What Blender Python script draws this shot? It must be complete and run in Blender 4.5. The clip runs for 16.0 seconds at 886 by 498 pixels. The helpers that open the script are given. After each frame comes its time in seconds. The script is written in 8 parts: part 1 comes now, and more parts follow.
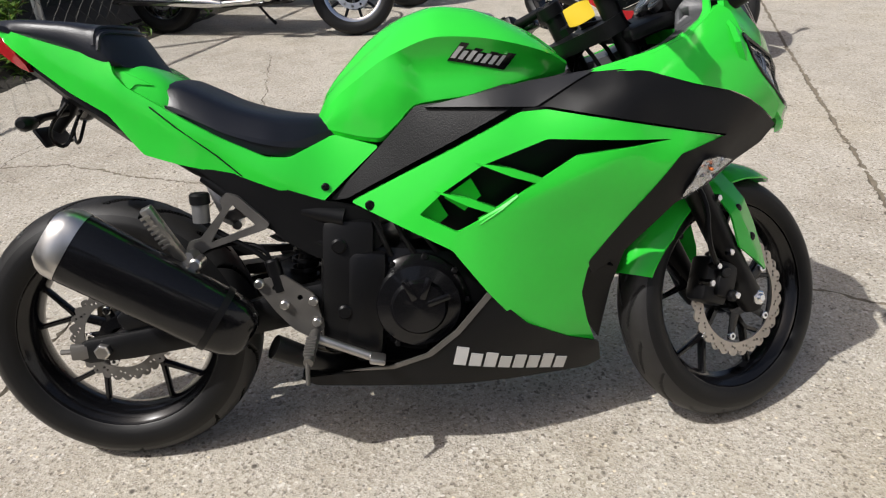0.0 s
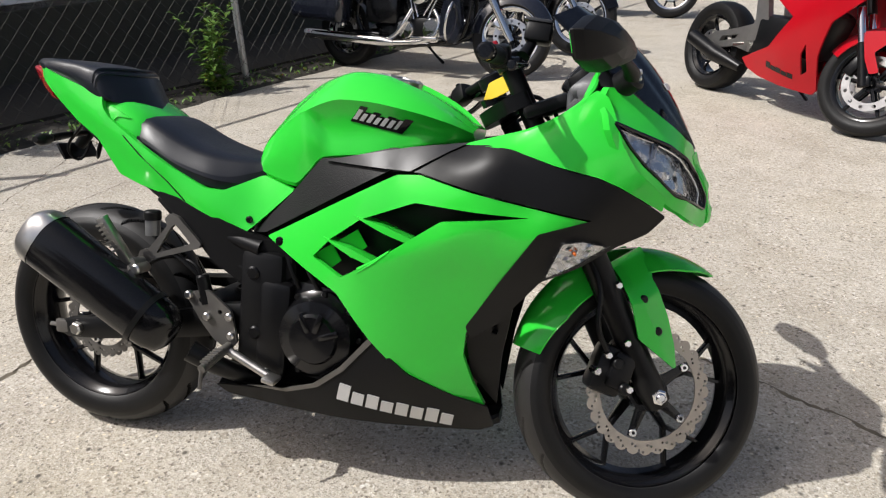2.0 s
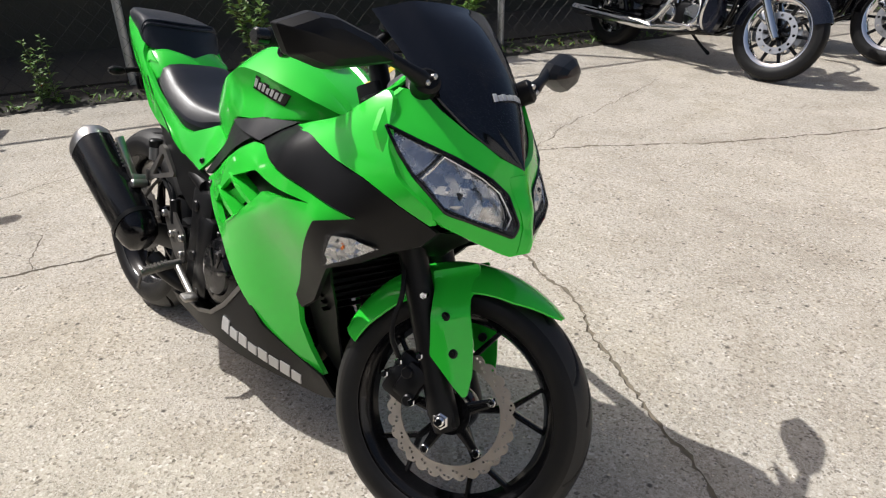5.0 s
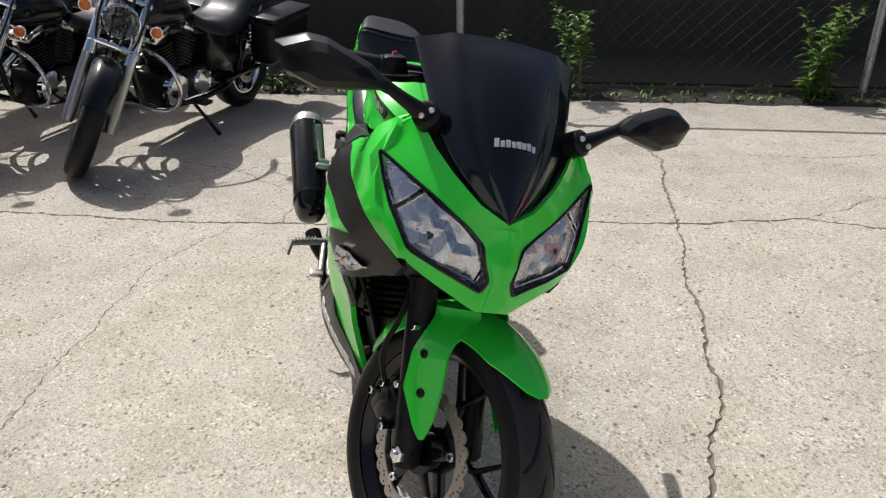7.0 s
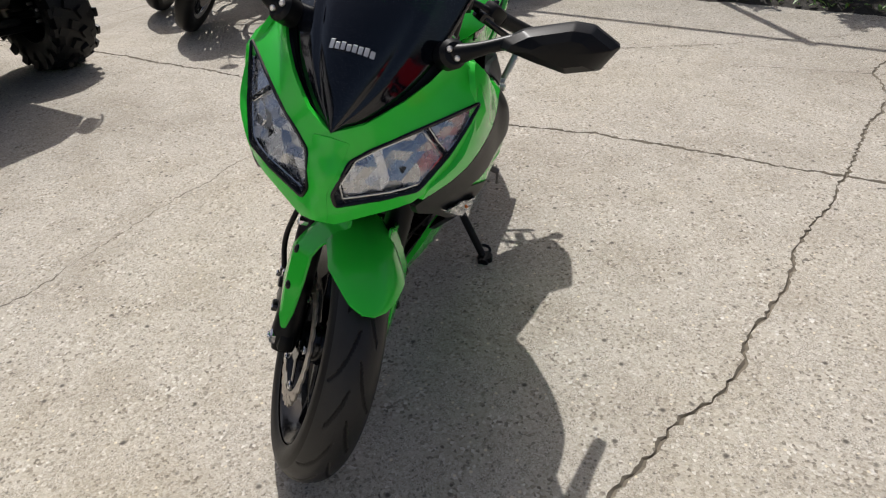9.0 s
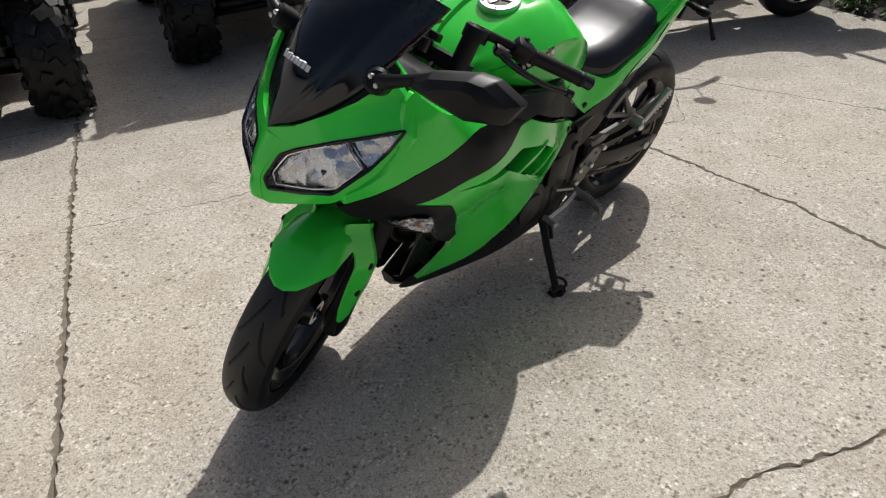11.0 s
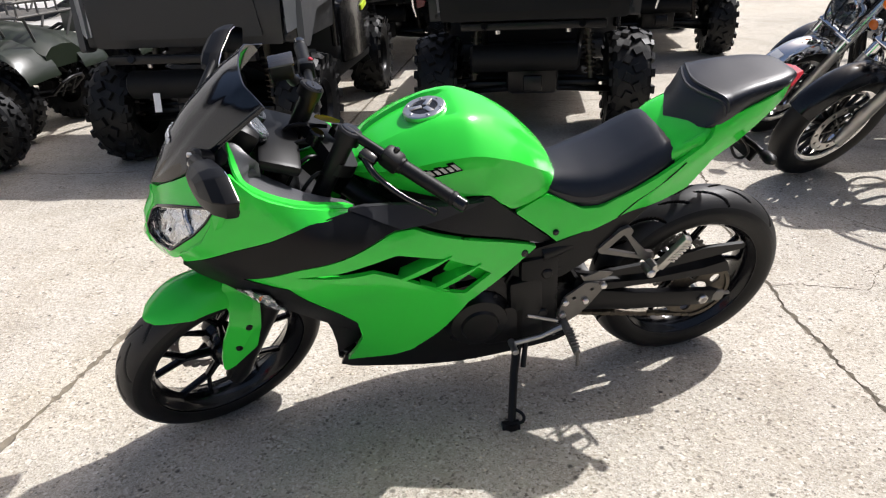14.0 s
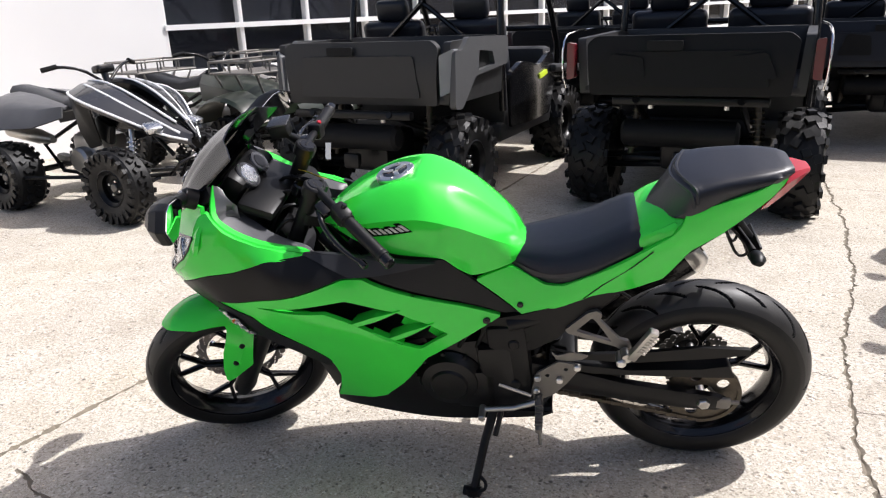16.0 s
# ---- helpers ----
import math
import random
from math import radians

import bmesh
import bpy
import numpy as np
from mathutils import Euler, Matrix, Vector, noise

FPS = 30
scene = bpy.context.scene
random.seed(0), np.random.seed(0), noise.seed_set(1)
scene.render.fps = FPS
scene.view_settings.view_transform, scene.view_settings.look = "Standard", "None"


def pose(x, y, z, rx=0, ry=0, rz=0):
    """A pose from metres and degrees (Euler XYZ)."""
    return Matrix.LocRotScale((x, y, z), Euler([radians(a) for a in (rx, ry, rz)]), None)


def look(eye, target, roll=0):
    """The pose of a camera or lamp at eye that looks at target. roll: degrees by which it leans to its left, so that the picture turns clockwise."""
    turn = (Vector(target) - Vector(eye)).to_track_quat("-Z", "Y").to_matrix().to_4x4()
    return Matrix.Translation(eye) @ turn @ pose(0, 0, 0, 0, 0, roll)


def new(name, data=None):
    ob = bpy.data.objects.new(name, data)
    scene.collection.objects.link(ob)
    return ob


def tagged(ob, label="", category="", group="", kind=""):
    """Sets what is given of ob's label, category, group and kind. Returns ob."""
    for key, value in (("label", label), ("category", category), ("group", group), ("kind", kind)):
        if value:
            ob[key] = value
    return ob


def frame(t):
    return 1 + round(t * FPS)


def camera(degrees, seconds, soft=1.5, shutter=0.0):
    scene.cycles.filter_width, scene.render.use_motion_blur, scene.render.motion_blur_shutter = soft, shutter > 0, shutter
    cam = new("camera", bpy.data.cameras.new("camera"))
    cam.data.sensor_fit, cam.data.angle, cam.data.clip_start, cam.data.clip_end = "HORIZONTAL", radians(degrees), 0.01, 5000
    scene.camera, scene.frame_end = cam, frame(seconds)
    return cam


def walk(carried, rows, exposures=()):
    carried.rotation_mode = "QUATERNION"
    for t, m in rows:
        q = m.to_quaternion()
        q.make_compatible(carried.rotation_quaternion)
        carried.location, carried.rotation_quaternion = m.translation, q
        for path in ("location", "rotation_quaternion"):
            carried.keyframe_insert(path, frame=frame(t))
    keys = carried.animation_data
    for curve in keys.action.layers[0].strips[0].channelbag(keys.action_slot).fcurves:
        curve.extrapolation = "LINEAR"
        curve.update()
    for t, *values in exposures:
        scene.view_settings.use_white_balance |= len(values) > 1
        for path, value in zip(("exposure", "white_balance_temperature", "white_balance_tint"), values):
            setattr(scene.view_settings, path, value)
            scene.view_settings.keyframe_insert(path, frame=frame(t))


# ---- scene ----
cam = camera(65.06, 16.0, 1.2)
ROWS = [
    (0, 0.671, -1.282, 1.213, 60.66, 2.21, -3.89),
    (0.5, 0.823, -1.292, 1.227, 62.79, 3.15, -0.59),
    (1, 1.028, -1.373, 1.260, 63.21, 2.57, 3.37),
    (1.5, 1.191, -1.361, 1.248, 64.11, 3.02, 8.79),
    (2, 1.339, -1.279, 1.261, 64.29, 1.97, 15.06),
    (2.5, 1.528, -1.237, 1.259, 65.17, 1.99, 19.95),
    (3, 1.718, -1.219, 1.256, 64.01, 2.26, 26.78),
    (3.5, 1.857, -1.112, 1.244, 62.70, 2.17, 30.84),
    (3.7, 1.909, -1.054, 1.252, 61.93, 1.42, 32.19),
    (5.8, 2.432, -0.561, 1.286, 65.93, 0.91, 57.40),
    (6, 2.482, -0.492, 1.294, 66.41, 0.51, 61.28),
    (6.5, 2.555, -0.337, 1.293, 66.14, 1.17, 69.89),
    (7, 2.517, -0.149, 1.282, 64.58, 0.65, 77.06),
    (7.5, 2.529, 0.029, 1.278, 63.14, 1.47, 83.22),
    (8, 2.601, 0.249, 1.286, 60.53, 1.52, 91.41),
    (8.5, 2.557, 0.427, 1.265, 58.65, 2.33, 97.35),
    (8.7, 2.524, 0.513, 1.259, 57.99, 2.44, 99.07),
    (10.8, 2.140, 1.282, 1.302, 56.69, 3.38, 132.35),
    (11, 2.110, 1.362, 1.311, 57.65, 2.41, 135.12),
    (11.5, 1.980, 1.477, 1.298, 60.93, 1.20, 140.10),
    (12, 1.789, 1.532, 1.282, 62.29, 0.21, 145.96),
    (12.5, 1.648, 1.641, 1.299, 61.94, 0.80, 153.46),
    (13, 1.499, 1.770, 1.304, 63.09, 0.68, 160.14),
    (13.5, 1.296, 1.800, 1.296, 64.38, 1.38, 163.78),
    (14, 1.105, 1.851, 1.304, 65.40, 2.55, 167.85),
    (14.5, 0.909, 1.938, 1.303, 65.38, 2.62, 175.03),
    (15, 0.734, 1.910, 1.291, 66.21, 2.88, 181.10),
    (15.5, 0.570, 1.886, 1.293, 68.33, 2.33, 184.13),
    (16, 0.407, 1.964, 1.311, 71.20, 2.29, 188.95),
]
walk(cam, [(t, pose(x, y, z, rx, ry, rz)) for t, x, y, z, rx, ry, rz in ROWS],
     [(0, -0.24, 6500, 10), (2, -0.10, 6500, 10), (3.7, -0.04, 6450, 10), (6, -0.12, 6500, 10), (7, -0.13, 6500, 10), (8, -0.26, 6500, 10), (8.7, -0.34, 6500, 10), (11, -0.33, 6500, 10),
      (12, -0.01, 6450, 11), (13.5, 0.24, 6400, 11), (14.5, 0.38, 6350, 12), (15.5, 0.46, 6350, 13), (16, 0.46, 6350, 13)])

# ---- light ----
SUN_FROM = Vector((-0.71, -0.28, 1.0))
world = bpy.data.worlds.new("sky")
scene.world = world
world.use_nodes = True
wn = world.node_tree
sky = wn.nodes.new("ShaderNodeTexSky")
sky.sky_type, sky.sun_disc = "NISHITA", False
sky.sun_elevation = math.atan2(SUN_FROM.z, math.hypot(SUN_FROM.x, SUN_FROM.y))
sky.sun_rotation = math.atan2(SUN_FROM.x, SUN_FROM.y) % (2 * math.pi)
sky.dust_density, sky.ozone_density, sky.air_density = 4.0, 0.4, 0.8
wn.nodes["Background"].inputs["Strength"].default_value = 0.115
wn.links.new(sky.outputs["Color"], wn.nodes["Background"].inputs["Color"])
sun = new("sun", bpy.data.lights.new("sun", "SUN"))
sun.data.energy, sun.data.angle, sun.data.color = 4.5, radians(0.55), (0.985, 0.97, 0.955)
sun.matrix_world = look(SUN_FROM * 10, (0, 0, 0))


# ---- materials ----
def mat(name, rgb, rough=0.5, metal=0.0, coat=0.0, var=0.12, size=0.08, bump=0.0, grain=0.004, spec=0.5):
    """Paint, plastic, metal or rubber: two scales of tone, uneven gloss and a fine relief. size and grain in metres."""
    m = bpy.data.materials.new(name)
    m.use_nodes = True
    nt, b = m.node_tree, m.node_tree.nodes["Principled BSDF"]
    co = nt.nodes.new("ShaderNodeTexCoord")
    big, fine = nt.nodes.new("ShaderNodeTexNoise"), nt.nodes.new("ShaderNodeTexNoise")
    big.inputs["Scale"].default_value, fine.inputs["Scale"].default_value = 1 / size, 1 / grain
    big.inputs["Detail"].default_value, fine.inputs["Detail"].default_value = 5, 2
    for n in (big, fine):
        nt.links.new(co.outputs["Object"], n.inputs["Vector"])
    mix = nt.nodes.new("ShaderNodeMix")
    mix.data_type = "RGBA"
    mix.inputs["A"].default_value = (*[c * (1 - var) for c in rgb], 1)
    mix.inputs["B"].default_value = (*[min(1, c * (1 + var)) for c in rgb], 1)
    nt.links.new(big.outputs["Fac"], mix.inputs["Factor"])
    nt.links.new(mix.outputs["Result"], b.inputs["Base Color"])
    ramp = nt.nodes.new("ShaderNodeMapRange")
    ramp.inputs["To Min"].default_value, ramp.inputs["To Max"].default_value = rough * 0.8, min(1, rough * 1.2)
    nt.links.new(big.outputs["Fac"], ramp.inputs["Value"])
    nt.links.new(ramp.outputs["Result"], b.inputs["Roughness"])
    b.inputs["Metallic"].default_value, b.inputs["Coat Weight"].default_value = metal, coat
    b.inputs["Coat Roughness"].default_value, b.inputs["Specular IOR Level"].default_value = 0.04, spec
    if bump:
        bn = nt.nodes.new("ShaderNodeBump")
        bn.inputs["Strength"].default_value, bn.inputs["Distance"].default_value = bump, grain * 0.3
        nt.links.new(fine.outputs["Fac"], bn.inputs["Height"])
        nt.links.new(bn.outputs["Normal"], b.inputs["Normal"])
    return m


GREEN = mat("green_paint", (0.034, 0.67, 0.050), 0.20, coat=0.42, var=0.03, size=0.3, spec=0.3)
BLACK = mat("black_paint", (0.005, 0.005, 0.0058), 0.20, coat=0.25, var=0.2, spec=0.30)
SATIN = mat("satin_black_plastic", (0.0058, 0.0058, 0.0062), 0.40, var=0.15, bump=0.2, grain=0.0015, spec=0.22)
GRAINED = mat("grained_plastic", (0.008, 0.008, 0.0085), 0.55, var=0.15, bump=0.8, grain=0.003, spec=0.3)
GLOSSGREY = mat("glossy_grey_plastic", (0.035, 0.035, 0.038), 0.22, coat=0.4)
RUBBER = mat("tyre_rubber", (0.0060, 0.0058, 0.0058), 0.50, var=0.4, size=0.05, bump=0.35, grain=0.003, spec=0.28)
GROOVE = mat("groove_shade_rubber", (0.003, 0.003, 0.003), 0.8, var=0.2, spec=0.1)
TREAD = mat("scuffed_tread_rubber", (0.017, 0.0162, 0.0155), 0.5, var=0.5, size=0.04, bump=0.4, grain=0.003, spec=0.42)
PEGGREY = mat("dull_alloy", (0.16, 0.152, 0.14), 0.45, metal=0.65, var=0.25, size=0.04, bump=0.2)
BLUEBLACK = mat("dull_blue_black_plastic", (0.008, 0.011, 0.019), 0.5, var=0.2, spec=0.3)
TRIMGREY = mat("trim_grey_plastic", (0.020, 0.020, 0.022), 0.42, var=0.1, spec=0.35)
CARBON = mat("grey_grained_trim", (0.085, 0.085, 0.09), 0.35, var=0.15, bump=0.8, grain=0.003)
GATEBLACK = mat("dull_black_plastic", (0.0065, 0.0065, 0.0068), 0.6, var=0.2, bump=0.3, grain=0.002, spec=0.2)
FENDERGREY = mat("fender_grey_plastic", (0.055, 0.056, 0.058), 0.5, var=0.12, bump=0.2, grain=0.002)
VINYL = mat("seat_vinyl", (0.0060, 0.0075, 0.0130), 0.37, var=0.15, bump=0.5, grain=0.002, spec=0.46)
DARKRED = mat("dark_red_lens", (0.10, 0.004, 0.008), 0.2, coat=0.3, var=0.1)
ALLOY = mat("bare_alloy", (0.46, 0.445, 0.42), 0.36, metal=0.95, var=0.18, size=0.04, bump=0.1)
STEEL = mat("brushed_steel", (0.68, 0.66, 0.63), 0.3, metal=1.0, var=0.2, size=0.03)
CHROME = mat("chrome", (0.78, 0.78, 0.78), 0.06, metal=1.0, var=0.05)
DISC = mat("brake_disc_steel", (0.43, 0.39, 0.345), 0.42, metal=0.8, var=0.2, size=0.03)
ENGINE = mat("engine_black_paint", (0.0045, 0.0045, 0.005), 0.34, var=0.3, bump=0.3, grain=0.002, spec=0.27)
CASTGREY = mat("cast_grey_metal", (0.22, 0.22, 0.22), 0.45, metal=0.6, var=0.2, bump=0.3, grain=0.002)
CHAIN = mat("oily_chain_steel", (0.10, 0.085, 0.065), 0.45, metal=0.7, var=0.4, size=0.01)
SILVER = mat("silver_decal", (0.62, 0.62, 0.62), 0.35, metal=0.3, var=0.05)
YELLOW = mat("yellow_tag", (0.62, 0.44, 0.012), 0.55, var=0.08)
REDLENS = mat("red_lens", (0.42, 0.012, 0.02), 0.12, coat=0.6, var=0.1)
ORANGE = mat("amber_lens", (0.75, 0.17, 0.02), 0.15, coat=0.5, var=0.1)
REFLECTOR = mat("lamp_reflector", (0.60, 0.61, 0.63), 0.27, metal=1.0, var=0.1, size=0.02)
MIRROR = mat("mirror_glass", (0.85, 0.86, 0.88), 0.02, metal=1.0, var=0.02)
RED = mat("red_paint", (0.42, 0.002, 0.010), 0.30, coat=0.2, var=0.04, size=0.3, spec=0.3)
WHITE = mat("white_painted_wall", (0.80, 0.79, 0.77), 0.6, var=0.04, size=0.8, bump=0.2, grain=0.01)
OLIVE = mat("olive_plastic", (0.011, 0.017, 0.009), 0.35, coat=0.15, var=0.15, bump=0.2, grain=0.002)
UTVGREY = mat("dark_grey_plastic", (0.013, 0.013, 0.0135), 0.5, var=0.15, bump=0.3, grain=0.002)
LIGHTGREY = mat("light_grey_plastic", (0.22, 0.225, 0.23), 0.4, var=0.1)
NAVY = mat("dark_blue_black_paint", (0.010, 0.012, 0.020), 0.18, coat=0.6, var=0.1)
HIVIS = mat("yellow_green_decal", (0.55, 0.72, 0.02), 0.4, var=0.05)
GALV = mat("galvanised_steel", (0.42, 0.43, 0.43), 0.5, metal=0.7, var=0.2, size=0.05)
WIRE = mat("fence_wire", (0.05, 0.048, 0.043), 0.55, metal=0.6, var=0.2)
SIDING = mat("white_siding", (0.76, 0.75, 0.73), 0.65, var=0.06, size=0.7, bump=0.2, grain=0.01)
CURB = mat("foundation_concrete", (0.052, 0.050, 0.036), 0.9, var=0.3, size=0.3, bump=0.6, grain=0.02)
GRIT = mat("crack_grit", (0.175, 0.148, 0.11), 0.95, var=0.5, size=0.03, bump=1.0, grain=0.006)
SOIL = mat("dark_soil", (0.035, 0.030, 0.022), 0.95, var=0.5, size=0.1, bump=1.0, grain=0.02)
BARK = mat("green_stem", (0.10, 0.14, 0.05), 0.7, var=0.3)
TAGWHITE = mat("white_paper", (0.75, 0.75, 0.75), 0.7, var=0.05)


def glassy(name, rgb, alpha, rough=0.05, gloss=0.5):
    """Thin clear or smoked plastic."""
    m = bpy.data.materials.new(name)
    m.use_nodes = True
    nt = m.node_tree
    b, out = nt.nodes["Principled BSDF"], nt.nodes["Material Output"]
    b.inputs["Base Color"].default_value, b.inputs["Roughness"].default_value = (*rgb, 1), rough
    b.inputs["Specular IOR Level"].default_value = gloss
    clear, mix = nt.nodes.new("ShaderNodeBsdfTransparent"), nt.nodes.new("ShaderNodeMixShader")
    mix.inputs["Fac"].default_value = alpha
    nt.links.new(clear.outputs[0], mix.inputs[1])
    nt.links.new(b.outputs[0], mix.inputs[2])
    nt.links.new(mix.outputs[0], out.inputs["Surface"])
    return m


SMOKE = glassy("smoked_screen", (0.004, 0.0048, 0.008), 0.93, 0.06, 0.6)
CLEAR = glassy("clear_lens", (0.30, 0.31, 0.33), 0.06, 0.03)
WINDOW = glassy("window_glass", (0.02, 0.022, 0.028), 0.75, 0.03)


def leafy():
    m = mat("leaves", (0.11, 0.21, 0.028), 0.5, var=0.45, size=0.03)
    b = m.node_tree.nodes["Principled BSDF"]
    b.inputs["Subsurface Weight"].default_value = 0.15
    return m


LEAF = leafy()


def concrete():
    """Worn exposed-aggregate concrete: pebbles of many tones in a pale paste, stains and shallow pits."""
    m = bpy.data.materials.new("aggregate_concrete")
    m.use_nodes = True
    nt, b = m.node_tree, m.node_tree.nodes["Principled BSDF"]
    N, Lk = nt.nodes.new, nt.links.new
    co = N("ShaderNodeTexCoord")

    def noise_at(scale, detail=4):
        n = N("ShaderNodeTexNoise")
        n.inputs["Scale"].default_value, n.inputs["Detail"].default_value = scale, detail
        Lk(co.outputs["Object"], n.inputs["Vector"])
        return n

    def ramp(src, stops):
        r = N("ShaderNodeValToRGB")
        while len(r.color_ramp.elements) < len(stops):
            r.color_ramp.elements.new(0.5)
        for e, (p, c) in zip(r.color_ramp.elements, stops):
            e.position, e.color = p, (*c, 1)
        Lk(src, r.inputs["Fac"])
        return r

    def mix(kind, fac, a, c):
        x = N("ShaderNodeMix")
        x.data_type, x.blend_type = "RGBA", kind
        if isinstance(fac, float):
            x.inputs["Factor"].default_value = fac
        else:
            Lk(fac, x.inputs["Factor"])
        Lk(a, x.inputs["A"])
        Lk(c, x.inputs["B"])
        return x.outputs["Result"]

    def cells(scale):
        v = N("ShaderNodeTexVoronoi")
        v.inputs["Scale"].default_value = scale
        Lk(co.outputs["Object"], v.inputs["Vector"])
        p = N("ShaderNodeSeparateColor")
        Lk(v.outputs["Color"], p.inputs["Color"])
        return v, p.outputs[0]

    stones, pick = cells(135)
    tone = ramp(pick, [(0.0, (0.12, 0.10, 0.08)), (0.12, (0.30, 0.26, 0.205)), (0.30, (0.47, 0.425, 0.355)), (0.70, (0.52, 0.475, 0.405)), (0.90, (0.58, 0.54, 0.47)), (1.0, (0.78, 0.75, 0.70))])
    sand, pick2 = cells(330)
    paste = ramp(pick2, [(0.0, (0.16, 0.14, 0.11)), (0.18, (0.40, 0.36, 0.30)), (0.8, (0.53, 0.485, 0.42)), (1.0, (0.70, 0.66, 0.60))])
    cover = ramp(noise_at(11, 6).outputs["Fac"], [(0.38, (0.15, 0.15, 0.15)), (0.62, (0.85, 0.85, 0.85))])
    col = mix("MIX", cover.outputs["Color"], paste.outputs["Color"], tone.outputs["Color"])
    stain = ramp(noise_at(0.8, 8).outputs["Fac"], [(0.30, (0.77, 0.755, 0.725)), (0.50, (1, 1, 0.985)), (0.70, (1.0, 0.985, 0.92))])
    col = mix("MULTIPLY", 0.8, col, stain.outputs["Color"])
    wear = ramp(noise_at(4.5, 7).outputs["Fac"], [(0.36, (0.84, 0.82, 0.79)), (0.55, (1, 1, 1))])
    col = mix("MULTIPLY", 0.7, col, wear.outputs["Color"])
    # Dark chips and open pits, thinly strewn.
    for scale, few, dark in ((75, 0.12, (0.42, 0.38, 0.33)), (34, 0.05, (0.25, 0.22, 0.18))):
        chip, which = cells(scale)
        near = ramp(chip.outputs["Distance"], [(0.14, (1, 1, 1)), (0.34, (0, 0, 0))])
        rare = ramp(which, [(few, (1, 1, 1)), (few + 0.01, (0, 0, 0))])
        both = mix("MULTIPLY", 1.0, near.outputs["Color"], rare.outputs["Color"])
        shade = N("ShaderNodeRGB")
        shade.outputs[0].default_value = (*[c * 0.45 for c in dark], 1)
        col = mix("MIX", both, col, shade.outputs[0])
    # Single pale yellowish pebbles.
    peb, which = cells(60)
    near = ramp(peb.outputs["Distance"], [(0.20, (1, 1, 1)), (0.30, (0, 0, 0))])
    rare = ramp(which, [(0.08, (0.8, 0.8, 0.8)), (0.09, (0, 0, 0))])
    both = mix("MULTIPLY", 1.0, near.outputs["Color"], rare.outputs["Color"])
    pale = N("ShaderNodeRGB")
    pale.outputs[0].default_value = (0.74, 0.66, 0.50, 1)
    col = mix("MIX", both, col, pale.outputs[0])
    Lk(col, b.inputs["Base Color"])
    b.inputs["Roughness"].default_value = 0.88
    bump = N("ShaderNodeBump")
    bump.inputs["Strength"].default_value, bump.inputs["Distance"].default_value = 0.5, 0.0025
    Lk(stones.outputs["Distance"], bump.inputs["Height"])
    dents = N("ShaderNodeBump")
    dents.inputs["Strength"].default_value, dents.inputs["Distance"].default_value = 0.62, 0.010
    Lk(noise_at(52, 3).outputs["Fac"], dents.inputs["Height"])
    Lk(bump.outputs["Normal"], dents.inputs["Normal"])
    Lk(dents.outputs["Normal"], b.inputs["Normal"])
    return m


CONCRETE = concrete()


# ---- shape helpers ----
def part(name, bm, material, parent=None, label="", sharp=38, at=None):
    """One bmesh as one mesh object under a thing or a part."""
    bmesh.ops.recalc_face_normals(bm, faces=bm.faces)
    me = bpy.data.meshes.new(name)
    bm.to_mesh(me)
    bm.free()
    me.polygons.foreach_set("use_smooth", [True] * len(me.polygons))
    me.set_sharp_from_angle(angle=radians(sharp))
    for m in material if isinstance(material, (list, tuple)) else [material]:
        me.materials.append(m)
    ob = new(name, me)
    if parent:
        ob.parent = parent
    if at:
        ob.matrix_basis = at
    if label:
        tagged(ob, label)
    return ob


def thing(name, label, category, at=None, group="", kind=""):
    ob = new(name)
    ob.empty_display_size = 0.1
    if at:
        ob.matrix_basis = at
    return tagged(ob, label, category, group, kind)


def box(bm, c, s, rot=(0, 0, 0), bevel=0.0, seg=2, taper=None):
    """A block of size s round c, turned by degrees, with bevelled edges. taper: scale of its top in x and y."""
    g = bmesh.ops.create_cube(bm, size=1)["verts"]
    for v in g:
        if taper and v.co.z > 0:
            v.co.x, v.co.y = v.co.x * taper[0], v.co.y * taper[1]
        v.co = Vector((v.co.x * s[0], v.co.y * s[1], v.co.z * s[2]))
    bmesh.ops.transform(bm, matrix=pose(*c, *rot), verts=g)
    if bevel:
        edges = list({e for v in g for e in v.link_edges})
        bmesh.ops.bevel(bm, geom=edges, offset=min(bevel, 0.45 * min(s)), segments=seg, profile=0.5, affect="EDGES")
    return bm


def ring_faces(bm, rings, closed=True, caps=True, wrap=False):
    """Skin rings of vertices with quads."""
    n = len(rings[0])
    pairs = list(zip(rings, rings[1:])) + ([(rings[-1], rings[0])] if wrap else [])
    for a, b in pairs:
        for i in range(n if closed else n - 1):
            j = (i + 1) % n
            try:
                bm.faces.new((a[i], a[j], b[j], b[i]))
            except ValueError:
                pass
    if caps and not wrap and closed:
        for r in (rings[0], rings[-1]):
            try:
                bm.faces.new(r)
            except ValueError:
                pass


def loft(bm, rings, closed=True, caps=True, wrap=False):
    ring_faces(bm, [[bm.verts.new(p) for p in r] for r in rings], closed, caps, wrap)
    return bm


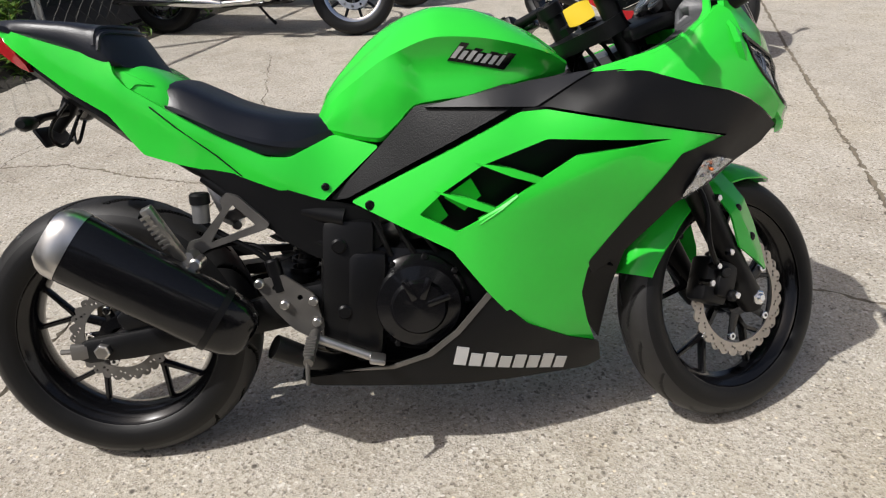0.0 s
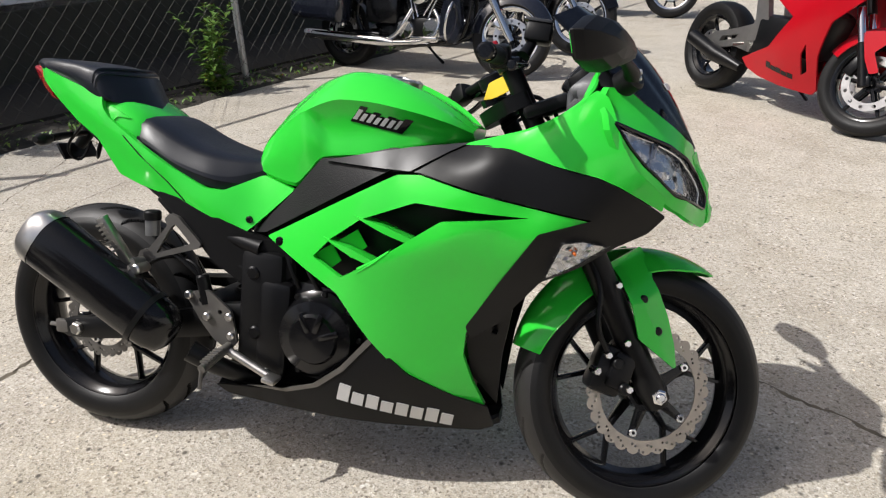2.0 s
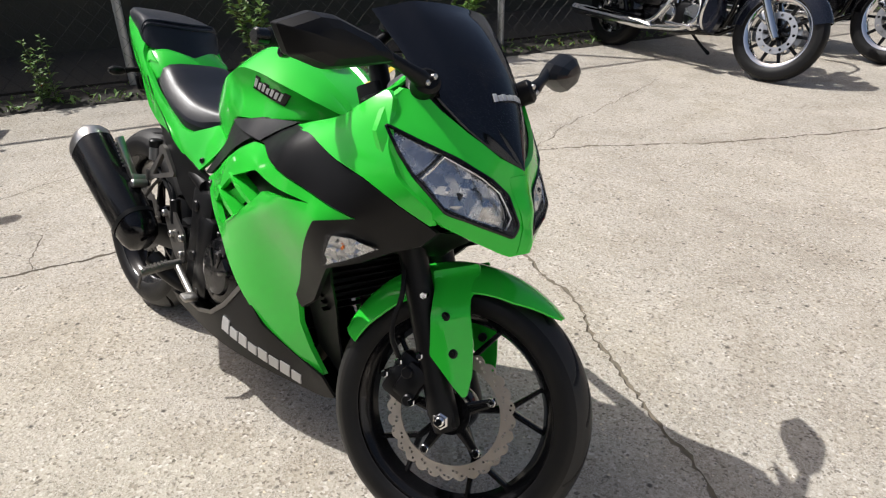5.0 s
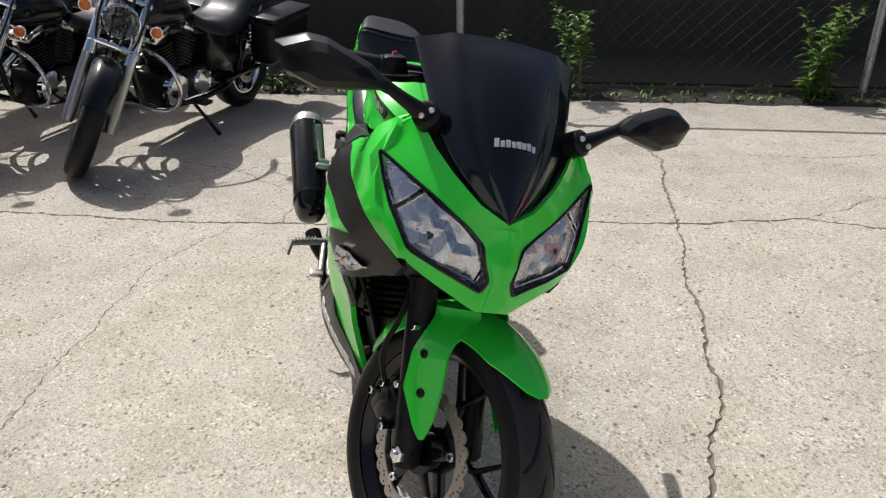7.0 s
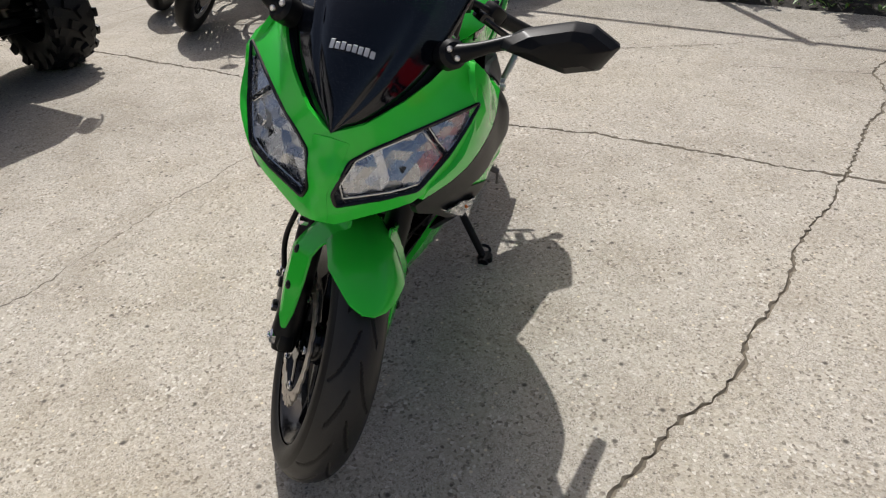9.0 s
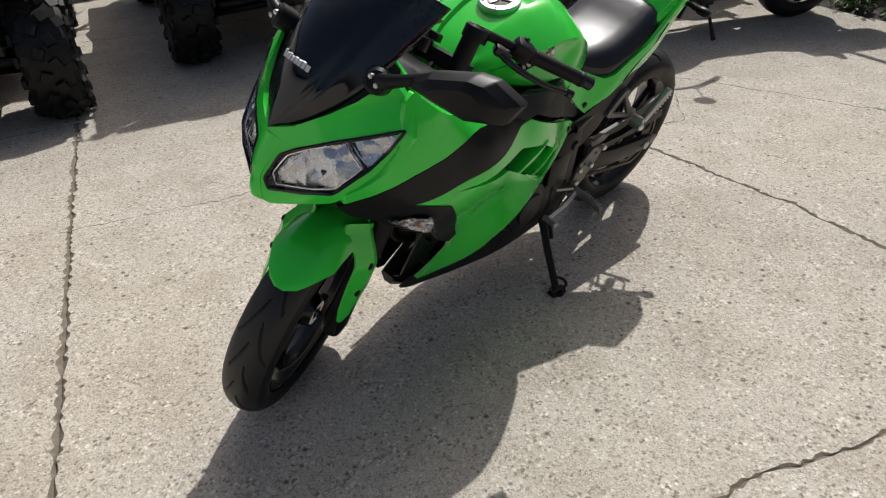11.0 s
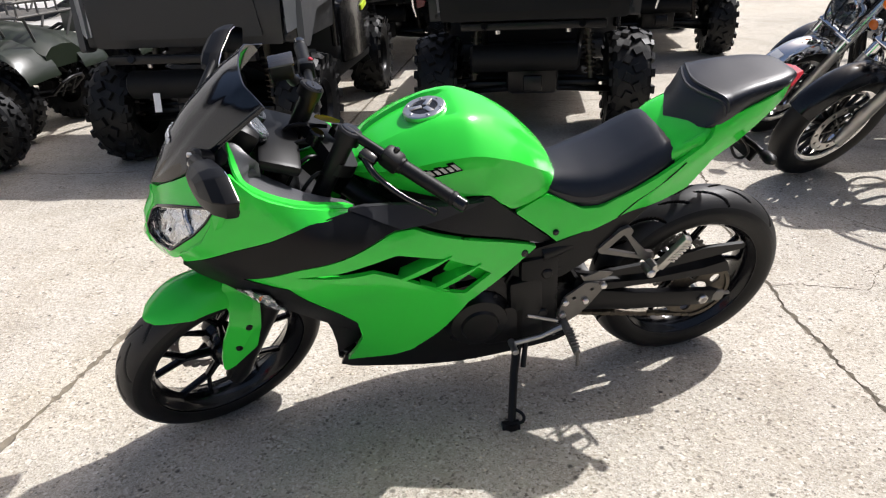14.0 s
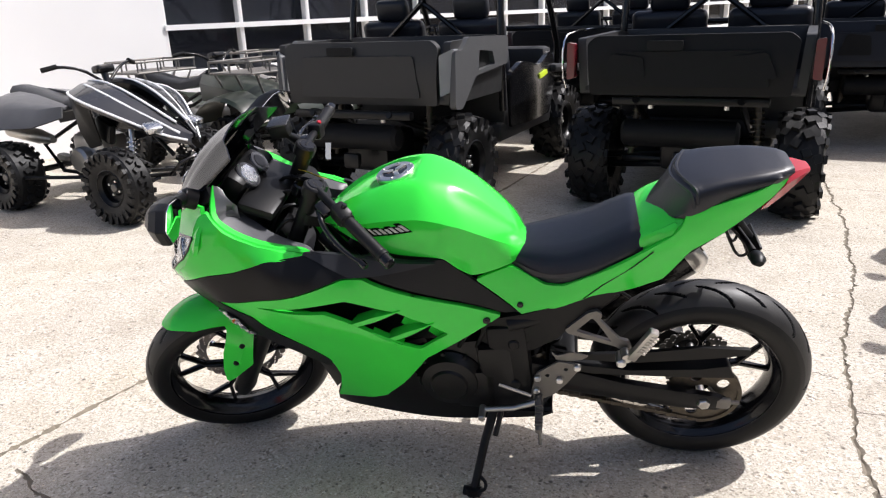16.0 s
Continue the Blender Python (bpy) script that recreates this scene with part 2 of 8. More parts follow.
def tube(bm, pts, r, n=10, caps=True, wrap=False, smooth=0):
    """A round bar along pts. r: one radius or one for each point. smooth: rounds of corner cutting."""
    pts = [Vector(p) for p in pts]
    rs = list(r) if isinstance(r, (list, tuple)) else [r] * len(pts)
    for _ in range(smooth):
        q, s = [pts[0]], [rs[0]]
        for (a, b), (ra, rb) in zip(zip(pts, pts[1:]), zip(rs, rs[1:])):
            q += [a.lerp(b, 0.25), a.lerp(b, 0.75)]
            s += [ra * 0.75 + rb * 0.25, ra * 0.25 + rb * 0.75]
        pts, rs = q + [pts[-1]], s + [rs[-1]]
    rings, up = [], None
    m = len(pts)
    for i, p in enumerate(pts):
        if wrap:
            d = (pts[(i + 1) % m] - pts[i - 1]).normalized()
        else:
            d = (pts[min(i + 1, m - 1)] - pts[max(i - 1, 0)]).normalized()
        if up is None:
            up = d.orthogonal().normalized()
        up = (up - d * up.dot(d)).normalized()
        side_v = d.cross(up)
        rings.append([p + (up * math.cos(2 * math.pi * k / n) + side_v * math.sin(2 * math.pi * k / n)) * rs[i] for k in range(n)])
    return loft(bm, rings, True, caps, wrap)


def revolve(bm, profile, c=(0, 0, 0), n=48, closed=False, axis="y"):
    """Turn a profile of (along, radius) about an axis through c. closed: the profile is a loop."""
    rings = []
    for k in range(n):
        a = 2 * math.pi * k / n
        ring = []
        for y, r in profile:
            u, v = r * math.cos(a), r * math.sin(a)
            p = {"y": (u, y, v), "x": (y, u, v), "z": (u, v, y)}[axis]
            ring.append(Vector(c) + Vector(p))
        rings.append(ring)
    return loft(bm, rings, closed, False, True)


def cyl(bm, a, b, r, n=20, bevel=0.0):
    """A round boss from a to b with a softened rim."""
    a, b = Vector(a), Vector(b)
    d = (b - a).normalized()
    if bevel:
        tube(bm, [a, a + d * 1e-4, b - d * bevel, b - d * bevel * 0.3, b], [r * 0.98, r, r, r - bevel * 0.7, r - bevel], n)
    else:
        tube(bm, [a, b], r, n)
    return bm


def inside(p, poly):
    x, y = p
    hit = False
    for (x1, y1), (x2, y2) in zip(poly, poly[1:] + poly[:1]):
        if (y1 > y) != (y2 > y) and x < (x2 - x1) * (y - y1) / (y2 - y1) + x1:
            hit = not hit
    return hit


def fillet(poly, r, k=3):
    """Round the corners of a flat outline."""
    out = []
    n = len(poly)
    for i in range(n):
        p, a, b = Vector(poly[i]), Vector(poly[i - 1]), Vector(poly[(i + 1) % n])
        da, db = a - p, b - p
        ra = min(r, 0.45 * da.length, 0.45 * db.length)
        pa, pb = p + da.normalized() * ra, p + db.normalized() * ra
        for j in range(k + 1):
            t = j / k
            out.append(tuple(pa.lerp(p, t).lerp(p.lerp(pb, t), t)))
    return out


def circle(c, r, n=12, a0=0.0):
    return [(c[0] + r * math.cos(a0 + 2 * math.pi * i / n), c[1] + r * math.sin(a0 + 2 * math.pi * i / n)) for i in range(n)]


def dense(poly, step):
    out = []
    for p, q in zip(poly, poly[1:] + poly[:1]):
        k = max(1, int(math.dist(p, q) / step))
        out += [(p[0] + (q[0] - p[0]) * i / k, p[1] + (q[1] - p[1]) * i / k) for i in range(k)]
    return out


def flat_mesh(outline, holes=(), step=0.03, lines=()):
    """Triangles of a flat outline with holes: points, triangles, boundary loops as index lists."""
    from mathutils.geometry import delaunay_2d_cdt
    loops = [dense(list(outline), step)] + [dense(list(h), step) for h in holes]
    pts, edges = [], []
    for lp in loops:
        b = len(pts)
        pts += lp
        edges += [(b + i, b + (i + 1) % len(lp)) for i in range(len(lp))]
    xs, ys = [p[0] for p in loops[0]], [p[1] for p in loops[0]]
    edge = np.array(pts)
    y, row = min(ys) + step * 0.5, 0
    while y < max(ys):
        x = min(xs) + step * (0.25 + 0.5 * (row % 2))
        while x < max(xs):
            if inside((x, y), loops[0]) and not any(inside((x, y), h) for h in loops[1:]):
                if ((edge - (x, y)) ** 2).sum(1).min() > (0.55 * step) ** 2:
                    pts.append((x, y))
            x += step
        y, row = y + step * 0.87, row + 1
    vs, es, fs, *_ = delaunay_2d_cdt([Vector(p) for p in pts], edges, [], 0, 1e-7)
    keep = []
    for f in fs:
        c = sum((vs[i] for i in f), Vector((0, 0))) / len(f)
        if inside(c, loops[0]) and not any(inside(c, h) for h in loops[1:]):
            keep.append(tuple(f))
    return vs, keep


def sheet(bm, outline, put, holes=(), step=0.03, back=(0, 0, 0)):
    """A curved panel with real thickness: put(u, v) gives the place of a point of the flat outline; back is the way to its rear face,
    or a function of (u, v)."""
    vs, fs = flat_mesh(outline, holes, step)
    front = [bm.verts.new(put(*v)) for v in vs]
    rear = [bm.verts.new(Vector(put(*v)) + Vector(back(*v) if callable(back) else back)) for v in vs]
    count = {}
    for f in fs:
        try:
            bm.faces.new([front[i] for i in f])
            bm.faces.new([rear[i] for i in reversed(f)])
        except ValueError:
            continue
        for a, b in zip(f, f[1:] + f[:1]):
            count[(a, b)] = 1
    for a, b in count:
        if (b, a) not in count:
            try:
                bm.faces.new((front[b], front[a], rear[a], rear[b]))
            except ValueError:
                pass
    for v in [v for v in bm.verts if not v.link_faces]:
        bm.verts.remove(v)
    return bm


def tps(pts, soft=1e-4):
    """A smooth surface w(u, v) through rows (u, v, w)."""
    p = np.array(pts, float)
    n = len(p)

    def k(r2):
        return 0.5 * r2 * np.log(np.maximum(r2, 1e-12))

    a = np.zeros((n + 3, n + 3))
    a[:n, :n] = k(((p[:, None, :2] - p[None, :, :2]) ** 2).sum(-1)) + soft * np.eye(n)
    a[:n, n], a[:n, n + 1:] = 1, p[:, :2]
    a[n, :n], a[n + 1:, :n] = 1, p[:, :2].T
    c = np.linalg.solve(a, np.concatenate([p[:, 2], np.zeros(3)]))

    def f(u, v):
        r2 = (p[:, 0] - u) ** 2 + (p[:, 1] - v) ** 2
        return float(c[:n] @ k(r2) + c[n] + c[n + 1] * u + c[n + 2] * v)
    return f


def curve(rows):
    """A smooth function through (x, y) rows (monotone cubic)."""
    xs, ys = [r[0] for r in rows], [r[1] for r in rows]
    d = [(ys[i + 1] - ys[i]) / (xs[i + 1] - xs[i]) for i in range(len(xs) - 1)]
    m = [d[0]] + [0 if a * b <= 0 else 2 * a * b / (a + b) for a, b in zip(d, d[1:])] + [d[-1]]

    def f(x):
        x = min(max(x, xs[0]), xs[-1])
        i = min(max(np.searchsorted(xs, x) - 1, 0), len(xs) - 2)
        h = xs[i + 1] - xs[i]
        t = (x - xs[i]) / h
        return ((1 + 2 * t) * (1 - t) ** 2 * ys[i] + t * (1 - t) ** 2 * h * m[i] + t * t * (3 - 2 * t) * ys[i + 1] + t * t * (t - 1) * h * m[i + 1])
    return f


def moved(bm, m):
    bmesh.ops.transform(bm, matrix=m, verts=bm.verts)
    return bm


def B():
    return bmesh.new()


# ---- the lot: ground, fence, buildings ----
ALONG, ACROSS = Vector((0.360, 0.933, 0)), Vector((0.933, -0.360, 0))   # the lot runs along the fence; ACROSS points away from it


def lot(a, c, z=0.0):
    return ALONG * a + ACROSS * c + Vector((0, 0, z))


def crooked(pts, seed, step=0.018, jitter=0.010):
    """A crack's line: densely divided and wandering."""
    rng, out = random.Random(seed), []
    for p, q in zip(pts, pts[1:]):
        k = max(1, int(math.dist(p, q) / step))
        for i in range(k):
            t = i / k
            wob = jitter * (noise.noise(Vector((p[0] * 3 + t * math.dist(p, q) * 6, p[1] * 3, seed))) * 2)
            d = Vector(q) - Vector(p)
            n = Vector((-d.y, d.x)).normalized()
            out.append(Vector(p).lerp(Vector(q), t) + n * (wob + rng.uniform(-1, 1) * jitter * 0.5))
    return out + [Vector(pts[-1])]


def build_ground():
    cracks = [  # way, width, depth, wander
        ([(-1.6, -3.6), (-1.36, -2.55), (-1.01, -1.38), (-0.74, -0.79), (-0.507, 0.0), (-0.41, 0.62), (-0.30, 0.98), (-0.11, 1.55), (-0.016, 2.13), (0.17, 2.42), (0.65, 2.92), (1.0, 3.4), (1.6, 4.3)], 0.0130, 0.010, 0.012),
        ([(-2.1, 2.4), (-1.28, 1.95), (-0.98, 1.95), (-0.735, 1.82), (-0.11, 1.55), (0.58, 1.23), (1.08, 1.0), (1.44, 0.74), (2.1, 0.35)], 0.0095, 0.009, 0.014),
        ([(-1.376, 1.23), (-1.294, 2.02), (-1.19, 2.33)], 0.0035, 0.004, 0.012), ([(-0.933, 2.473), (-0.785, 2.818), (-0.72, 3.3)], 0.006, 0.005, 0.014),
        ([(-0.016, 2.13), (-0.15, 2.70), (-0.31, 4.1)], 0.005, 0.005, 0.014),
        ([(1.6, -1.34), (0.95, -1.07), (0.42, -0.955), (-0.27, -0.76), (-0.62, -0.45)], 0.0032, 0.004, 0.014),
        ([(-1.3, -0.75), (-1.46, -0.34), (-1.58, 0.5), (-1.75, 1.3)], 0.005, 0.006, 0.010),
        ([(-2.0, -1.2), (-1.46, -0.5), (-0.9, -0.1), (-0.56, -0.25)], 0.004, 0.005, 0.014),
        ([(-1.98, 2.1), (-1.7, 1.1), (-1.6, 0.45)], 0.004, 0.005, 0.012),
        ([(2.6, 1.32), (3.4, 1.1), (4.6, 1.0)], 0.005, 0.006, 0.012),
        ([(1.2, -2.5), (2.4, -2.75), (4.2, -3.3)], 0.006, 0.006, 0.010),
        ([(1.08, -6.9 * 0.36), (2.52, 1.12), (3.3, 3.38), (5.0, 8.0)], 0.018, 0.018, 0.004),
        ([(1.08, -2.48), (-0.3, -6.5)], 0.018, 0.018, 0.004),
        ([(-4.4, -2.2), (2.52, 1.12 - 6.0)], 0.005, 0.005, 0.01),
    ]
    pts, edges, centre = [], [], []
    for s, (way, w, d, wob) in enumerate(cracks):
        line = crooked(way, s + 1, jitter=wob)
        rows = []
        rng = random.Random(s)
        for i, p in enumerate(line):
            t = (line[min(i + 1, len(line) - 1)] - line[max(i - 1, 0)]).normalized()
            n = Vector((-t.y, t.x))
            h = w * 0.58 * rng.uniform(0.25, 1.75) * (0.25 if i in (0, len(line) - 1) else 1)
            rows.append((p + n * h, p, p - n * h))
            centre.append((p.x, p.y, w, d))
        for k in range(3):
            b = len(pts)
            pts += [r[k] for r in rows]
            edges += [(b + i, b + i + 1) for i in range(len(rows) - 1)]
    from mathutils.geometry import delaunay_2d_cdt
    b = len(pts)
    pts += [Vector(p) for p in ((-60, -60), (60, -60), (60, 60), (-60, 60))]
    edges += [(b, b + 1), (b + 1, b + 2), (b + 2, b + 3), (b + 3, b)]
    mids = np.array([c[:2] for c in centre])
    for gx in range(-12, 13):
        for gy in range(-12, 13):
            g = Vector((gx * 0.5 + 0.013 * gy, gy * 0.5 - 0.017 * gx))
            if ((mids - np.array(g)) ** 2).sum(1).min() > 0.0025:
                pts.append(g)
    vs, es, fs, *_ = delaunay_2d_cdt(pts, edges, [], 0, 1e-6)
    cen = np.array(centre)
    a, c = cen[:-1, :2], cen[1:, :2]
    ok = np.linalg.norm(c - a, axis=1) < 0.09
    a, c, wid, dep = a[ok], c[ok], cen[:-1, 2][ok], cen[:-1, 3][ok]

    def near(p):
        d = c - a
        t = np.clip(((np.array(p) - a) * d).sum(1) / (d * d).sum(1), 0, 1)
        r = np.linalg.norm(a + d * t[:, None] - np.array(p), axis=1)
        i = (r / wid).argmin()
        return r[i], wid[i], dep[i]
    bm = B()
    verts, close = [], []
    tips = np.array([way[k] for way, *_ in cracks for k in (0, -1)])
    for v in vs:
        r, w, d = near(v)
        tip = ((tips - np.array(v)) ** 2).sum(1).min() < 0.0004
        verts.append(bm.verts.new((v.x, v.y, -0.6 * d if r < 0.08 * w and not tip else 0.0)))
        close.append(r < 1.5 * w)
    for f in fs:
        face = bm.faces.new([verts[i] for i in f])
        if any(verts[i].co.z < 0 for i in f) and all(close[i] for i in f):
            face.material_index = 1
    ob = part("ground", bm, [CONCRETE, GRIT], sharp=5)
    tagged(ob, "worn exposed-aggregate concrete lot with cracks and a slab joint", "ground", kind="structure")


build_ground()

# The fence stands along c = FENCE; behind it a low siding-clad building.
FENCE = -3.30


def build_fence():
    f = thing("chain_link_fence", "galvanised chain-link fence with round posts and top rail", "fence", kind="structure")
    a0, a1, h = -6.0, 9.5, 1.75
    for a in (-6.1, -3.01, 0.08, 3.17, 6.26, 9.35):
        bm = B()
        p = lot(a, FENCE)
        tube(bm, [p - Vector((0, 0, 0.05)), p + Vector((0, 0, h + 0.03))], 0.030, 14)
        cyl(bm, p + Vector((0, 0, h + 0.03)), p + Vector((0, 0, h + 0.07)), 0.034, 14, 0.012)
        part("post", bm, GALV, f)
    bm = B()
    tube(bm, [lot(a0, FENCE, h), lot(a1, FENCE, h)], 0.021, 12)
    part("top_rail", bm, GALV, f)
    bm = B()
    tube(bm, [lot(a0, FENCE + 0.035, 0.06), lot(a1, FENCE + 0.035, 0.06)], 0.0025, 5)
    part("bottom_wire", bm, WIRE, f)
    # The mesh: zigzag wires that cross into diamonds.
    bm = B()
    pitch, rise = 0.062, 0.062
    wires = int((a1 - a0) / pitch)
    rows = int((h - 0.06) / rise)
    for w in range(wires):
        a = a0 + w * pitch
        pts = []
        for r in range(rows + 1):
            s = 1 if (r + w) % 2 else -1
            pts.append(lot(a + s * pitch * 0.5, FENCE + 0.035 + (0.0035 if r % 2 else -0.0035), 0.06 + r * rise))
        rings = []
        for p in pts:
            rings.append([bm.verts.new(p + ALONG * 0.0019), bm.verts.new(p + ACROSS * 0.0019 - ALONG * 0.001), bm.verts.new(p - ACROSS * 0.0019 - ALONG * 0.001)])
        ring_faces(bm, rings, True, False)
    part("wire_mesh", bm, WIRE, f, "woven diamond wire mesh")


def build_shed():
    s = thing("neighbouring_building", "low building with white lap siding above a dark foundation, in shade", "building", kind="structure")
    c0 = FENCE - 1.9
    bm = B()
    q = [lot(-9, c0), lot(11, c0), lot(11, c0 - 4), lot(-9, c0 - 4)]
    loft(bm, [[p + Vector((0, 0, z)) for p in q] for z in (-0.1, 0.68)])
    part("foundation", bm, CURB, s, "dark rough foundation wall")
    for k in range(22):   # lap boards, each proud at its lower edge
        z0, z1 = 0.68 + k * 0.119, 0.68 + (k + 1) * 0.119 + 0.01
        p, t = lot(-9.05, c0 + 0.030), lot(11.05, c0 + 0.030)
        pi, ti = lot(-9.05, c0 + 0.008), lot(11.05, c0 + 0.008)
        u = Vector((0, 0, 1))
        bm = B()
        loft(bm, [[p + u * z0, pi + u * z1, pi + u * z1 - ACROSS * 0.03, p + u * z0 - ACROSS * 0.05], [t + u * z0, ti + u * z1, ti + u * z1 - ACROSS * 0.03, t + u * z0 - ACROSS * 0.05]])
        part("siding_board", bm, SIDING, s)
    bm = B()
    loft(bm, [[p + Vector((0, 0, z)) for p in q] for z in (0.62, 3.30)])
    part("wall", bm, SIDING, s)
    bm = B()
    q2 = [lot(-9.4, c0 + 0.15), lot(11.4, c0 + 0.15), lot(11.4, c0 - 4.3), lot(-9.4, c0 - 4.3)]
    loft(bm, [[p + Vector((0, 0, 3.30)) for p in q2], [p + Vector((0, 0, 3.42)) for p in q2]])
    part("roof", bm, UTVGREY, s)
    bm = B()
    q3 = [lot(-9, FENCE - 0.30), lot(11, FENCE - 0.30), lot(11, c0 + 0.1), lot(-9, c0 + 0.1)]
    loft(bm, [[p + Vector((0, 0, -0.05)) for p in q3], [p + Vector((0, 0, 0.03)) for p in q3]])
    part("soil_strip", bm, SOIL, s)


def build_verge():
    """The weedy strip along the fence's foot."""
    bm = B()
    rng = random.Random(5)
    n = 220
    rings = []
    for i in range(n + 1):
        a = -7 + 16.5 * i / n
        e = 0.30 + 0.06 * noise.noise(Vector((a * 2.3, 0, 3))) + rng.uniform(-0.015, 0.015)
        rings.append([bm.verts.new(lot(a, FENCE - 0.34, -0.02)), bm.verts.new(lot(a, FENCE - 0.1, 0.055 + 0.02 * noise.noise(Vector((a * 5, 1, 1))))),
                      bm.verts.new(lot(a, FENCE + 0.12, 0.05 + 0.03 * noise.noise(Vector((a * 4, 7, 1))))), bm.verts.new(lot(a, FENCE + e, -0.01))])
    ring_faces(bm, rings, False, False)
    tagged(part("verge", bm, SOIL), "strip of dark soil and dead leaves along the fence", "verge", kind="structure")


def leaf(bm, p, d, up, length, width):
    """One pointed leaf, folded along its rib."""
    s = d.cross(up).normalized()
    a, b, c = p, p + d * length * 0.5, p + d * length - up * length * 0.15
    lift = up * width * 0.25
    v = [bm.verts.new(q) for q in (a, b + s * width * 0.5 + lift, c, b - s * width * 0.5 + lift, b)]
    bm.faces.new((v[0], v[4], v[1]))
    bm.faces.new((v[4], v[2], v[1]))
    bm.faces.new((v[0], v[3], v[4]))
    bm.faces.new((v[3], v[2], v[4]))


def weed(at, height, stems, seed, label, spread=0.25, size=0.085, top=False):
    """A weed of a few stems with long leaves all the way up, or mostly at the top."""
    rng = random.Random(seed)
    w = thing("weed", label, "plant", Matrix.Translation(at))
    lb = B()
    for k in range(stems):
        ang = rng.uniform(0, 6.28)
        lean_v = Vector((math.cos(ang), math.sin(ang), 0)) * spread * rng.uniform(0.2, 1)
        h = height * rng.uniform(0.65, 1.0)
        base = Vector((rng.uniform(-1, 1), rng.uniform(-1, 1), 0)) * 0.06
        pts = [base + lean_v * (t ** 1.6) + Vector((0, 0, h * t)) for t in (0, 0.25, 0.5, 0.75, 1)]
        sb = B()
        tube(sb, pts, [0.006, 0.005, 0.004, 0.003, 0.002], 6)
        part("stem", sb, BARK, w)
        n = int(h / 0.012)
        for i in range(n):
            t = (i + rng.random()) / n
            if top and t < 0.45 and rng.random() < 0.8:
                continue
            f = t * 4
            j = min(int(f), 3)
            p = pts[j].lerp(pts[j + 1], f - j)
            az = rng.uniform(0, 6.28)
            d = Vector((math.cos(az), math.sin(az), rng.uniform(-0.15, 0.75))).normalized()
            leaf(lb, p, d, Vector((0, 0, 1)), size * rng.uniform(0.6, 1.25) * (1.1 - 0.5 * t), size * 0.36 * rng.uniform(0.8, 1.3))
    part("foliage", lb, LEAF, w, sharp=180)
    return w


def build_plants():
    tall = "tall green weed with long leaves at the foot of the fence"
    weed(lot(2.75, FENCE + 0.14), 0.74, 7, 1, tall, 0.27, 0.125)
    weed(lot(1.02, FENCE + 0.10), 0.82, 6, 2, "thin sapling with light green leaves beside the fence", 0.20, 0.12, True)
    weed(lot(0.33, FENCE + 0.12), 0.50, 5, 3, "small green weed at the fence", 0.16, 0.09)
    weed(lot(-0.49, FENCE + 0.12), 0.47, 4, 9, "small green weed at the fence", 0.18, 0.085)
    weed(lot(-1.4, FENCE + 0.14), 0.26, 6, 8, "low leafy weed at the fence", 0.25, 0.08)
    weed(lot(4.6, FENCE + 0.1), 0.6, 5, 10, "leafy weed in the shade of the fence", 0.3, 0.1)
    rng = random.Random(11)
    bm = B()
    for i in range(2600):
        a = rng.uniform(-5.5, 8.5)
        p = lot(a, FENCE + rng.uniform(-0.12, 0.27), 0.02)
        az = rng.uniform(0, 6.28)
        thick = 1.0 + 0.7 * noise.noise(Vector((a * 1.3, 2, 9)))
        d = Vector((math.cos(az), math.sin(az), rng.uniform(0.2, 1.6))).normalized()
        leaf(bm, p, d, Vector((0, 0, 1)), rng.uniform(0.03, 0.10) * thick, rng.uniform(0.010, 0.03))
    tagged(part("low_weeds", bm, LEAF, sharp=180), "low grass and weeds along the fence", "weeds", kind="stuff")


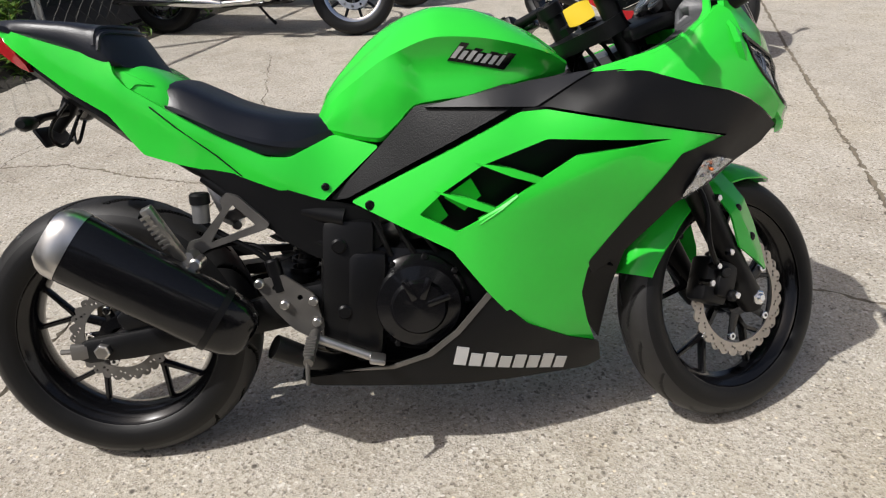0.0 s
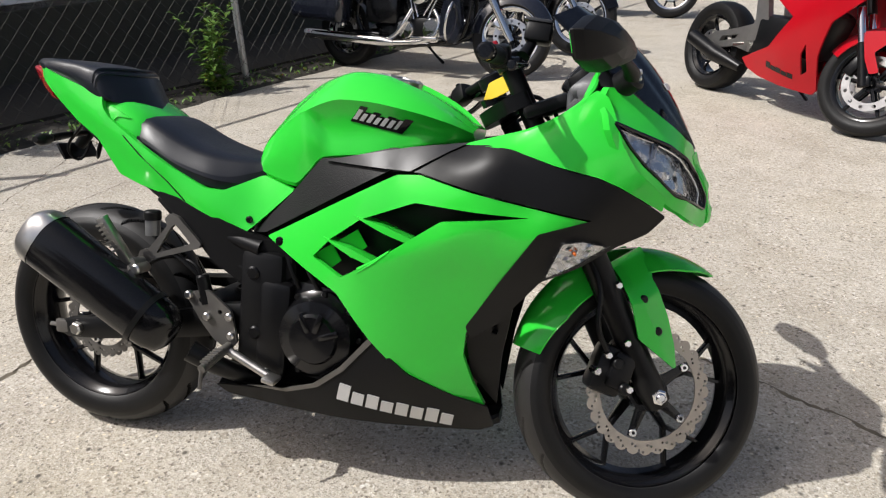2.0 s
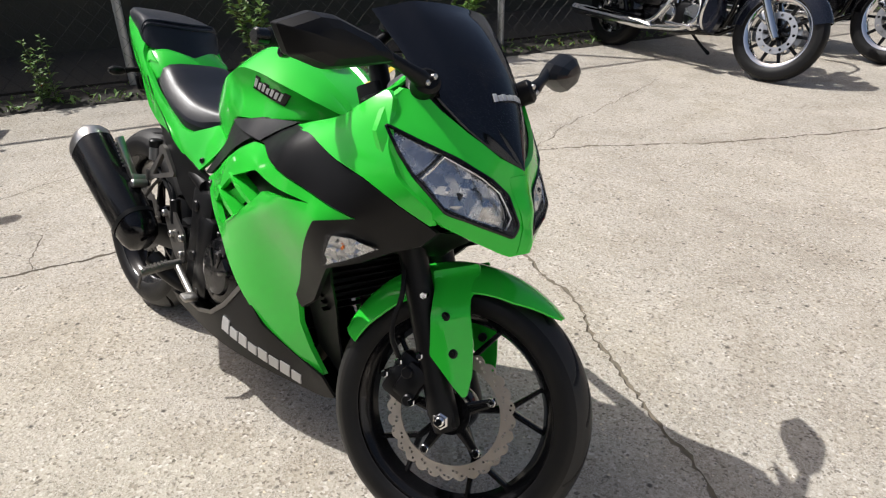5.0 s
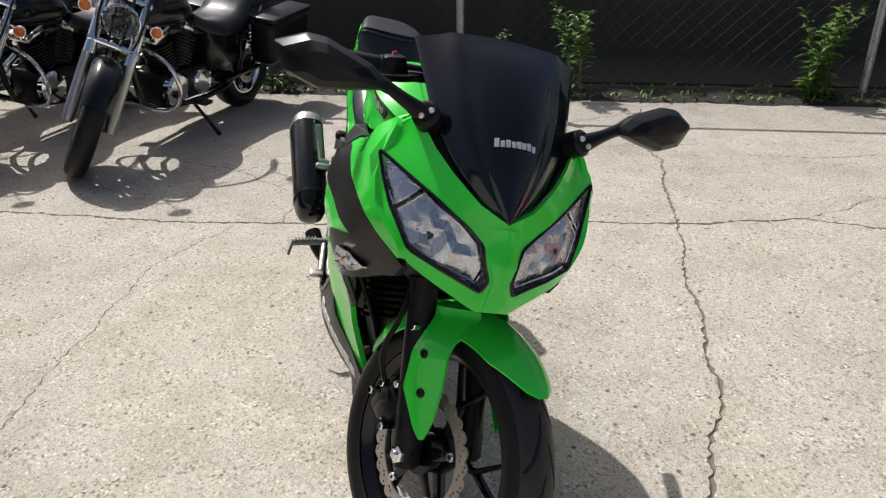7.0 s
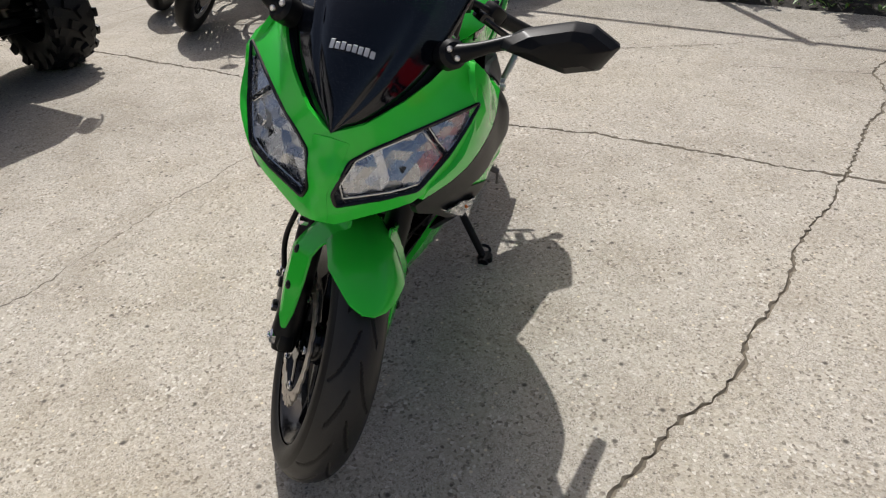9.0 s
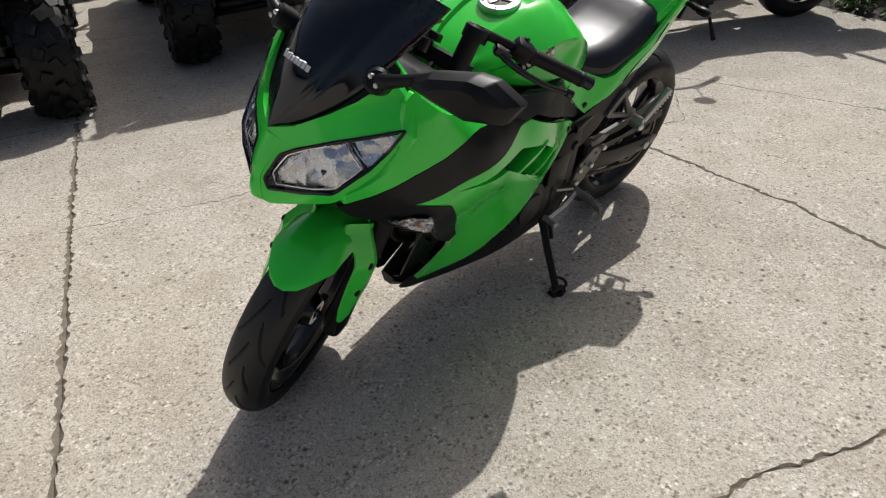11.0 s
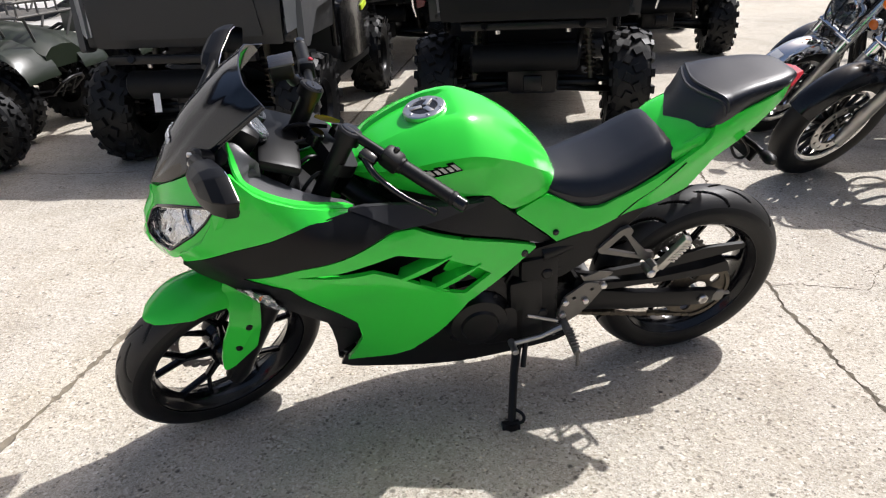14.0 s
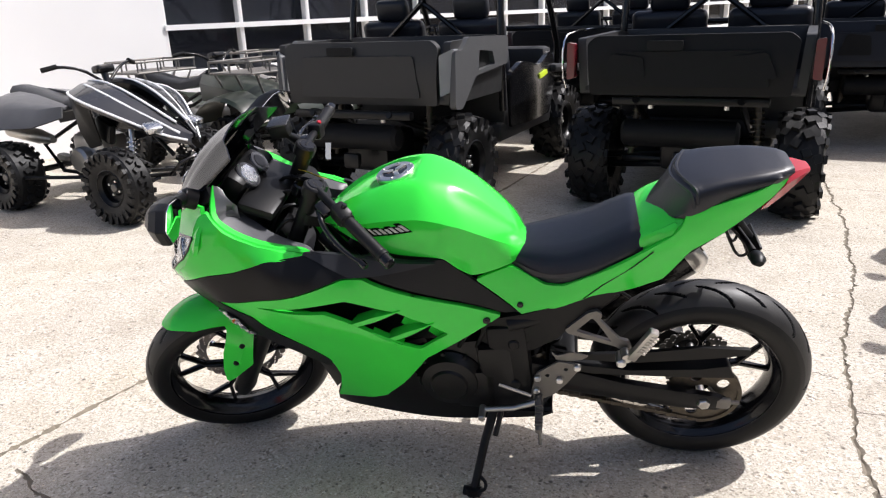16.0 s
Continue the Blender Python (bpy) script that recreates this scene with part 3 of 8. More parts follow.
def build_showroom():
    """The white building on the other side of the lot, with a band of dark windows."""
    s = thing("showroom", "white-painted building with dark windows in white frames", "building", kind="structure")
    c0, a_edge, a_end = 6.6, -3.64, -32.0
    lo, hi, pitch = 0.78, 4.2, 0.95
    corner = ALONG * a_edge + ACROSS * c0
    run, out_of = Vector((0.63, 0.777, 0)), Vector((0.777, -0.63, 0))

    def lot(a, c, z=0.0):
        return corner + run * (a - a_edge) + out_of * (c - c0) + Vector((0, 0, z))
    bm = B()

    def slab(a, b, z0, z1, c=c0, deep=0.25):
        loft(bm, [[lot(a, c, z0), lot(b, c, z0), lot(b, c, z1), lot(a, c, z1)], [lot(a, c + deep, z0), lot(b, c + deep, z0), lot(b, c + deep, z1), lot(a, c + deep, z1)]])
    slab(a_edge, 9.0, -0.05, 4.2)
    slab(a_end, a_edge, -0.05, lo)
    slab(a_end, a_edge, 2.6, hi)
    part("wall", bm, WHITE, s)
    bm = B()
    loft(bm, [[lot(a_end, c0 + 4, z), lot(9, c0 + 4, z), lot(9, c0 + 4.2, z), lot(a_end, c0 + 4.2, z)] for z in (-0.05, 4.2)])
    loft(bm, [[lot(a_end, c0 - 0.1, z), lot(9, c0 - 0.1, z), lot(9, c0 + 4.2, z), lot(a_end, c0 + 4.2, z)] for z in (4.2, 4.4)])
    part("rear_wall_and_roof", bm, UTVGREY, s)
    for k in range(29):
        a = a_edge - k * pitch
        for z0, z1 in ((lo, 1.24), (1.30, 2.6)):
            w = B()
            loft(w, [[lot(a - 0.03, c0 + 0.10, z0), lot(a - pitch + .03, c0 + 0.10, z0), lot(a - pitch + .03, c0 + 0.10, z1), lot(a - 0.03, c0 + 0.10, z1)],
                     [lot(a - 0.03, c0 + 0.106, z0), lot(a - pitch + .03, c0 + 0.106, z0), lot(a - pitch + .03, c0 + 0.106, z1), lot(a - 0.03, c0 + 0.106, z1)]])
            part("pane", w, WINDOW, s)
        w = B()
        box(w, (0, 0, 0), (0.055, 0.12, 2.6 - lo), bevel=0.006)
        moved(w, Matrix.Translation(lot(a, c0 + 0.06, (lo + 2.6) / 2)) @ Matrix.Rotation(math.atan2(run.y, run.x), 4, "Z"))
        part("mullion", w, WHITE, s)
    w = B()
    loft(w, [[lot(a_edge, c0 - 0.02, z), lot(a_end, c0 - 0.02, z), lot(a_end, c0 + 0.14, z), lot(a_edge, c0 + 0.14, z)] for z in (1.24, 1.30)])
    part("transom", w, WHITE, s)
    w = B()
    loft(w, [[lot(a_edge, c0 - 0.05, z), lot(a_end, c0 - 0.05, z), lot(a_end, c0 + 0.12, z), lot(a_edge, c0 + 0.12, z)] for z in (lo - 0.06, lo + 0.002)])
    part("sill", w, WHITE, s)


build_fence()
build_shed()
build_verge()
build_plants()
build_showroom()


# ---- the green sport motorcycle: x forward from the rear axle, y to its left, z up ----
LEAN = 14.27
STEER = 25.0
RZ, FZ, WB = 0.308, 0.284, 1.403          # axle heights, wheelbase
bike = thing("sport_motorcycle", "lime green and black sport motorcycle leaning on its side stand", "motorcycle", pose(0, 0, 0, -LEAN, 0, 0))
RAKE = radians(27)
AXIS = Vector((-math.sin(RAKE), 0, math.cos(RAKE)))
FOOT = Vector((1.498, 0, 0))
TURN = Matrix.Translation(FOOT) @ Matrix.Rotation(radians(STEER), 4, AXIS) @ Matrix.Translation(-FOOT)

side = tps([(.55, .592, .133), (.607, .704, .125), (.685, .775, .145), (.863, .764, .212), (.889, .76, .213), (1.0, .84, .17), (1.089, .82, .24), (1.0, .80, .222),
            (1.236, .905, .212), (1.31, .872, .212), (1.097, .844, .208), (1.146, .858, .213), (1.195, .880, .214), (1.252, .923, .199), (1.274, .948, .178), (1.279, .691, .231), (1.188, .671, .258), (1.167, .696, .258), (.811, .665, .22), (.731, .613, .2),
            (.732, .522, .194), (.829, .382, .182), (1.026, .424, .16), (1.0, .55, .205), (1.065, .22, .085), (.95, .29, .14), (1.2, .57, .215), (1.307, .641, .188),
            (1.418, .70, .150), (1.428, .738, .160), (1.37, .765, .203), (1.325, .80, .222), (1.15, .78, .25), (1.25, .78, .238)])
NOSE_HALF = [(0, .668, 1.506), (0, .70, 1.514), (0, .76, 1.500), (0, .83, 1.468), (.022, .728, 1.496), (.031, .706, 1.494), (.157, .745, 1.428), (.152, .705, 1.420), (.200, .775, 1.366), (.216, .81, 1.330), (.038, .785, 1.468), (.122, .840, 1.408), (.217, .881, 1.306), (.176, .948, 1.274),
             (.124, .901, 1.371), (.155, .96, 1.318), (.231, .691, 1.265), (.188, .641, 1.3), (.06, .65, 1.465), (.15, .80, 1.412)]
nose = tps(NOSE_HALF + [(-a, b, c) for a, b, c in NOSE_HALF if a > 0])


def on_side(s, out=0.0):
    return lambda x, z: (x, s * (side(x, z) + out), z)


def on_nose(out=0.0):
    return lambda y, z: (nose(y, z) + out, y, z)


def bolts(name, places, s, parent, r=0.009):
    for x, z in places:
        bm = B()
        y = side(x, z)
        cyl(bm, (x, s * (y - 0.004), z), (x, s * (y + 0.004), z), r, 14, 0.002)
        cyl(bm, (x, s * (y + 0.002), z), (x, s * (y + 0.0055), z), r * 0.5, 6, 0.0005)
        part(name, bm, BLACK, parent)


def strokes(name, s, p, q, bars, h, slant, material, parent, put, label, fill=.88):
    """A brand mark as a row of plain slanted bars between two points of a surface."""
    p, q = Vector(p), Vector(q)
    d = q - p
    n = Vector((-d.y, d.x)).normalized() * (1 if d.x > 0 else -1)
    for i in range(bars):
        bm = B()
        a, b = p + d * ((i + 0.05) / bars), p + d * ((i + 0.05 + fill) / bars)
        hh = h * (1.25, .9, 1.05, .85, 1.0, .95, 1.1, .9)[i % 8]
        o = [a, b, b + n * hh + d.normalized() * slant * hh, a + n * hh + d.normalized() * slant * hh]
        sheet(bm, [tuple(v) for v in o], put, step=0.02, back=lambda u, v: (0, -s * 0.003, 0) if s else (-0.003, 0, 0))
        part(name, bm, material, parent, label)


def tyre(bm, R, W, base, n, grooves, sink):
    """A road tyre about the y axis, with sunk tread grooves. grooves(angle, y / half width) gives a depth from 0 to 1."""
    h = R - base
    half = [(0.0, R), (0.16, R - .008 * h), (0.32, R - .035 * h), (0.48, R - .085 * h), (0.64, R - .16 * h), (0.79, R - .27 * h), (0.91, R - .40 * h), (0.985, R - .53 * h),
            (1.0, R - .66 * h), (0.97, R - .80 * h), (0.90, R - .92 * h), (0.82, base)]
    cy, cr = curve([(i, p[0]) for i, p in enumerate(half)]), curve([(i, p[1]) for i, p in enumerate(half)])
    fine = [(cy(i / 4), cr(i / 4)) for i in range(4 * (len(half) - 1) + 1)]
    prof = [(-y, r) for y, r in reversed(fine)][:-1] + fine
    rings = []
    for k in range(n):
        a = 2 * math.pi * k / n
        ring = []
        for y, r in prof:
            if abs(y) < 0.88:
                r = r - sink * grooves(a, y)
            ring.append((r * math.cos(a), y * W / 2, r * math.sin(a)))
        rings.append(ring)
    vs = [[bm.verts.new(p) for p in ring] for ring in rings]
    ring_faces(bm, vs, False, False, True)
    # Groove floors get a blacker rubber as painted-in shade, the tread is scuffed.
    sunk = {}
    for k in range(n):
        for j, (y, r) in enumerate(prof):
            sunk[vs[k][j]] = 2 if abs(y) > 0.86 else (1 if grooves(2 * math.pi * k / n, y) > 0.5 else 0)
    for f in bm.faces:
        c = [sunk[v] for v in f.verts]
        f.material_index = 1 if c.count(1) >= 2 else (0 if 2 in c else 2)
    return bm


def sweep_grooves(count, sweep):
    """Curved grooves that leave the crown along the tyre and swing out to the shoulders."""
    def g(a, y):
        yy = abs(y)
        if not 0.06 < yy < 0.84:
            return 0.0
        ph = (a * count / (2 * math.pi) + sweep * (1 - (1 - yy) ** 2.0) + (0.5 if y > 0 else 0)) % 1.0
        slope = sweep * 2.0 * (1 - yy)
        w = 0.0036 * math.hypot(count / 1.93, slope / 0.068) * min(1.0, (yy - 0.06) / 0.08, (0.84 - yy) / 0.08)
        short = int(a * count / (2 * math.pi) + sweep * (1 - (1 - yy) ** 2.0) + (0.5 if y > 0 else 0)) % 2
        if short and yy > 0.55:
            return 0.0
        return 1.0 if abs(ph - 0.5) < w else 0.0
    return g


def spoke(bm, a, r0, r1, w0, w1, t0, t1, a1=None):
    """A tapered bar in the wheel's plane from radius r0 at angle a to r1 at angle a1."""
    a1 = a if a1 is None else a1
    p, q = Vector((math.cos(a), 0, math.sin(a))) * r0, Vector((math.cos(a1), 0, math.sin(a1))) * r1
    d = (q - p).normalized()
    n = Vector((-d.z, 0, d.x))
    rings = []
    for u, w, t in ((p, w0, t0), (p.lerp(q, .5), (w0 + w1) / 2, (t0 + t1) / 2), (q, w1, t1)):
        ring = []
        for k in range(8):
            b = 2 * math.pi * (k + 0.5) / 8
            ring.append(u + n * w * math.copysign(abs(math.cos(b)) ** .6, math.cos(b)) / 2 + Vector((0, 1, 0)) * t * math.copysign(abs(math.sin(b)) ** .6, math.sin(b)) / 2)
        rings.append(ring)
    loft(bm, rings)


def petal_disc(bm, r, inner, y, t, lobes, holes):
    """A wave-edged brake disc with drilled rows."""
    out = []
    n = lobes * 6
    for k in range(n):
        a = 2 * math.pi * k / n
        rr = r - 0.008 * (1 - abs(math.cos(a * lobes / 2)))
        out.append((rr * math.cos(a), rr * math.sin(a)))
    hs = [circle((0, 0), inner, 40)]
    for k in range(holes):
        a = 2 * math.pi * k / holes
        for j in (-1, 1):
            rr = inner + (r - inner) * (0.52 + (0.20 if k % 2 else -0.16) + 0.05 * j)
            b = a + j * 0.24 * 2 * math.pi / holes
            hs.append(circle((rr * math.cos(b), rr * math.sin(b)), 0.0030, 8))
    sheet(bm, out, lambda u, v: (u, y, v), hs, 0.05, (0, t, 0))


def wheel(name, parent, at, R, W, rimw, n, grooves, disc_r, disc_side, label, worn=False):
    w = new(name)
    w.parent, w.matrix_basis = parent, at
    tagged(w, label)
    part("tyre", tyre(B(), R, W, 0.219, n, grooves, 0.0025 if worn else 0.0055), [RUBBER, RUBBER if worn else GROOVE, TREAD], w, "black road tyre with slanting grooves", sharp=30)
    bm = B()
    h = rimw / 2
    revolve(bm, [(-h, .226), (-h, .218), (-h + .006, .214), (-h + .012, .205), (-h + .03, .196), (0, .190), (h - .03, .196), (h - .012, .205), (h - .006, .214), (h, .218), (h, .226),
                 (h - .008, .222), (0, .200), (-h + .008, .222)], n=72, closed=True)
    hubw = h * 0.9
    revolve(bm, [(-hubw, .018), (-hubw, .034), (-hubw + .012, .042), (-.01, .048), (.01, .048), (hubw - .012, .042), (hubw, .034), (hubw, .018)], n=36, closed=True)
    for k in range(5):
        a = 2 * math.pi * k / 5 + 0.31
        spoke(bm, a, .040, .118, .022, .015, .028, .024)
        for s in (-1, 1):
            spoke(bm, a, .112, .200, .013, .0105, .022, .020, a + s * 0.25)
    part("rim", bm, BLACK, w, "gloss black cast wheel with split spokes")
    bm = B()
    ys = disc_side * (h * 0.72 + (.024 if disc_r > .12 else .006))
    petal_disc(bm, disc_r, disc_r - 0.032, ys, 0.004 * disc_side, 28, 42 if disc_r > .12 else 30)
    disc = part("brake_disc", bm, DISC if disc_r > .12 else PEGGREY, w, "wave-edged drilled brake disc")
    for k in range(5):
        a = 2 * math.pi * k / 5 + 0.6
        bm = B()
        spoke(bm, a, .030, disc_r - 0.036, .030, .016, .006, .005)
        part("carrier_arm", moved(bm, Matrix.Translation((0, ys + 0.002 * disc_side, 0))), BLACK, w)
    bm = B()
    revolve(bm, [(h * .6 * disc_side, .020), (h * .6 * disc_side, .040), (ys, .045), (ys + .005 * disc_side, .045), (ys + .005 * disc_side, .020)], n=30, closed=True)
    part("disc_carrier", bm, BLACK, w)
    for k in range(5):
        a = 2 * math.pi * k / 5 + 0.6
        bm = B()
        p = Vector(((disc_r - .046) * math.cos(a), ys, (disc_r - .046) * math.sin(a)))
        cyl(bm, p, p + Vector((0, 0.010 * disc_side, 0)), .0095, 14, .0015)
        bolt = part("disc_bolt", bm, CHROME, w)
        bm = B()
        cyl(bm, p + Vector((0, 0.009 * disc_side, 0)), p + Vector((0, 0.0106 * disc_side, 0)), .0042, 6)
        part("socket", bm, BLACK, bolt)
    return w


def build_wheels():
    wheel("rear_wheel", bike, Matrix.Translation((0, 0, RZ)), 0.307, 0.140, 0.112, 600, sweep_grooves(18, -1.1), 0.110, -1, "rear wheel with gloss black rim")
    wheel("front_wheel", bike, TURN @ Matrix.Translation((WB, 0, FZ)), 0.290, 0.114, 0.085, 520, sweep_grooves(16, 1.1), 0.143, -1, "front wheel turned to its left, with one brake disc", True)
    # Axles.
    bm = B()
    cyl(bm, (0, -.150, RZ), (0, .145, RZ), .011, 16)
    for y, s in ((-.150, -1), (.145, 1)):
        cyl(bm, (0, y - s * .018, RZ), (0, y, RZ), .017, 6, .003)
        cyl(bm, (0, y - s * .022, RZ), (0, y - s * .016, RZ), .022, 20)
    part("rear_axle", bm, STEEL, bike)
    bm = B()
    cyl(bm, (WB, -.105, FZ), (WB, .105, FZ), .010, 16)
    cyl(bm, (WB, -.085, FZ), (WB, -.122, FZ), .018, 6, .004)
    cyl(bm, (WB, -.120, FZ), (WB, -.127, FZ), .010, 14, .003)
    cyl(bm, (WB, .085, FZ), (WB, .107, FZ), .013, 16, .003)
    part("front_axle", moved(bm, TURN), CHROME, bike)


def build_front_end():
    up = AXIS
    for s in (-1, 1):
        o = Vector((WB, s * 0.088, FZ)) + Vector((-.004, 0, .002))
        bm = B()
        tube(bm, [o - up * .03, o + up * .01, o + up * .05, o + up * .34, o + up * .352], [.024, .032, .030, .030, .032], 20)
        box(bm, (WB + .004, s * .088, FZ), (.050, .034, .044), (0, -27, 0), .010)
        fork = part("fork_slider", moved(bm, TURN), SATIN, bike, "satin black fork leg")
        bm = B()
        tube(bm, [o + up * .35, o + up * .782], .0215, 16)
        part("fork_tube", moved(bm, TURN), SATIN, bike)
        bm = B()
        cyl(bm, o + up * .780, o + up * .792, .023, 16, .004)
        part("fork_cap", moved(bm, TURN), BLACK, bike)
    o = Vector((WB, 0, FZ)) + Vector((-.030, 0, .012))
    for k, (d, h) in enumerate(((.50, .040), (.655, .032))):
        bm = B()
        out = fillet([(-.115, -.028), (-.115, .028), (-.05, .050), (0, .062), (.05, .050), (.115, .028), (.115, -.028), (.04, -.024), (-.04, -.024)], .015)
        ex = Vector((0, 1, 0))
        ey = ex.cross(up)
        c = o + up * d
        sheet(bm, out, lambda u, v: c + ex * u - ey * v, [], .04, up * h)
        part("fork_yoke", moved(bm, TURN), ENGINE if k == 0 else SATIN, bike)
    bm = B()
    cyl(bm, o + up * .682 + Vector((-.030, 0, 0)), o + up * .700 + Vector((-.030, 0, 0)), .020, 6, .003)
    part("steering_nut", moved(bm, TURN), ENGINE, bike)
    bm = B()
    cyl(bm, o + up * .682 + Vector((.030, 0, 0)), o + up * .715 + Vector((.030, 0, 0)), .019, 18, .004)
    part("ignition_lock", moved(bm, TURN), BLACK, bike)
    # Caliper behind the right fork leg, with its hose.
    bm = B()
    box(bm, (1.300, -.072, .335), (.075, .062, .105), (0, 20, 0), .014)
    box(bm, (1.318, -.104, .335), (.052, .020, .080), (0, 20, 0), .009)
    for z in (.30, .355):
        cyl(bm, (1.315 - (z - .33) * .3, -.108, z), (1.315 - (z - .33) * .3, -.122, z), .013, 14, .003)
    part("brake_caliper", moved(bm, TURN), ENGINE, bike)
    for x, z in ((1.262, .338), (1.285, .372), (1.325, .398), (1.334, .300), (1.300, .520)):
        bm = B()
        cyl(bm, (x, -.085, z), (x, -.124, z), .0085, 6, .002)
        part("caliper_bolt", moved(bm, TURN), CHROME, bike)
    bm = B()
    tube(bm, [(1.285, -.115, .375), (1.25, -.13, .43), (1.262, -.125, .52), (1.22, -.10, .60), (1.20, -.07, .68)], .006, 8, smooth=2)
    part("brake_hose", moved(bm, TURN), SATIN, bike)
    # Mudguard: a curved shell over the tyre, with a lug down each fork leg.
    bm = B()
    R, half = 0.310, 0.077
    a0, a1 = radians(57), radians(163)
    rings = []
    ks, m = 40, 16

    def shell(t, y, inset):
        w = half * (min(1.0, t / .17) ** .55 * .86 + .14) * (1.0 if t < .8 else 1.0 - .25 * (t - .8) / .2)
        drop = (.016 + .044 * min(1.0, t / .42)) * (w / half)
        a = a0 + (a1 - a0) * t
        rr = R + .010 * math.sin(math.pi * t) - drop * abs(y) ** 2.4 - inset
        return (rr * math.cos(a) + WB, y * w * (1 - 6 * inset), rr * math.sin(a) + FZ)
    for i in range(ks + 1):
        t = i / ks
        rings.append([shell(t, -1 + 2 * j / m, 0) for j in range(m + 1)] + [shell(t, 1 - 2 * j / m, .004) for j in range(m + 1)])
    loft(bm, rings)
    fender = part("front_mudguard", moved(bm, TURN), GREEN, bike, "green front mudguard", sharp=50)
    e, f = Vector((.42, -.907)), Vector((.907, .42))
    bolt = Vector((1.356, .492))
    lug = [(-.095, -.025), (-.095, .066), (-.050, .066), (-.028, .048), (.060, .044), (.125, .032), (.166, .016), (.166, .008), (.072, -.044), (.045, -.038), (.014, -.032), (-.060, -.022)]
    lug = fillet([tuple(bolt + e * u + f * v) for u, v in lug], .006)

    def lug_y(x, z):
        q = Vector((x, z)) - bolt
        u, v = q.dot(e), q.dot(f)
        return .124 - .046 * min(1.0, max(0.0, -u / .080)) ** 1.2 - .50 * max(0.0, v + .004) - .05 * max(0.0, u - .06)
    for s in (-1, 1):
        bm = B()
        sheet(bm, lug, lambda x, z: (x, s * lug_y(x, z), z), [], .010, (0, -s * .005, 0))
        part("mudguard_lug", moved(bm, TURN), GREEN, fender, "green fork lug of the mudguard", sharp=20)
        for x, z in ((1.356, .492), (1.391, .425)):
            bm = B()
            cyl(bm, (x, s * .100, z), (x, s * .1225, z), .010, 14, .003)
            cyl(bm, (x, s * .121, z), (x, s * .1238, z), .005, 6)
            part("lug_bolt", moved(bm, TURN), ENGINE, fender)
    # Clip-on bars.
    for s in (-1, 1):
        c = Vector((1.045, s * .092, .983))
        tip = c + Vector((-.121 if s > 0 else -.090, s * .245, -.056))
        d = (tip - c).normalized()
        bm = B()
        tube(bm, [c - d * .01, c + d * .16], .011, 12)
        cyl(bm, c - up * .022, c + up * .008, .029, 18, .004)
        part("bar", moved(bm, TURN), SATIN, bike)
        bm = B()
        g0, g1 = c + d * .135, tip
        L2 = (g1 - g0).length
        rr = [(0, .019), (.006, .019), (.008, .0165)] + [(.008 + (L2 - .02) * k / 24, .0168 if k % 2 else .0158) for k in range(25)] + [(L2 - .008, .018), (L2, .017)]
        tube(bm, [g0 + d * a for a, _ in rr], [r for _, r in rr], 14)
        part("grip", moved(bm, TURN), RUBBER, bike, "ribbed rubber grip")
        bm = B()
        cyl(bm, tip, tip + d * .028, .0155, 14, .004)
        part("bar_end", moved(bm, TURN), BLACK, bike)
        bm = B()
        box(bm, c + d * .112, (.050, .040, .046), (0, 20, math.degrees(math.atan2(d.y, d.x))), .010)
        part("switch_box", moved(bm, TURN), SATIN, bike)
        bm = B()
        cyl(bm, c + d * .112 + up * .02, c + d * .112 + up * .031, .007, 10, .002)
        part("kill_switch" if s < 0 else "horn_button", moved(bm, TURN), REDLENS if s < 0 else BLACK, bike)
        bm = B()
        l0 = c + d * .075 + Vector((.035, 0, -.008))
        tube(bm, [l0, l0 + d * .05 + Vector((.022, 0, -.004)), l0 + d * .13 + Vector((.026, 0, -.010)), l0 + d * .19 + Vector((.010, 0, -.012))], [.008, .0075, .0065, .006], 10, smooth=2)
        cyl(bm, l0 + d * .188 + Vector((.010, 0, -.012)) - d * .003, l0 + d * .203 + Vector((.009, 0, -.012)), .0095, 12, .003)
        box(bm, l0 + Vector((-.012, 0, 0)), (.042, .032, .022), (0, 15, math.degrees(math.atan2(d.y, d.x))), .006)
        part("lever", moved(bm, TURN), BLACK, bike, "black lever with a ball end")
    bm = B()
    c = Vector((1.100, -.128, 1.030))
    box(bm, c, (.055, .045, .040), (0, 10, -20), .008)
    part("brake_reservoir", moved(bm, TURN), SATIN, bike)
    bm = B()
    box(bm, c + Vector((0, 0, .022)), (.058, .048, .008), (0, 10, -20), .003)
    part("reservoir_lid", moved(bm, TURN), GLOSSGREY, bike)
    bm = B()
    tube(bm, [c + Vector((-.012, .004, -.018)), c + Vector((-.034, -.012, -.052))], [.010, .014], 10)
    part("reservoir_stem", moved(bm, TURN), SATIN, bike)
    bm = B()
    q = Vector((1.050, -.012, .942))
    sheet(bm, fillet([(-.028, -.036), (.030, -.032), (.028, .036), (-.030, .034)], .004), lambda u, v: q + Vector((u * .95, v * .84, .004 * math.sin(u * 60 + v * 30) + u * .25 + v * .55)), [], .012, (0, 0, .0012))
    tag = part("yellow_tag", bm, YELLOW, bike, "bright yellow paper tag tied to the key")
    for k in range(4):
        bm = B()
        tube(bm, [o + up * (.60 + .03 * k) + Vector((-.02, .06 - .03 * k, 0)), o + up * .68 + Vector((.07, .10 - .06 * k, .02)), o + up * .60 + Vector((.10, .08 - .05 * k, -.03)), o + up * .45 + Vector((.02, .03 - .02 * k, 0))], .005, 7, smooth=2)
        part("cable", moved(bm, TURN), SATIN, bike)


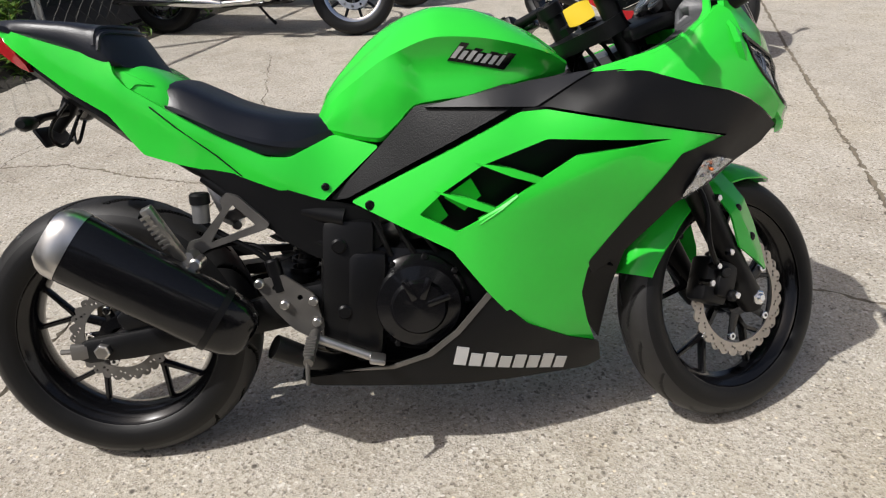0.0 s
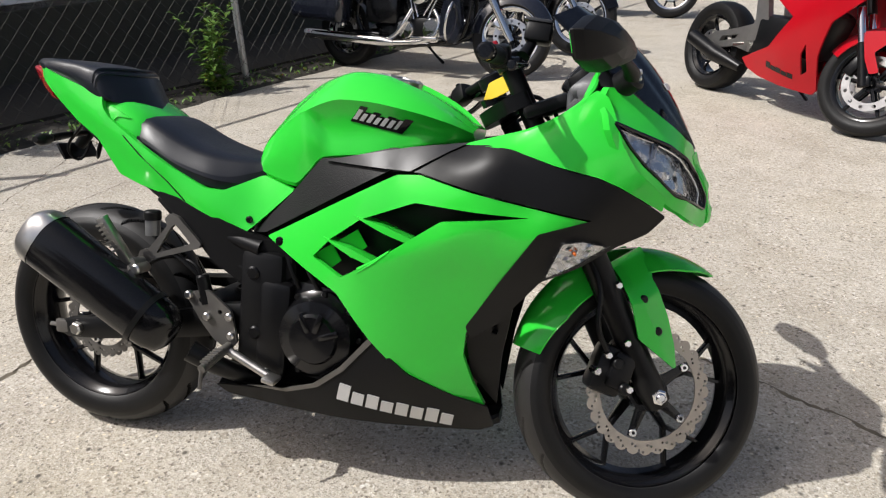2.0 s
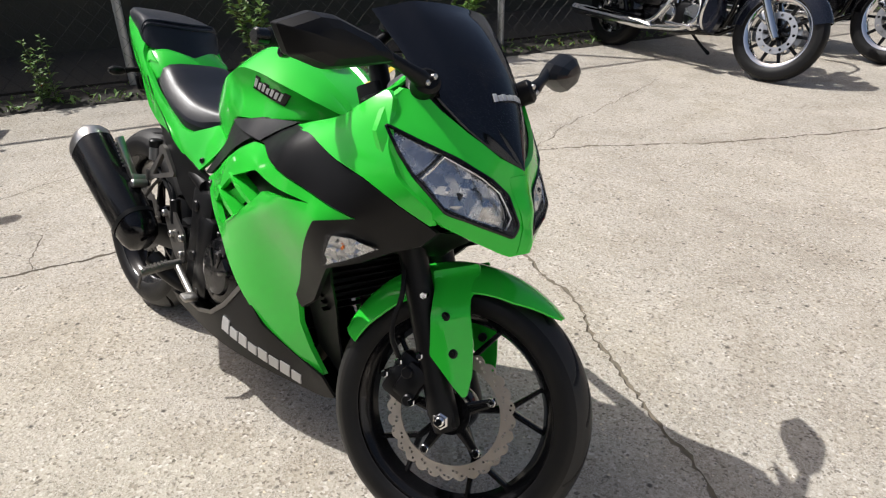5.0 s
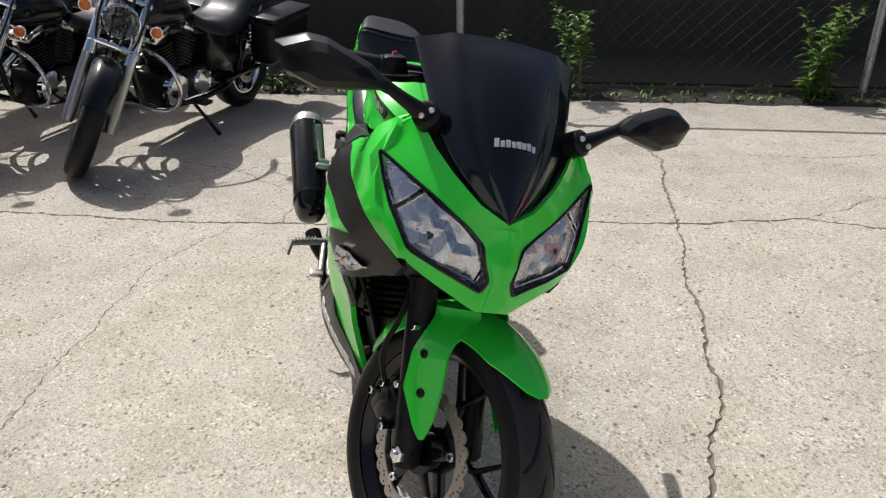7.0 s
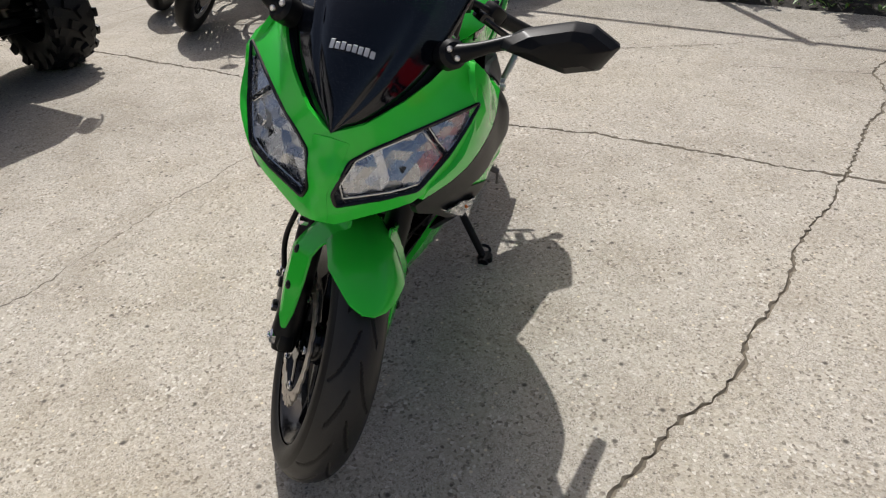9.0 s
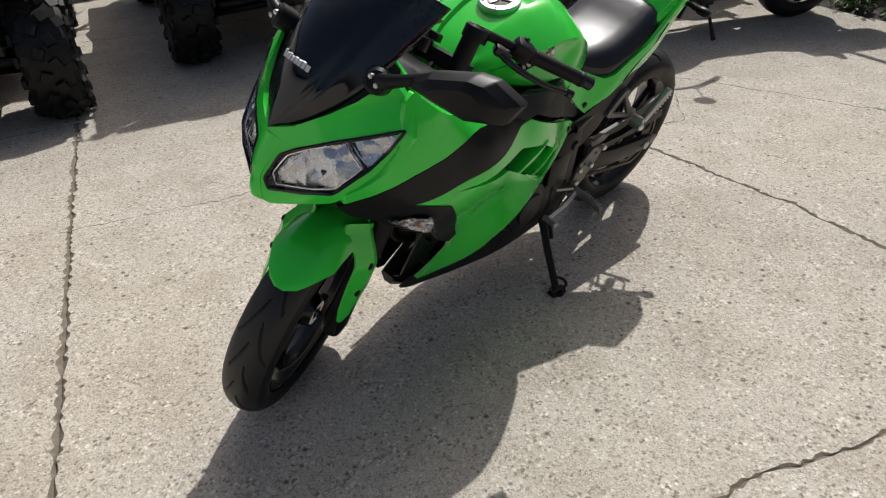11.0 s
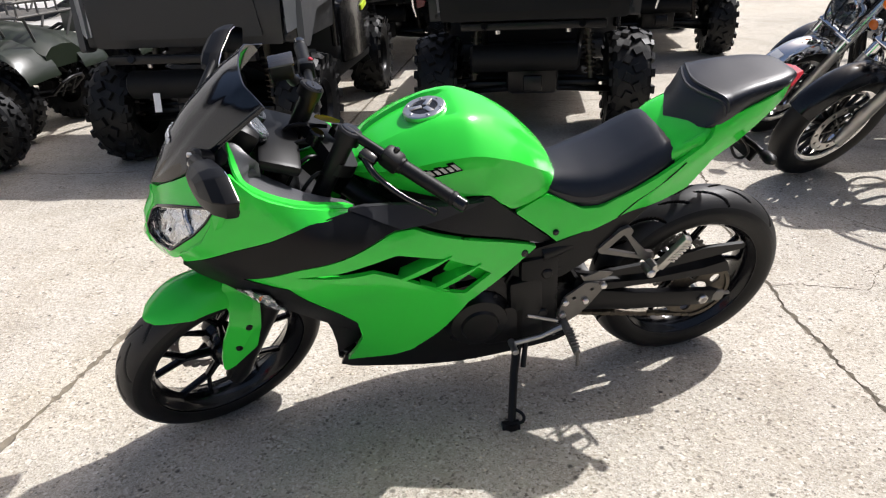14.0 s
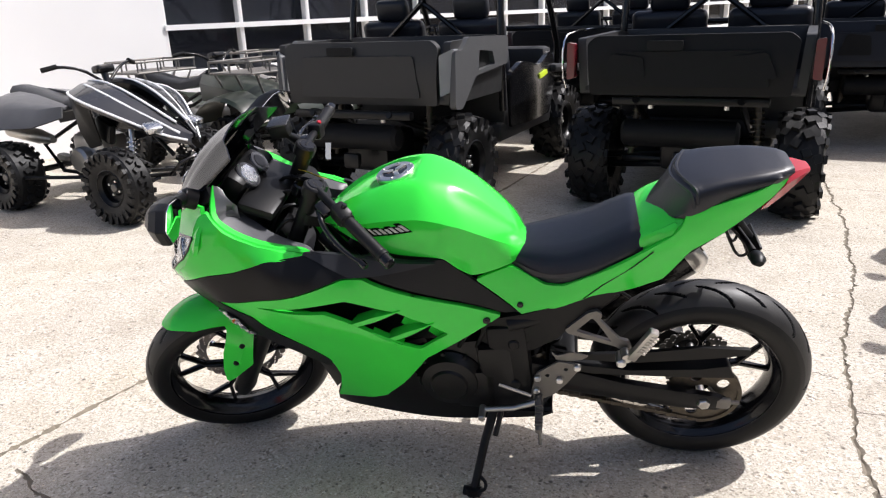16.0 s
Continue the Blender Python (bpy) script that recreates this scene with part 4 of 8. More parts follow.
def build_tank():
    # Five lines run along the tank: the crown, the shoulder crease, the widest crease, the flank and the lower edge.
    top = curve([(.485, .765), (.51, .815), (.55, .862), (.61, .917), (.68, .955), (.74, .969), (.80, .965), (.86, .946), (.93, .915), (.98, .884), (1.01, .854)])
    c1y = curve([(.485, .03), (.56, .062), (.65, .080), (.75, .088), (.85, .088), (.93, .080), (1.01, .05)])
    c1z = curve([(.485, .760), (.51, .806), (.555, .848), (.62, .901), (.68, .942), (.75, .964), (.80, .958), (.86, .938), (.93, .904), (1.01, .846)])
    c2y = curve([(.485, .045), (.52, .09), (.58, .126), (.65, .150), (.745, .164), (.85, .160), (.95, .127), (1.01, .07)])
    c2z = curve([(.485, .75), (.52, .79), (.58, .836), (.65, .878), (.745, .906), (.80, .903), (.88, .889), (.96, .866), (1.01, .842)])
    by = curve([(.485, .035), (.52, .092), (.614, .124), (.692, .146), (.80, .148), (.90, .125), (1.01, .06)])
    bot = curve([(.485, .744), (.52, .736), (.614, .719), (.65, .744), (.692, .782), (.80, .794), (.90, .814), (1.01, .834)])

    def step(x, a, b):
        t = min(1.0, max(0.0, (x - a) / (b - a)))
        return t * t * (3 - 2 * t)

    def flank(x, t):
        """Half width and height on the flank: t = 0 at the widest crease, 1 at the lower edge."""
        edge = .655 + .055 * t
        hollow = (.007 * (1 - step(x, edge - .03, edge + .012)) - .013 * step(x, edge - .012, edge + .02) * (1 - step(x, .90, 1.0))) * math.sin(math.pi * min(1.0, t * 1.05))
        return c2y(x) + (by(x) - c2y(x)) * t + hollow, c2z(x) + (bot(x) - c2z(x)) * t

    bm = B()
    rings = []
    for i in range(77):
        x = .485 + .525 * i / 76
        y1, z1, y2, z2, z0 = c1y(x), c1z(x), c2y(x), c2z(x), top(x)
        dip = .011 * step(x, .745, .79) * (1 - step(x, .985, 1.01))
        half = [(0, z0 - dip), (y1 * .30, z0 * .96 + z1 * .04 - dip), (y1 * .60, z0 * .80 + z1 * .20 - dip), (y1 * .68, z0 * .74 + z1 * .26 - dip), (y1 * .76, z0 * .62 + z1 * .38), (y1 * .90, z0 * .25 + z1 * .75 + .001)]
        half += [(y1 + (y2 - y1) * t, z1 + (z2 - z1) * t + .005 * math.sin(math.pi * t)) for t in (.04, .2, .4, .6, .8, .94)]
        half += [flank(x, t) for t in (.0, .06, .15, .3, .45, .6, .75, .9, 1.0)]
        half.append((by(x) - .012, bot(x) - .010))
        right = [(x, -y, z) for y, z in half[1:]]
        rings.append([(p[0], -p[1], p[2]) for p in reversed(right)] + [(x, 0, half[0][1])] + right)
    loft(bm, rings)
    tank = part("fuel_tank", bm, GREEN, bike, "glossy green fuel tank with creased flanks", sharp=19)
    # Filler cap, set into the sloping top.
    c = Vector((.820, 0, .9515))
    n = Vector((.21, 0, 1)).normalized()
    m = Matrix.Translation(c) @ n.to_track_quat("Z", "Y").to_matrix().to_4x4()
    bm = B()
    revolve(bm, [(-.01, .052), (.004, .052), (.0065, .049), (.0065, .034), (.003, .033), (-.01, .033)], n=40, closed=True, axis="z")
    cap = part("filler_ring", moved(bm, m), STEEL, tank, "bright filler ring")
    bm = B()
    cyl(bm, (0, 0, -.01), (0, 0, .0055), .0325, 30, .002)
    part("filler_cap", moved(bm, m), BLACK, tank)
    for k in range(3):
        bm = B()
        a = k * 2.094 + .4
        box(bm, (math.cos(a) * .020, math.sin(a) * .020, .007), (.030, .013, .004), (0, 0, math.degrees(a)), .002)
        part("cap_plate", moved(bm, m), STEEL, tank)
    for k in range(6):
        a = k * 1.047
        bm = B()
        cyl(bm, (math.cos(a) * .0425, math.sin(a) * .0425, .006), (math.cos(a) * .0425, math.sin(a) * .0425, .009), .0035, 8, .001)
        part("cap_screw", moved(bm, m), STEEL, tank)
    def on_tank(out):
        def put(x, z):
            t = min(1.0, max(0.0, (c2z(x) - z) / (c2z(x) - bot(x))))
            return (x, s * (flank(x, t)[0] + out), z)
        return put
    for s in (-1, 1):
        strokes("badge_outline", s, (.757, .862), (.870, .838), 7, .0300, .55, BLACK, tank, on_tank(.0020), "dark outline stroke of the tank badge", .97)
        strokes("tank_badge", s, (.763, .867), (.866, .845), 7, .0190, .55, SILVER, tank, on_tank(.0032), "silver slanted stroke of the tank badge", .62)


def build_seats():
    # Rider seat.
    bm = B()
    rings = []
    zt = curve([(.15, .838), (.175, .850), (.21, .852), (.26, .832), (.31, .806), (.37, .784), (.43, .770), (.50, .764), (.535, .766)])
    zb = curve([(.15, .808), (.22, .770), (.30, .724), (.38, .700), (.43, .692), (.50, .722), (.535, .735)])
    wd = curve([(.15, .102), (.17, .110), (.22, .124), (.30, .132), (.38, .130), (.45, .112), (.535, .075)])
    for i in range(25):
        x = .150 + .387 * i / 24
        t, b, w = zt(x), zb(x), wd(x)
        e = .4 if i in (0, 24) else (.8 if i in (1, 23) else 1)
        m = (t + b) / 2 + .02
        half = [(0.0, t), (.45, t - .001), (.72, t - .006), (.88, t - .018), (1.0, t - .060), (.985, (t + b) / 2 - .01), (.95, b)]
        r = [(x, -w * a, m + (z - m) * e) for a, z in half]
        rings.append([(p[0], -p[1], p[2]) for p in reversed(r[1:])] + r)
    loft(bm, rings, True)
    part("rider_seat", bm, VINYL, bike, "black vinyl rider seat", sharp=60)
    # Pillion seat with a stitched band.
    bm = B()
    rings = []
    zt = curve([(-.135, .982), (-.115, .986), (-.06, .984), (.0, .978), (.08, .967), (.122, .958), (.140, .940), (.168, .895), (.186, .868)])
    zb = curve([(-.135, .972), (-.06, .948), (.02, .925), (.10, .895), (.186, .862)])
    wd = curve([(-.135, .052), (-.11, .072), (-.06, .092), (.02, .106), (.10, .116), (.15, .120), (.186, .112)])

    def back(x, y):
        # The front face is a blunt wedge: its corners lie behind its middle.
        return x - .062 * max(0.0, (x - .02) / .166) * (abs(y) / .115) ** 1.5

    for i in range(37):
        x = -.135 + .321 * i / 36
        t, b, w = zt(x), zb(x), wd(x)
        half = [(0.0, t), (.30, t), (.58, t), (.80, t - .001), (.91, t - .004), (.97, t - .012), (1.0, min(t - .022, t * .5 + b * .5) if t - b > .03 else t * .5 + b * .5), (1.0, t * .3 + b * .7), (.97, b)]
        r = [(back(x, w * a), -w * a, max(z, b) + .022 * max(0, (x - .1) / .086) * a ** 2) for a, z in half]
        rings.append([(p[0], -p[1], p[2]) for p in reversed(r[1:])] + r)
    loft(bm, rings, True)
    pill = part("pillion_seat", bm, VINYL, bike, "black vinyl pillion seat with a raised band", sharp=60)
    bm = B()
    for x in (.122, .136):
        pts = []
        for a, d in ((-1.0, .040), (-.965, .018), (-.90, .008), (-.78, .003), (-.4, 0), (0, 0), (.4, 0), (.78, .003), (.90, .008), (.965, .018), (1.0, .040)):
            pts.append((back(x, wd(x) * a), wd(x) * a, zt(x) - d + .002 + .022 * max(0, (x - .1) / .086) * a * a))
        tube(bm, pts, .0045, 6, smooth=1)
    part("seat_piping", bm, VINYL, pill, "twin raised piping")


def build_tail():
    tail = tps([(-.09, .94, .078), (.148, .709, .116), (.485, .597, .124), (.607, .704, .120), (.50, .75, .085), (.199, .818, .130), (.05, .80, .110), (.30, .70, .132), (.40, .66, .132), (.05, .90, .105),
                (.17, .88, .120), (-.13, .95, .05), (.02, .83, .108), (.45, .70, .118), (.25, .76, .136), (.24, .89, .10)])
    flat_tail = tail

    def tail(x, z):
        # A crease runs back along the cowl, and its rear panel stands proud of the part beside the seat.
        line = .948 - (x + .05) * .66
        proud = min(1.0, max(0.0, (.132 - x) / .012)) * min(1.0, max(0.0, (z - line + .05) / .04))
        return flat_tail(x, z) + .009 * max(0.0, 1 - abs(z - line) / .055) + .004 * proud * min(1.0, max(0.0, (x + .12) / .08))
    out = fillet([(-.125, .955), (-.085, .925), (.02, .838), (.085, .795), (.142, .712), (.210, .690), (.33, .660), (.485, .592), (.612, .702), (.520, .728), (.43, .690), (.385, .694), (.30, .738), (.215, .792), (.175, .818),
                  (.132, .846), (.112, .872), (.106, .898), (.06, .912), (-.05, .950), (-.115, .972)], .008)
    for s in (-1, 1):
        bm = B()
        sheet(bm, out, lambda x, z: (x, s * tail(x, z), z), [], .022, lambda x, z: (0, -s * .012, 0))
        cowl = part("tail_cowl", bm, GREEN, bike, "green tail cowl panel", sharp=30)
        bm = B()
        cyl(bm, (.497, s * .118, .626), (.497, s * .131, .626), .0085, 14, .003)
        part("cowl_screw", bm, BLACK, cowl)
    # The green prow that rises from the rider seat to the pillion seat, with a pressed triangle on each side.
    hw = curve([(.08, .116), (.11, .119), (.15, .122), (.19, .119), (.22, .109), (.25, .090), (.275, .060)])
    h0 = curve([(.08, .835), (.11, .820), (.16, .795), (.21, .782), (.275, .765)])
    h1 = curve([(.08, .906), (.11, .901), (.15, .888), (.18, .872), (.21, .848), (.25, .806), (.275, .786)])
    section = [(1.0, 0), (1.0, .22), (.995, .40), (.97, .56), (.92, .70), (.84, .82), (.72, .91), (.56, .97), (.30, 1.0), (0, 1.0)]
    bm = B()
    rings = []
    for i in range(27):
        x = .08 + .195 * i / 26
        w, z0, z1 = hw(x), h0(x), h1(x)
        r = [(x, -w * a, z0 + (z1 - z0) * b) for a, b in section]
        rings.append(r + [(p[0], -p[1], p[2]) for p in reversed(r[:-1])])
    loft(bm, rings)
    prow = part("tail_prow", bm, GREEN, bike, "green prow between the seats", sharp=60)

    def prow_y(x, z):
        b = min(1.0, max(0.0, (z - h0(x)) / (h1(x) - h0(x))))
        for (a0, b0), (a1, b1) in zip(section, section[1:]):
            if b <= b1:
                return hw(x) * (a0 + (a1 - a0) * (b - b0) / max(1e-6, b1 - b0))
        return 0.0
    for s in (-1, 1):
        bm = B()
        sheet(bm, fillet([(.182, .846), (.128, .874), (.122, .868), (.136, .838), (.150, .850)], .003), lambda x, z: (x, s * (prow_y(x, z) + .0035), z), [], .008, (0, -s * .008, 0))
        part("pressed_triangle", bm, GREEN, prow, sharp=20)
    # Joint line across each cowl.
    for s in (-1, 1):
        bm = B()
        tube(bm, [(x, s * (tail(x, z) + .0006), z) for x, z in ((.175, .806), (.22, .765), (.29, .705), (.335, .660))], .0016, 5)
        part("cowl_joint", bm, SATIN, bike)
    bm = B()
    rings = []
    for x, w, z0, z1 in ((-.178, .022, .958, .968), (-.150, .044, .938, .970), (-.118, .064, .914, .968), (-.088, .078, .892, .935), (-.070, .082, .884, .905)):
        rings.append([(x, -w, (z0 * .35 + z1 * .65)), (x, -w * .85, z0), (x, w * .85, z0), (x, w, (z0 * .35 + z1 * .65)), (x, w * .75, z1), (x, -w * .75, z1)])
    loft(bm, rings)
    part("tail_light", bm, REDLENS, bike, "wedge-shaped red tail light", sharp=25)
    # Undertray, plate bracket, rear signals.
    bm = B()
    rings = []
    for x, w, z0, z1 in ((-.11, .05, .905, .945), (0, .085, .815, .90), (.10, .09, .735, .84), (.25, .095, .66, .75), (.42, .085, .60, .69)):
        rings.append([(x, -w, z0 + .02), (x, -w * .7, z0), (x, w * .7, z0), (x, w, z0 + .02), (x, w, z1), (x, -w, z1)])
    loft(bm, rings)
    part("undertray", bm, SATIN, bike)
    bm = B()
    tube(bm, [(-.01, 0, .86), (-.045, 0, .80), (-.075, 0, .765)], [.022, .017, .014], 10)
    box(bm, (-.082, 0, .752), (.008, .12, .045), (0, -30, 0), .003)
    part("plate_bracket", bm, SATIN, bike, "bare black number plate bracket")
    for s in (-1, 1):
        bm = B()
        tube(bm, [(-.04, s * .015, .80), (-.055, s * .085, .795), (-.06, s * .105, .79)], [.008, .008, .010], 10)
        rings = []
        for t, r in ((0, .010), (.010, .018), (.036, .020), (.05, .010)):
            rings.append([(-.065 + r * math.cos(a) * .9, s * (.105 + t), .787 + r * .75 * math.sin(a)) for a in [2 * math.pi * k / 12 for k in range(12)]])
        loft(bm, rings)
        part("rear_indicator", bm, SATIN, bike)
        bm = B()
        tube(bm, [(-.02, s * .05, .82), (-.07, s * .06, .76), (-.05, s * .03, .72), (-.02, s * .02, .78)], .004, 6, smooth=2)
        part("indicator_wire", bm, SATIN, bike)


def faceted(bm, outline, put, out, step, depth, seed):
    """A pressed reflector: flat facets that step in and out at random."""
    rnd = random.Random(seed)
    deep = {}

    def place(u, v):
        key = (round(u, 5), round(v, 5))
        if key not in deep:
            deep[key] = rnd.uniform(-depth, 0)
        return put(u, v) + out * deep[key]
    sheet(bm, outline, place, [], step, tuple(out * -.004))


def build_fairing():
    vent = fillet([(.684, .567), (.731, .611), (.811, .664), (.934, .709), (1.166, .697), (.990, .676), (.927, .635), (.842, .578), (.759, .531)], .006)
    main = fillet([(.547, .593), (.886, .760), (.936, .763), (1.283, .693), (1.187, .667), (1.110, .555), (1.058, .474), (1.030, .424), (1.022, .365), (1.040, .295), (1.066, .228), (.938, .275), (.890, .304), (.82, .390), (.746, .493)], .007)
    for s in (-1, 1):
        bm = B()

        def skin(x, z):
            # The panel folds along a line below the vents: above it leans out, below it tucks in.
            fold = .535 + (x - .75) * .42
            k = min(1, max(0, (x - .70) / .10)) * min(1, max(0, (1.12 - x) / .12))
            return (x, s * (side(x, z) + .010 * k * max(0, 1 - abs(z - fold) / (.05 if z > fold else .26))), z)
        sheet(bm, main, skin, [vent], .012, (0, -s * .014, 0))
        f = part("side_fairing", bm, GREEN, bike, "green side fairing with an open vent", sharp=26)
        for k, (p, q) in enumerate((((.803, .668), (.934, .631)), ((.722, .614), (.850, .572)))):
            bm = B()
            p, q = Vector(p), Vector(q)
            d = (q - p).normalized()
            n = Vector((-d.y, d.x))
            prof = [p - d * .006, p.lerp(q, .5) + n * .006, q + d * .006, q - d * .004 - n * .012, p.lerp(q, .5) - n * .010]
            sheet(bm, fillet([tuple(v) for v in prof], .003), lambda x, z: (x, s * (side(x, z) + .005), z), [], .02, lambda x, z: (-.018, -s * .045, .004))
            part("vent_fin", bm, GREEN, f, "green vent blade")
        # The lower edge of the vent is a broad bevel that catches the light.
        lip = dense([(.800, .556), (.842, .580), (.927, .637), (.990, .678), (1.080, .689), (1.150, .697)], .02)[:-30]
        bm = B()
        rings = []
        for k, (x, z) in enumerate(lip):
            q = min(1.0, (len(lip) - 1 - k) / 8 + .1)
            lo = Vector(skin(x + .004 * q, z - .013 * q))
            hi = Vector(skin(x, z))
            rings.append([lo + Vector((0, s * .0015, 0)), hi + Vector((0, -s * .009 * q, .002)), hi + Vector((0, -s * .024, .001)), lo + Vector((0, -s * .012, 0))])
        loft(bm, rings)
        part("vent_lip", bm, GREEN, f, "bevelled green lower edge of the vent", sharp=20)
        bm = B()
        sheet(bm, [(.64, .50), (.70, .64), (.80, .70), (.95, .735), (1.10, .725), (1.15, .69), (1.0, .60), (.85, .52)], lambda x, z: (x, s * (side(x, z) - .060), z), [], .04, (0, -s * .004, 0))
        part("vent_liner", bm, SATIN, f, "dark inner liner of the vent")
        for q, z in (((.668, .560), (.765, .585)), ((.735, .600), (.85, .655))):
            bm = B()
            a, b = Vector(q), Vector(z)
            sheet(bm, [(a.x, a.y), (a.x + .055, a.y + .035), (a.x + .075, a.y - .002), (a.x + .04, a.y - .03)], lambda x, zz: (x, s * (side(x, zz) - .014 - .32 * (x - a.x)), zz), [], .03, (0, -s * .003, 0))
            part("vent_wedge", bm, GREEN, f, "recessed green wedge of the vent")
        bolts("fairing_screw", [(.586, .586)], s, f, .0105)
        # Black upper panel from the seat to the nose, and its front leg with the indicator.
        bm = B()
        sheet(bm, fillet([(.870, .766), (.935, .806), (.99, .824), (1.075, .829), (1.125, .823), (1.209, .794), (1.288, .776), (1.326, .760), (1.364, .738), (1.400, .714), (1.416, .702), (1.385, .668), (1.330, .641), (1.262, .598), (1.190, .566), (1.095, .450), (1.040, .410), (1.030, .44), (1.053, .474), (1.105, .554), (1.184, .668), (1.282, .697), (.938, .768)], .006),
              on_side(s, .003), [], .022, (0, -s * .012, 0))
        blk = part("upper_side_panel", bm, SATIN, bike, "satin black panel above the green fairing")
        bm = B()
        sheet(bm, fillet([(.503, .596), (.612, .700), (.690, .779), (.76, .786), (.865, .812), (.925, .806), (.866, .766), (.54, .600)], .006), lambda x, z: (x, s * (side(x, z) - .002), z), [], .022, (0, -s * .012, 0))
        part("knee_panel", bm, GRAINED, bike, "black knee panel with fine relief")
        bm = B()
        sheet(bm, fillet([(.705, .777), (.829, .773), (.916, .769), (.994, .812), (1.033, .831), (.909, .816), (.80, .796)], .004), on_side(s, .0085), [], .02, (0, -s * .01, 0))
        part("grey_strip", bm, TRIMGREY, bike, "glossy grey trim strip under the tank")
        # Front indicator set in the panel.
        bm = B()
        lens = fillet([(1.194, .573), (1.228, .655), (1.262, .660), (1.318, .644), (1.258, .603)], .006)
        sheet(bm, lens, on_side(s, .019), [], .015, (0, -s * .004, 0))
        ind = part("front_indicator", bm, CLEAR, bike, "clear front indicator lens")
        ind.visible_shadow = False
        bm = B()
        faceted(bm, fillet([(1.199, .577), (1.231, .651), (1.262, .655), (1.310, .643), (1.256, .607)], .006), lambda x, z: Vector((x, s * (side(x, z) + .016), z)), Vector((0, s, 0)), .008, .009, 4)
        part("indicator_bowl", bm, REFLECTOR, ind, "bright faceted reflector", sharp=4)
        bm = B()
        tube(bm, [(1.250, s * (side(1.25, .632) + .006), .634), (1.254, s * (side(1.25, .632) + .0165), .631)], [.004, .003], 10)
        part("bulb", bm, ORANGE, ind)
        # Inner duct between the panel and the radiator.
        bm = B()
        sheet(bm, [(1.03, .30), (1.02, .42), (1.10, .54), (1.17, .60), (1.13, .50), (1.10, .36), (1.085, .22)], lambda x, z: (x, s * (side(x, z) - .035), z), [], .04, (0, -s * .006, 0))
        part("inner_duct", bm, SATIN, bike)
        # Cockpit edge: a grained strip inside a bevelled green rim.
        rim = [(1.020, .186, .824), (1.043, .192, .831), (1.097, .205, .845), (1.146, .210, .859), (1.195, .209, .881), (1.224, .206, .900), (1.252, .195, .924), (1.268, .158, .950), (1.272, .122, .978)]
        ways = [curve([(k, p[a]) for k, p in enumerate(rim)]) for a in range(3)]
        deep = curve([(0, .012), (2, .044), (3, .062), (4, .080), (5, .082), (6, .060), (7, .036), (8, .016)])
        band = curve([(0, .004), (1, .014), (3, .020), (5, .020), (7, .014), (8, .006)])
        green, grey = [], []
        for k in range(65):
            u = k / 8
            p = Vector([w(u) for w in ways])
            f = min(1.0, max(0.0, (u - 5.4) / 2.2))
            n = Vector((-f, f - 1, 0)).normalized()
            flip = lambda q: (q.x, s * q.y, q.z)
            a, b, d = p, p + n * band(u) + Vector((0, 0, .003)), p + n * (band(u) + deep(u)) + Vector((-.006, 0, -.010))
            green.append([flip(v) for v in (a + Vector((0, .002, -.010)), a + Vector((0, .0015, -.002)), a + n * .004 + Vector((0, 0, .003)), b, b - Vector((0, 0, .012)))])
            grey.append([flip(v) for v in (b + Vector((0, 0, -.002)), b.lerp(d, .5) + Vector((0, 0, .003)), d, d + Vector((0, 0, -.030)), b + Vector((0, 0, -.012)))])
        bm = B()
        loft(bm, green)
        part("cowl_rim", bm, GREEN, bike, "bevelled green cowl edge", sharp=30)
        bm = B()
        loft(bm, grey)
        part("cockpit_trim", bm, CARBON, bike, "grey grained cockpit trim inside the cowl edge", sharp=40)
    # Belly pan.
    bpan = tps([(.41, .235, .150), (.52, .225, .160), (.73, .30, .178), (.815, .385, .176), (.89, .300, .165), (1.06, .225, .10), (1.085, .165, .06), (.675, .195, .165), (.73, .262, .177), (.989, .188, .100), (.85, .19, .14), (1.0, .26, .12)])
    for s in (-1, 1):
        bm = B()
        sheet(bm, fillet([(.405, .215), (.53, .228), (.62, .236), (.70, .270), (.755, .318), (.822, .392), (.90, .312), (1.0, .256), (1.072, .232), (1.085, .170), (1.05, .158), (.85, .172), (.66, .188), (.44, .196)], .006), lambda x, z: (x, s * bpan(x, z) * (1.0 if s < 0 else .74), z), [], .025, (0, -s * .008, 0))
        b = part("belly_pan", bm, SATIN, bike, "satin black belly pan")
        bm = B()
        edge = [(.50, .232), (.60, .241), (.68, .266), (.745, .314), (.815, .392), (.825, .384), (.754, .306), (.692, .260), (.61, .234)]
        sheet(bm, edge, lambda x, z: (x, s * (bpan(x, z) + .003) * (1.0 if s < 0 else .74), z), [], .02, (0, -s * .006, 0))
        part("belly_edge", bm, PEGGREY if s < 0 else SATIN, b, "silver-grey upper edge of the belly pan" if s < 0 else "")
        if s > 0:
            continue
        strokes("belly_mark", s, (.735, .236), (.995, .172), 8, .034, .0, SILVER, b, lambda x, z: (x, s * (bpan(x, z) + .003), z), "pale block of a mark", .80)
    bm = B()
    rings = []
    for x, w, z in ((.41, .14, .205), (.66, .155, .182), (.85, .13, .165), (1.05, .055, .152), (1.09, .03, .17)):
        rings.append([(x, -w, z + .01), (x, -w * .5, z - .012), (x, w * .38, z - .008), (x, w * .74, z + .012), (x, w * .68, z + .022), (x, -w * .9, z + .02)])
    loft(bm, rings)
    part("belly_floor", bm, SATIN, bike)


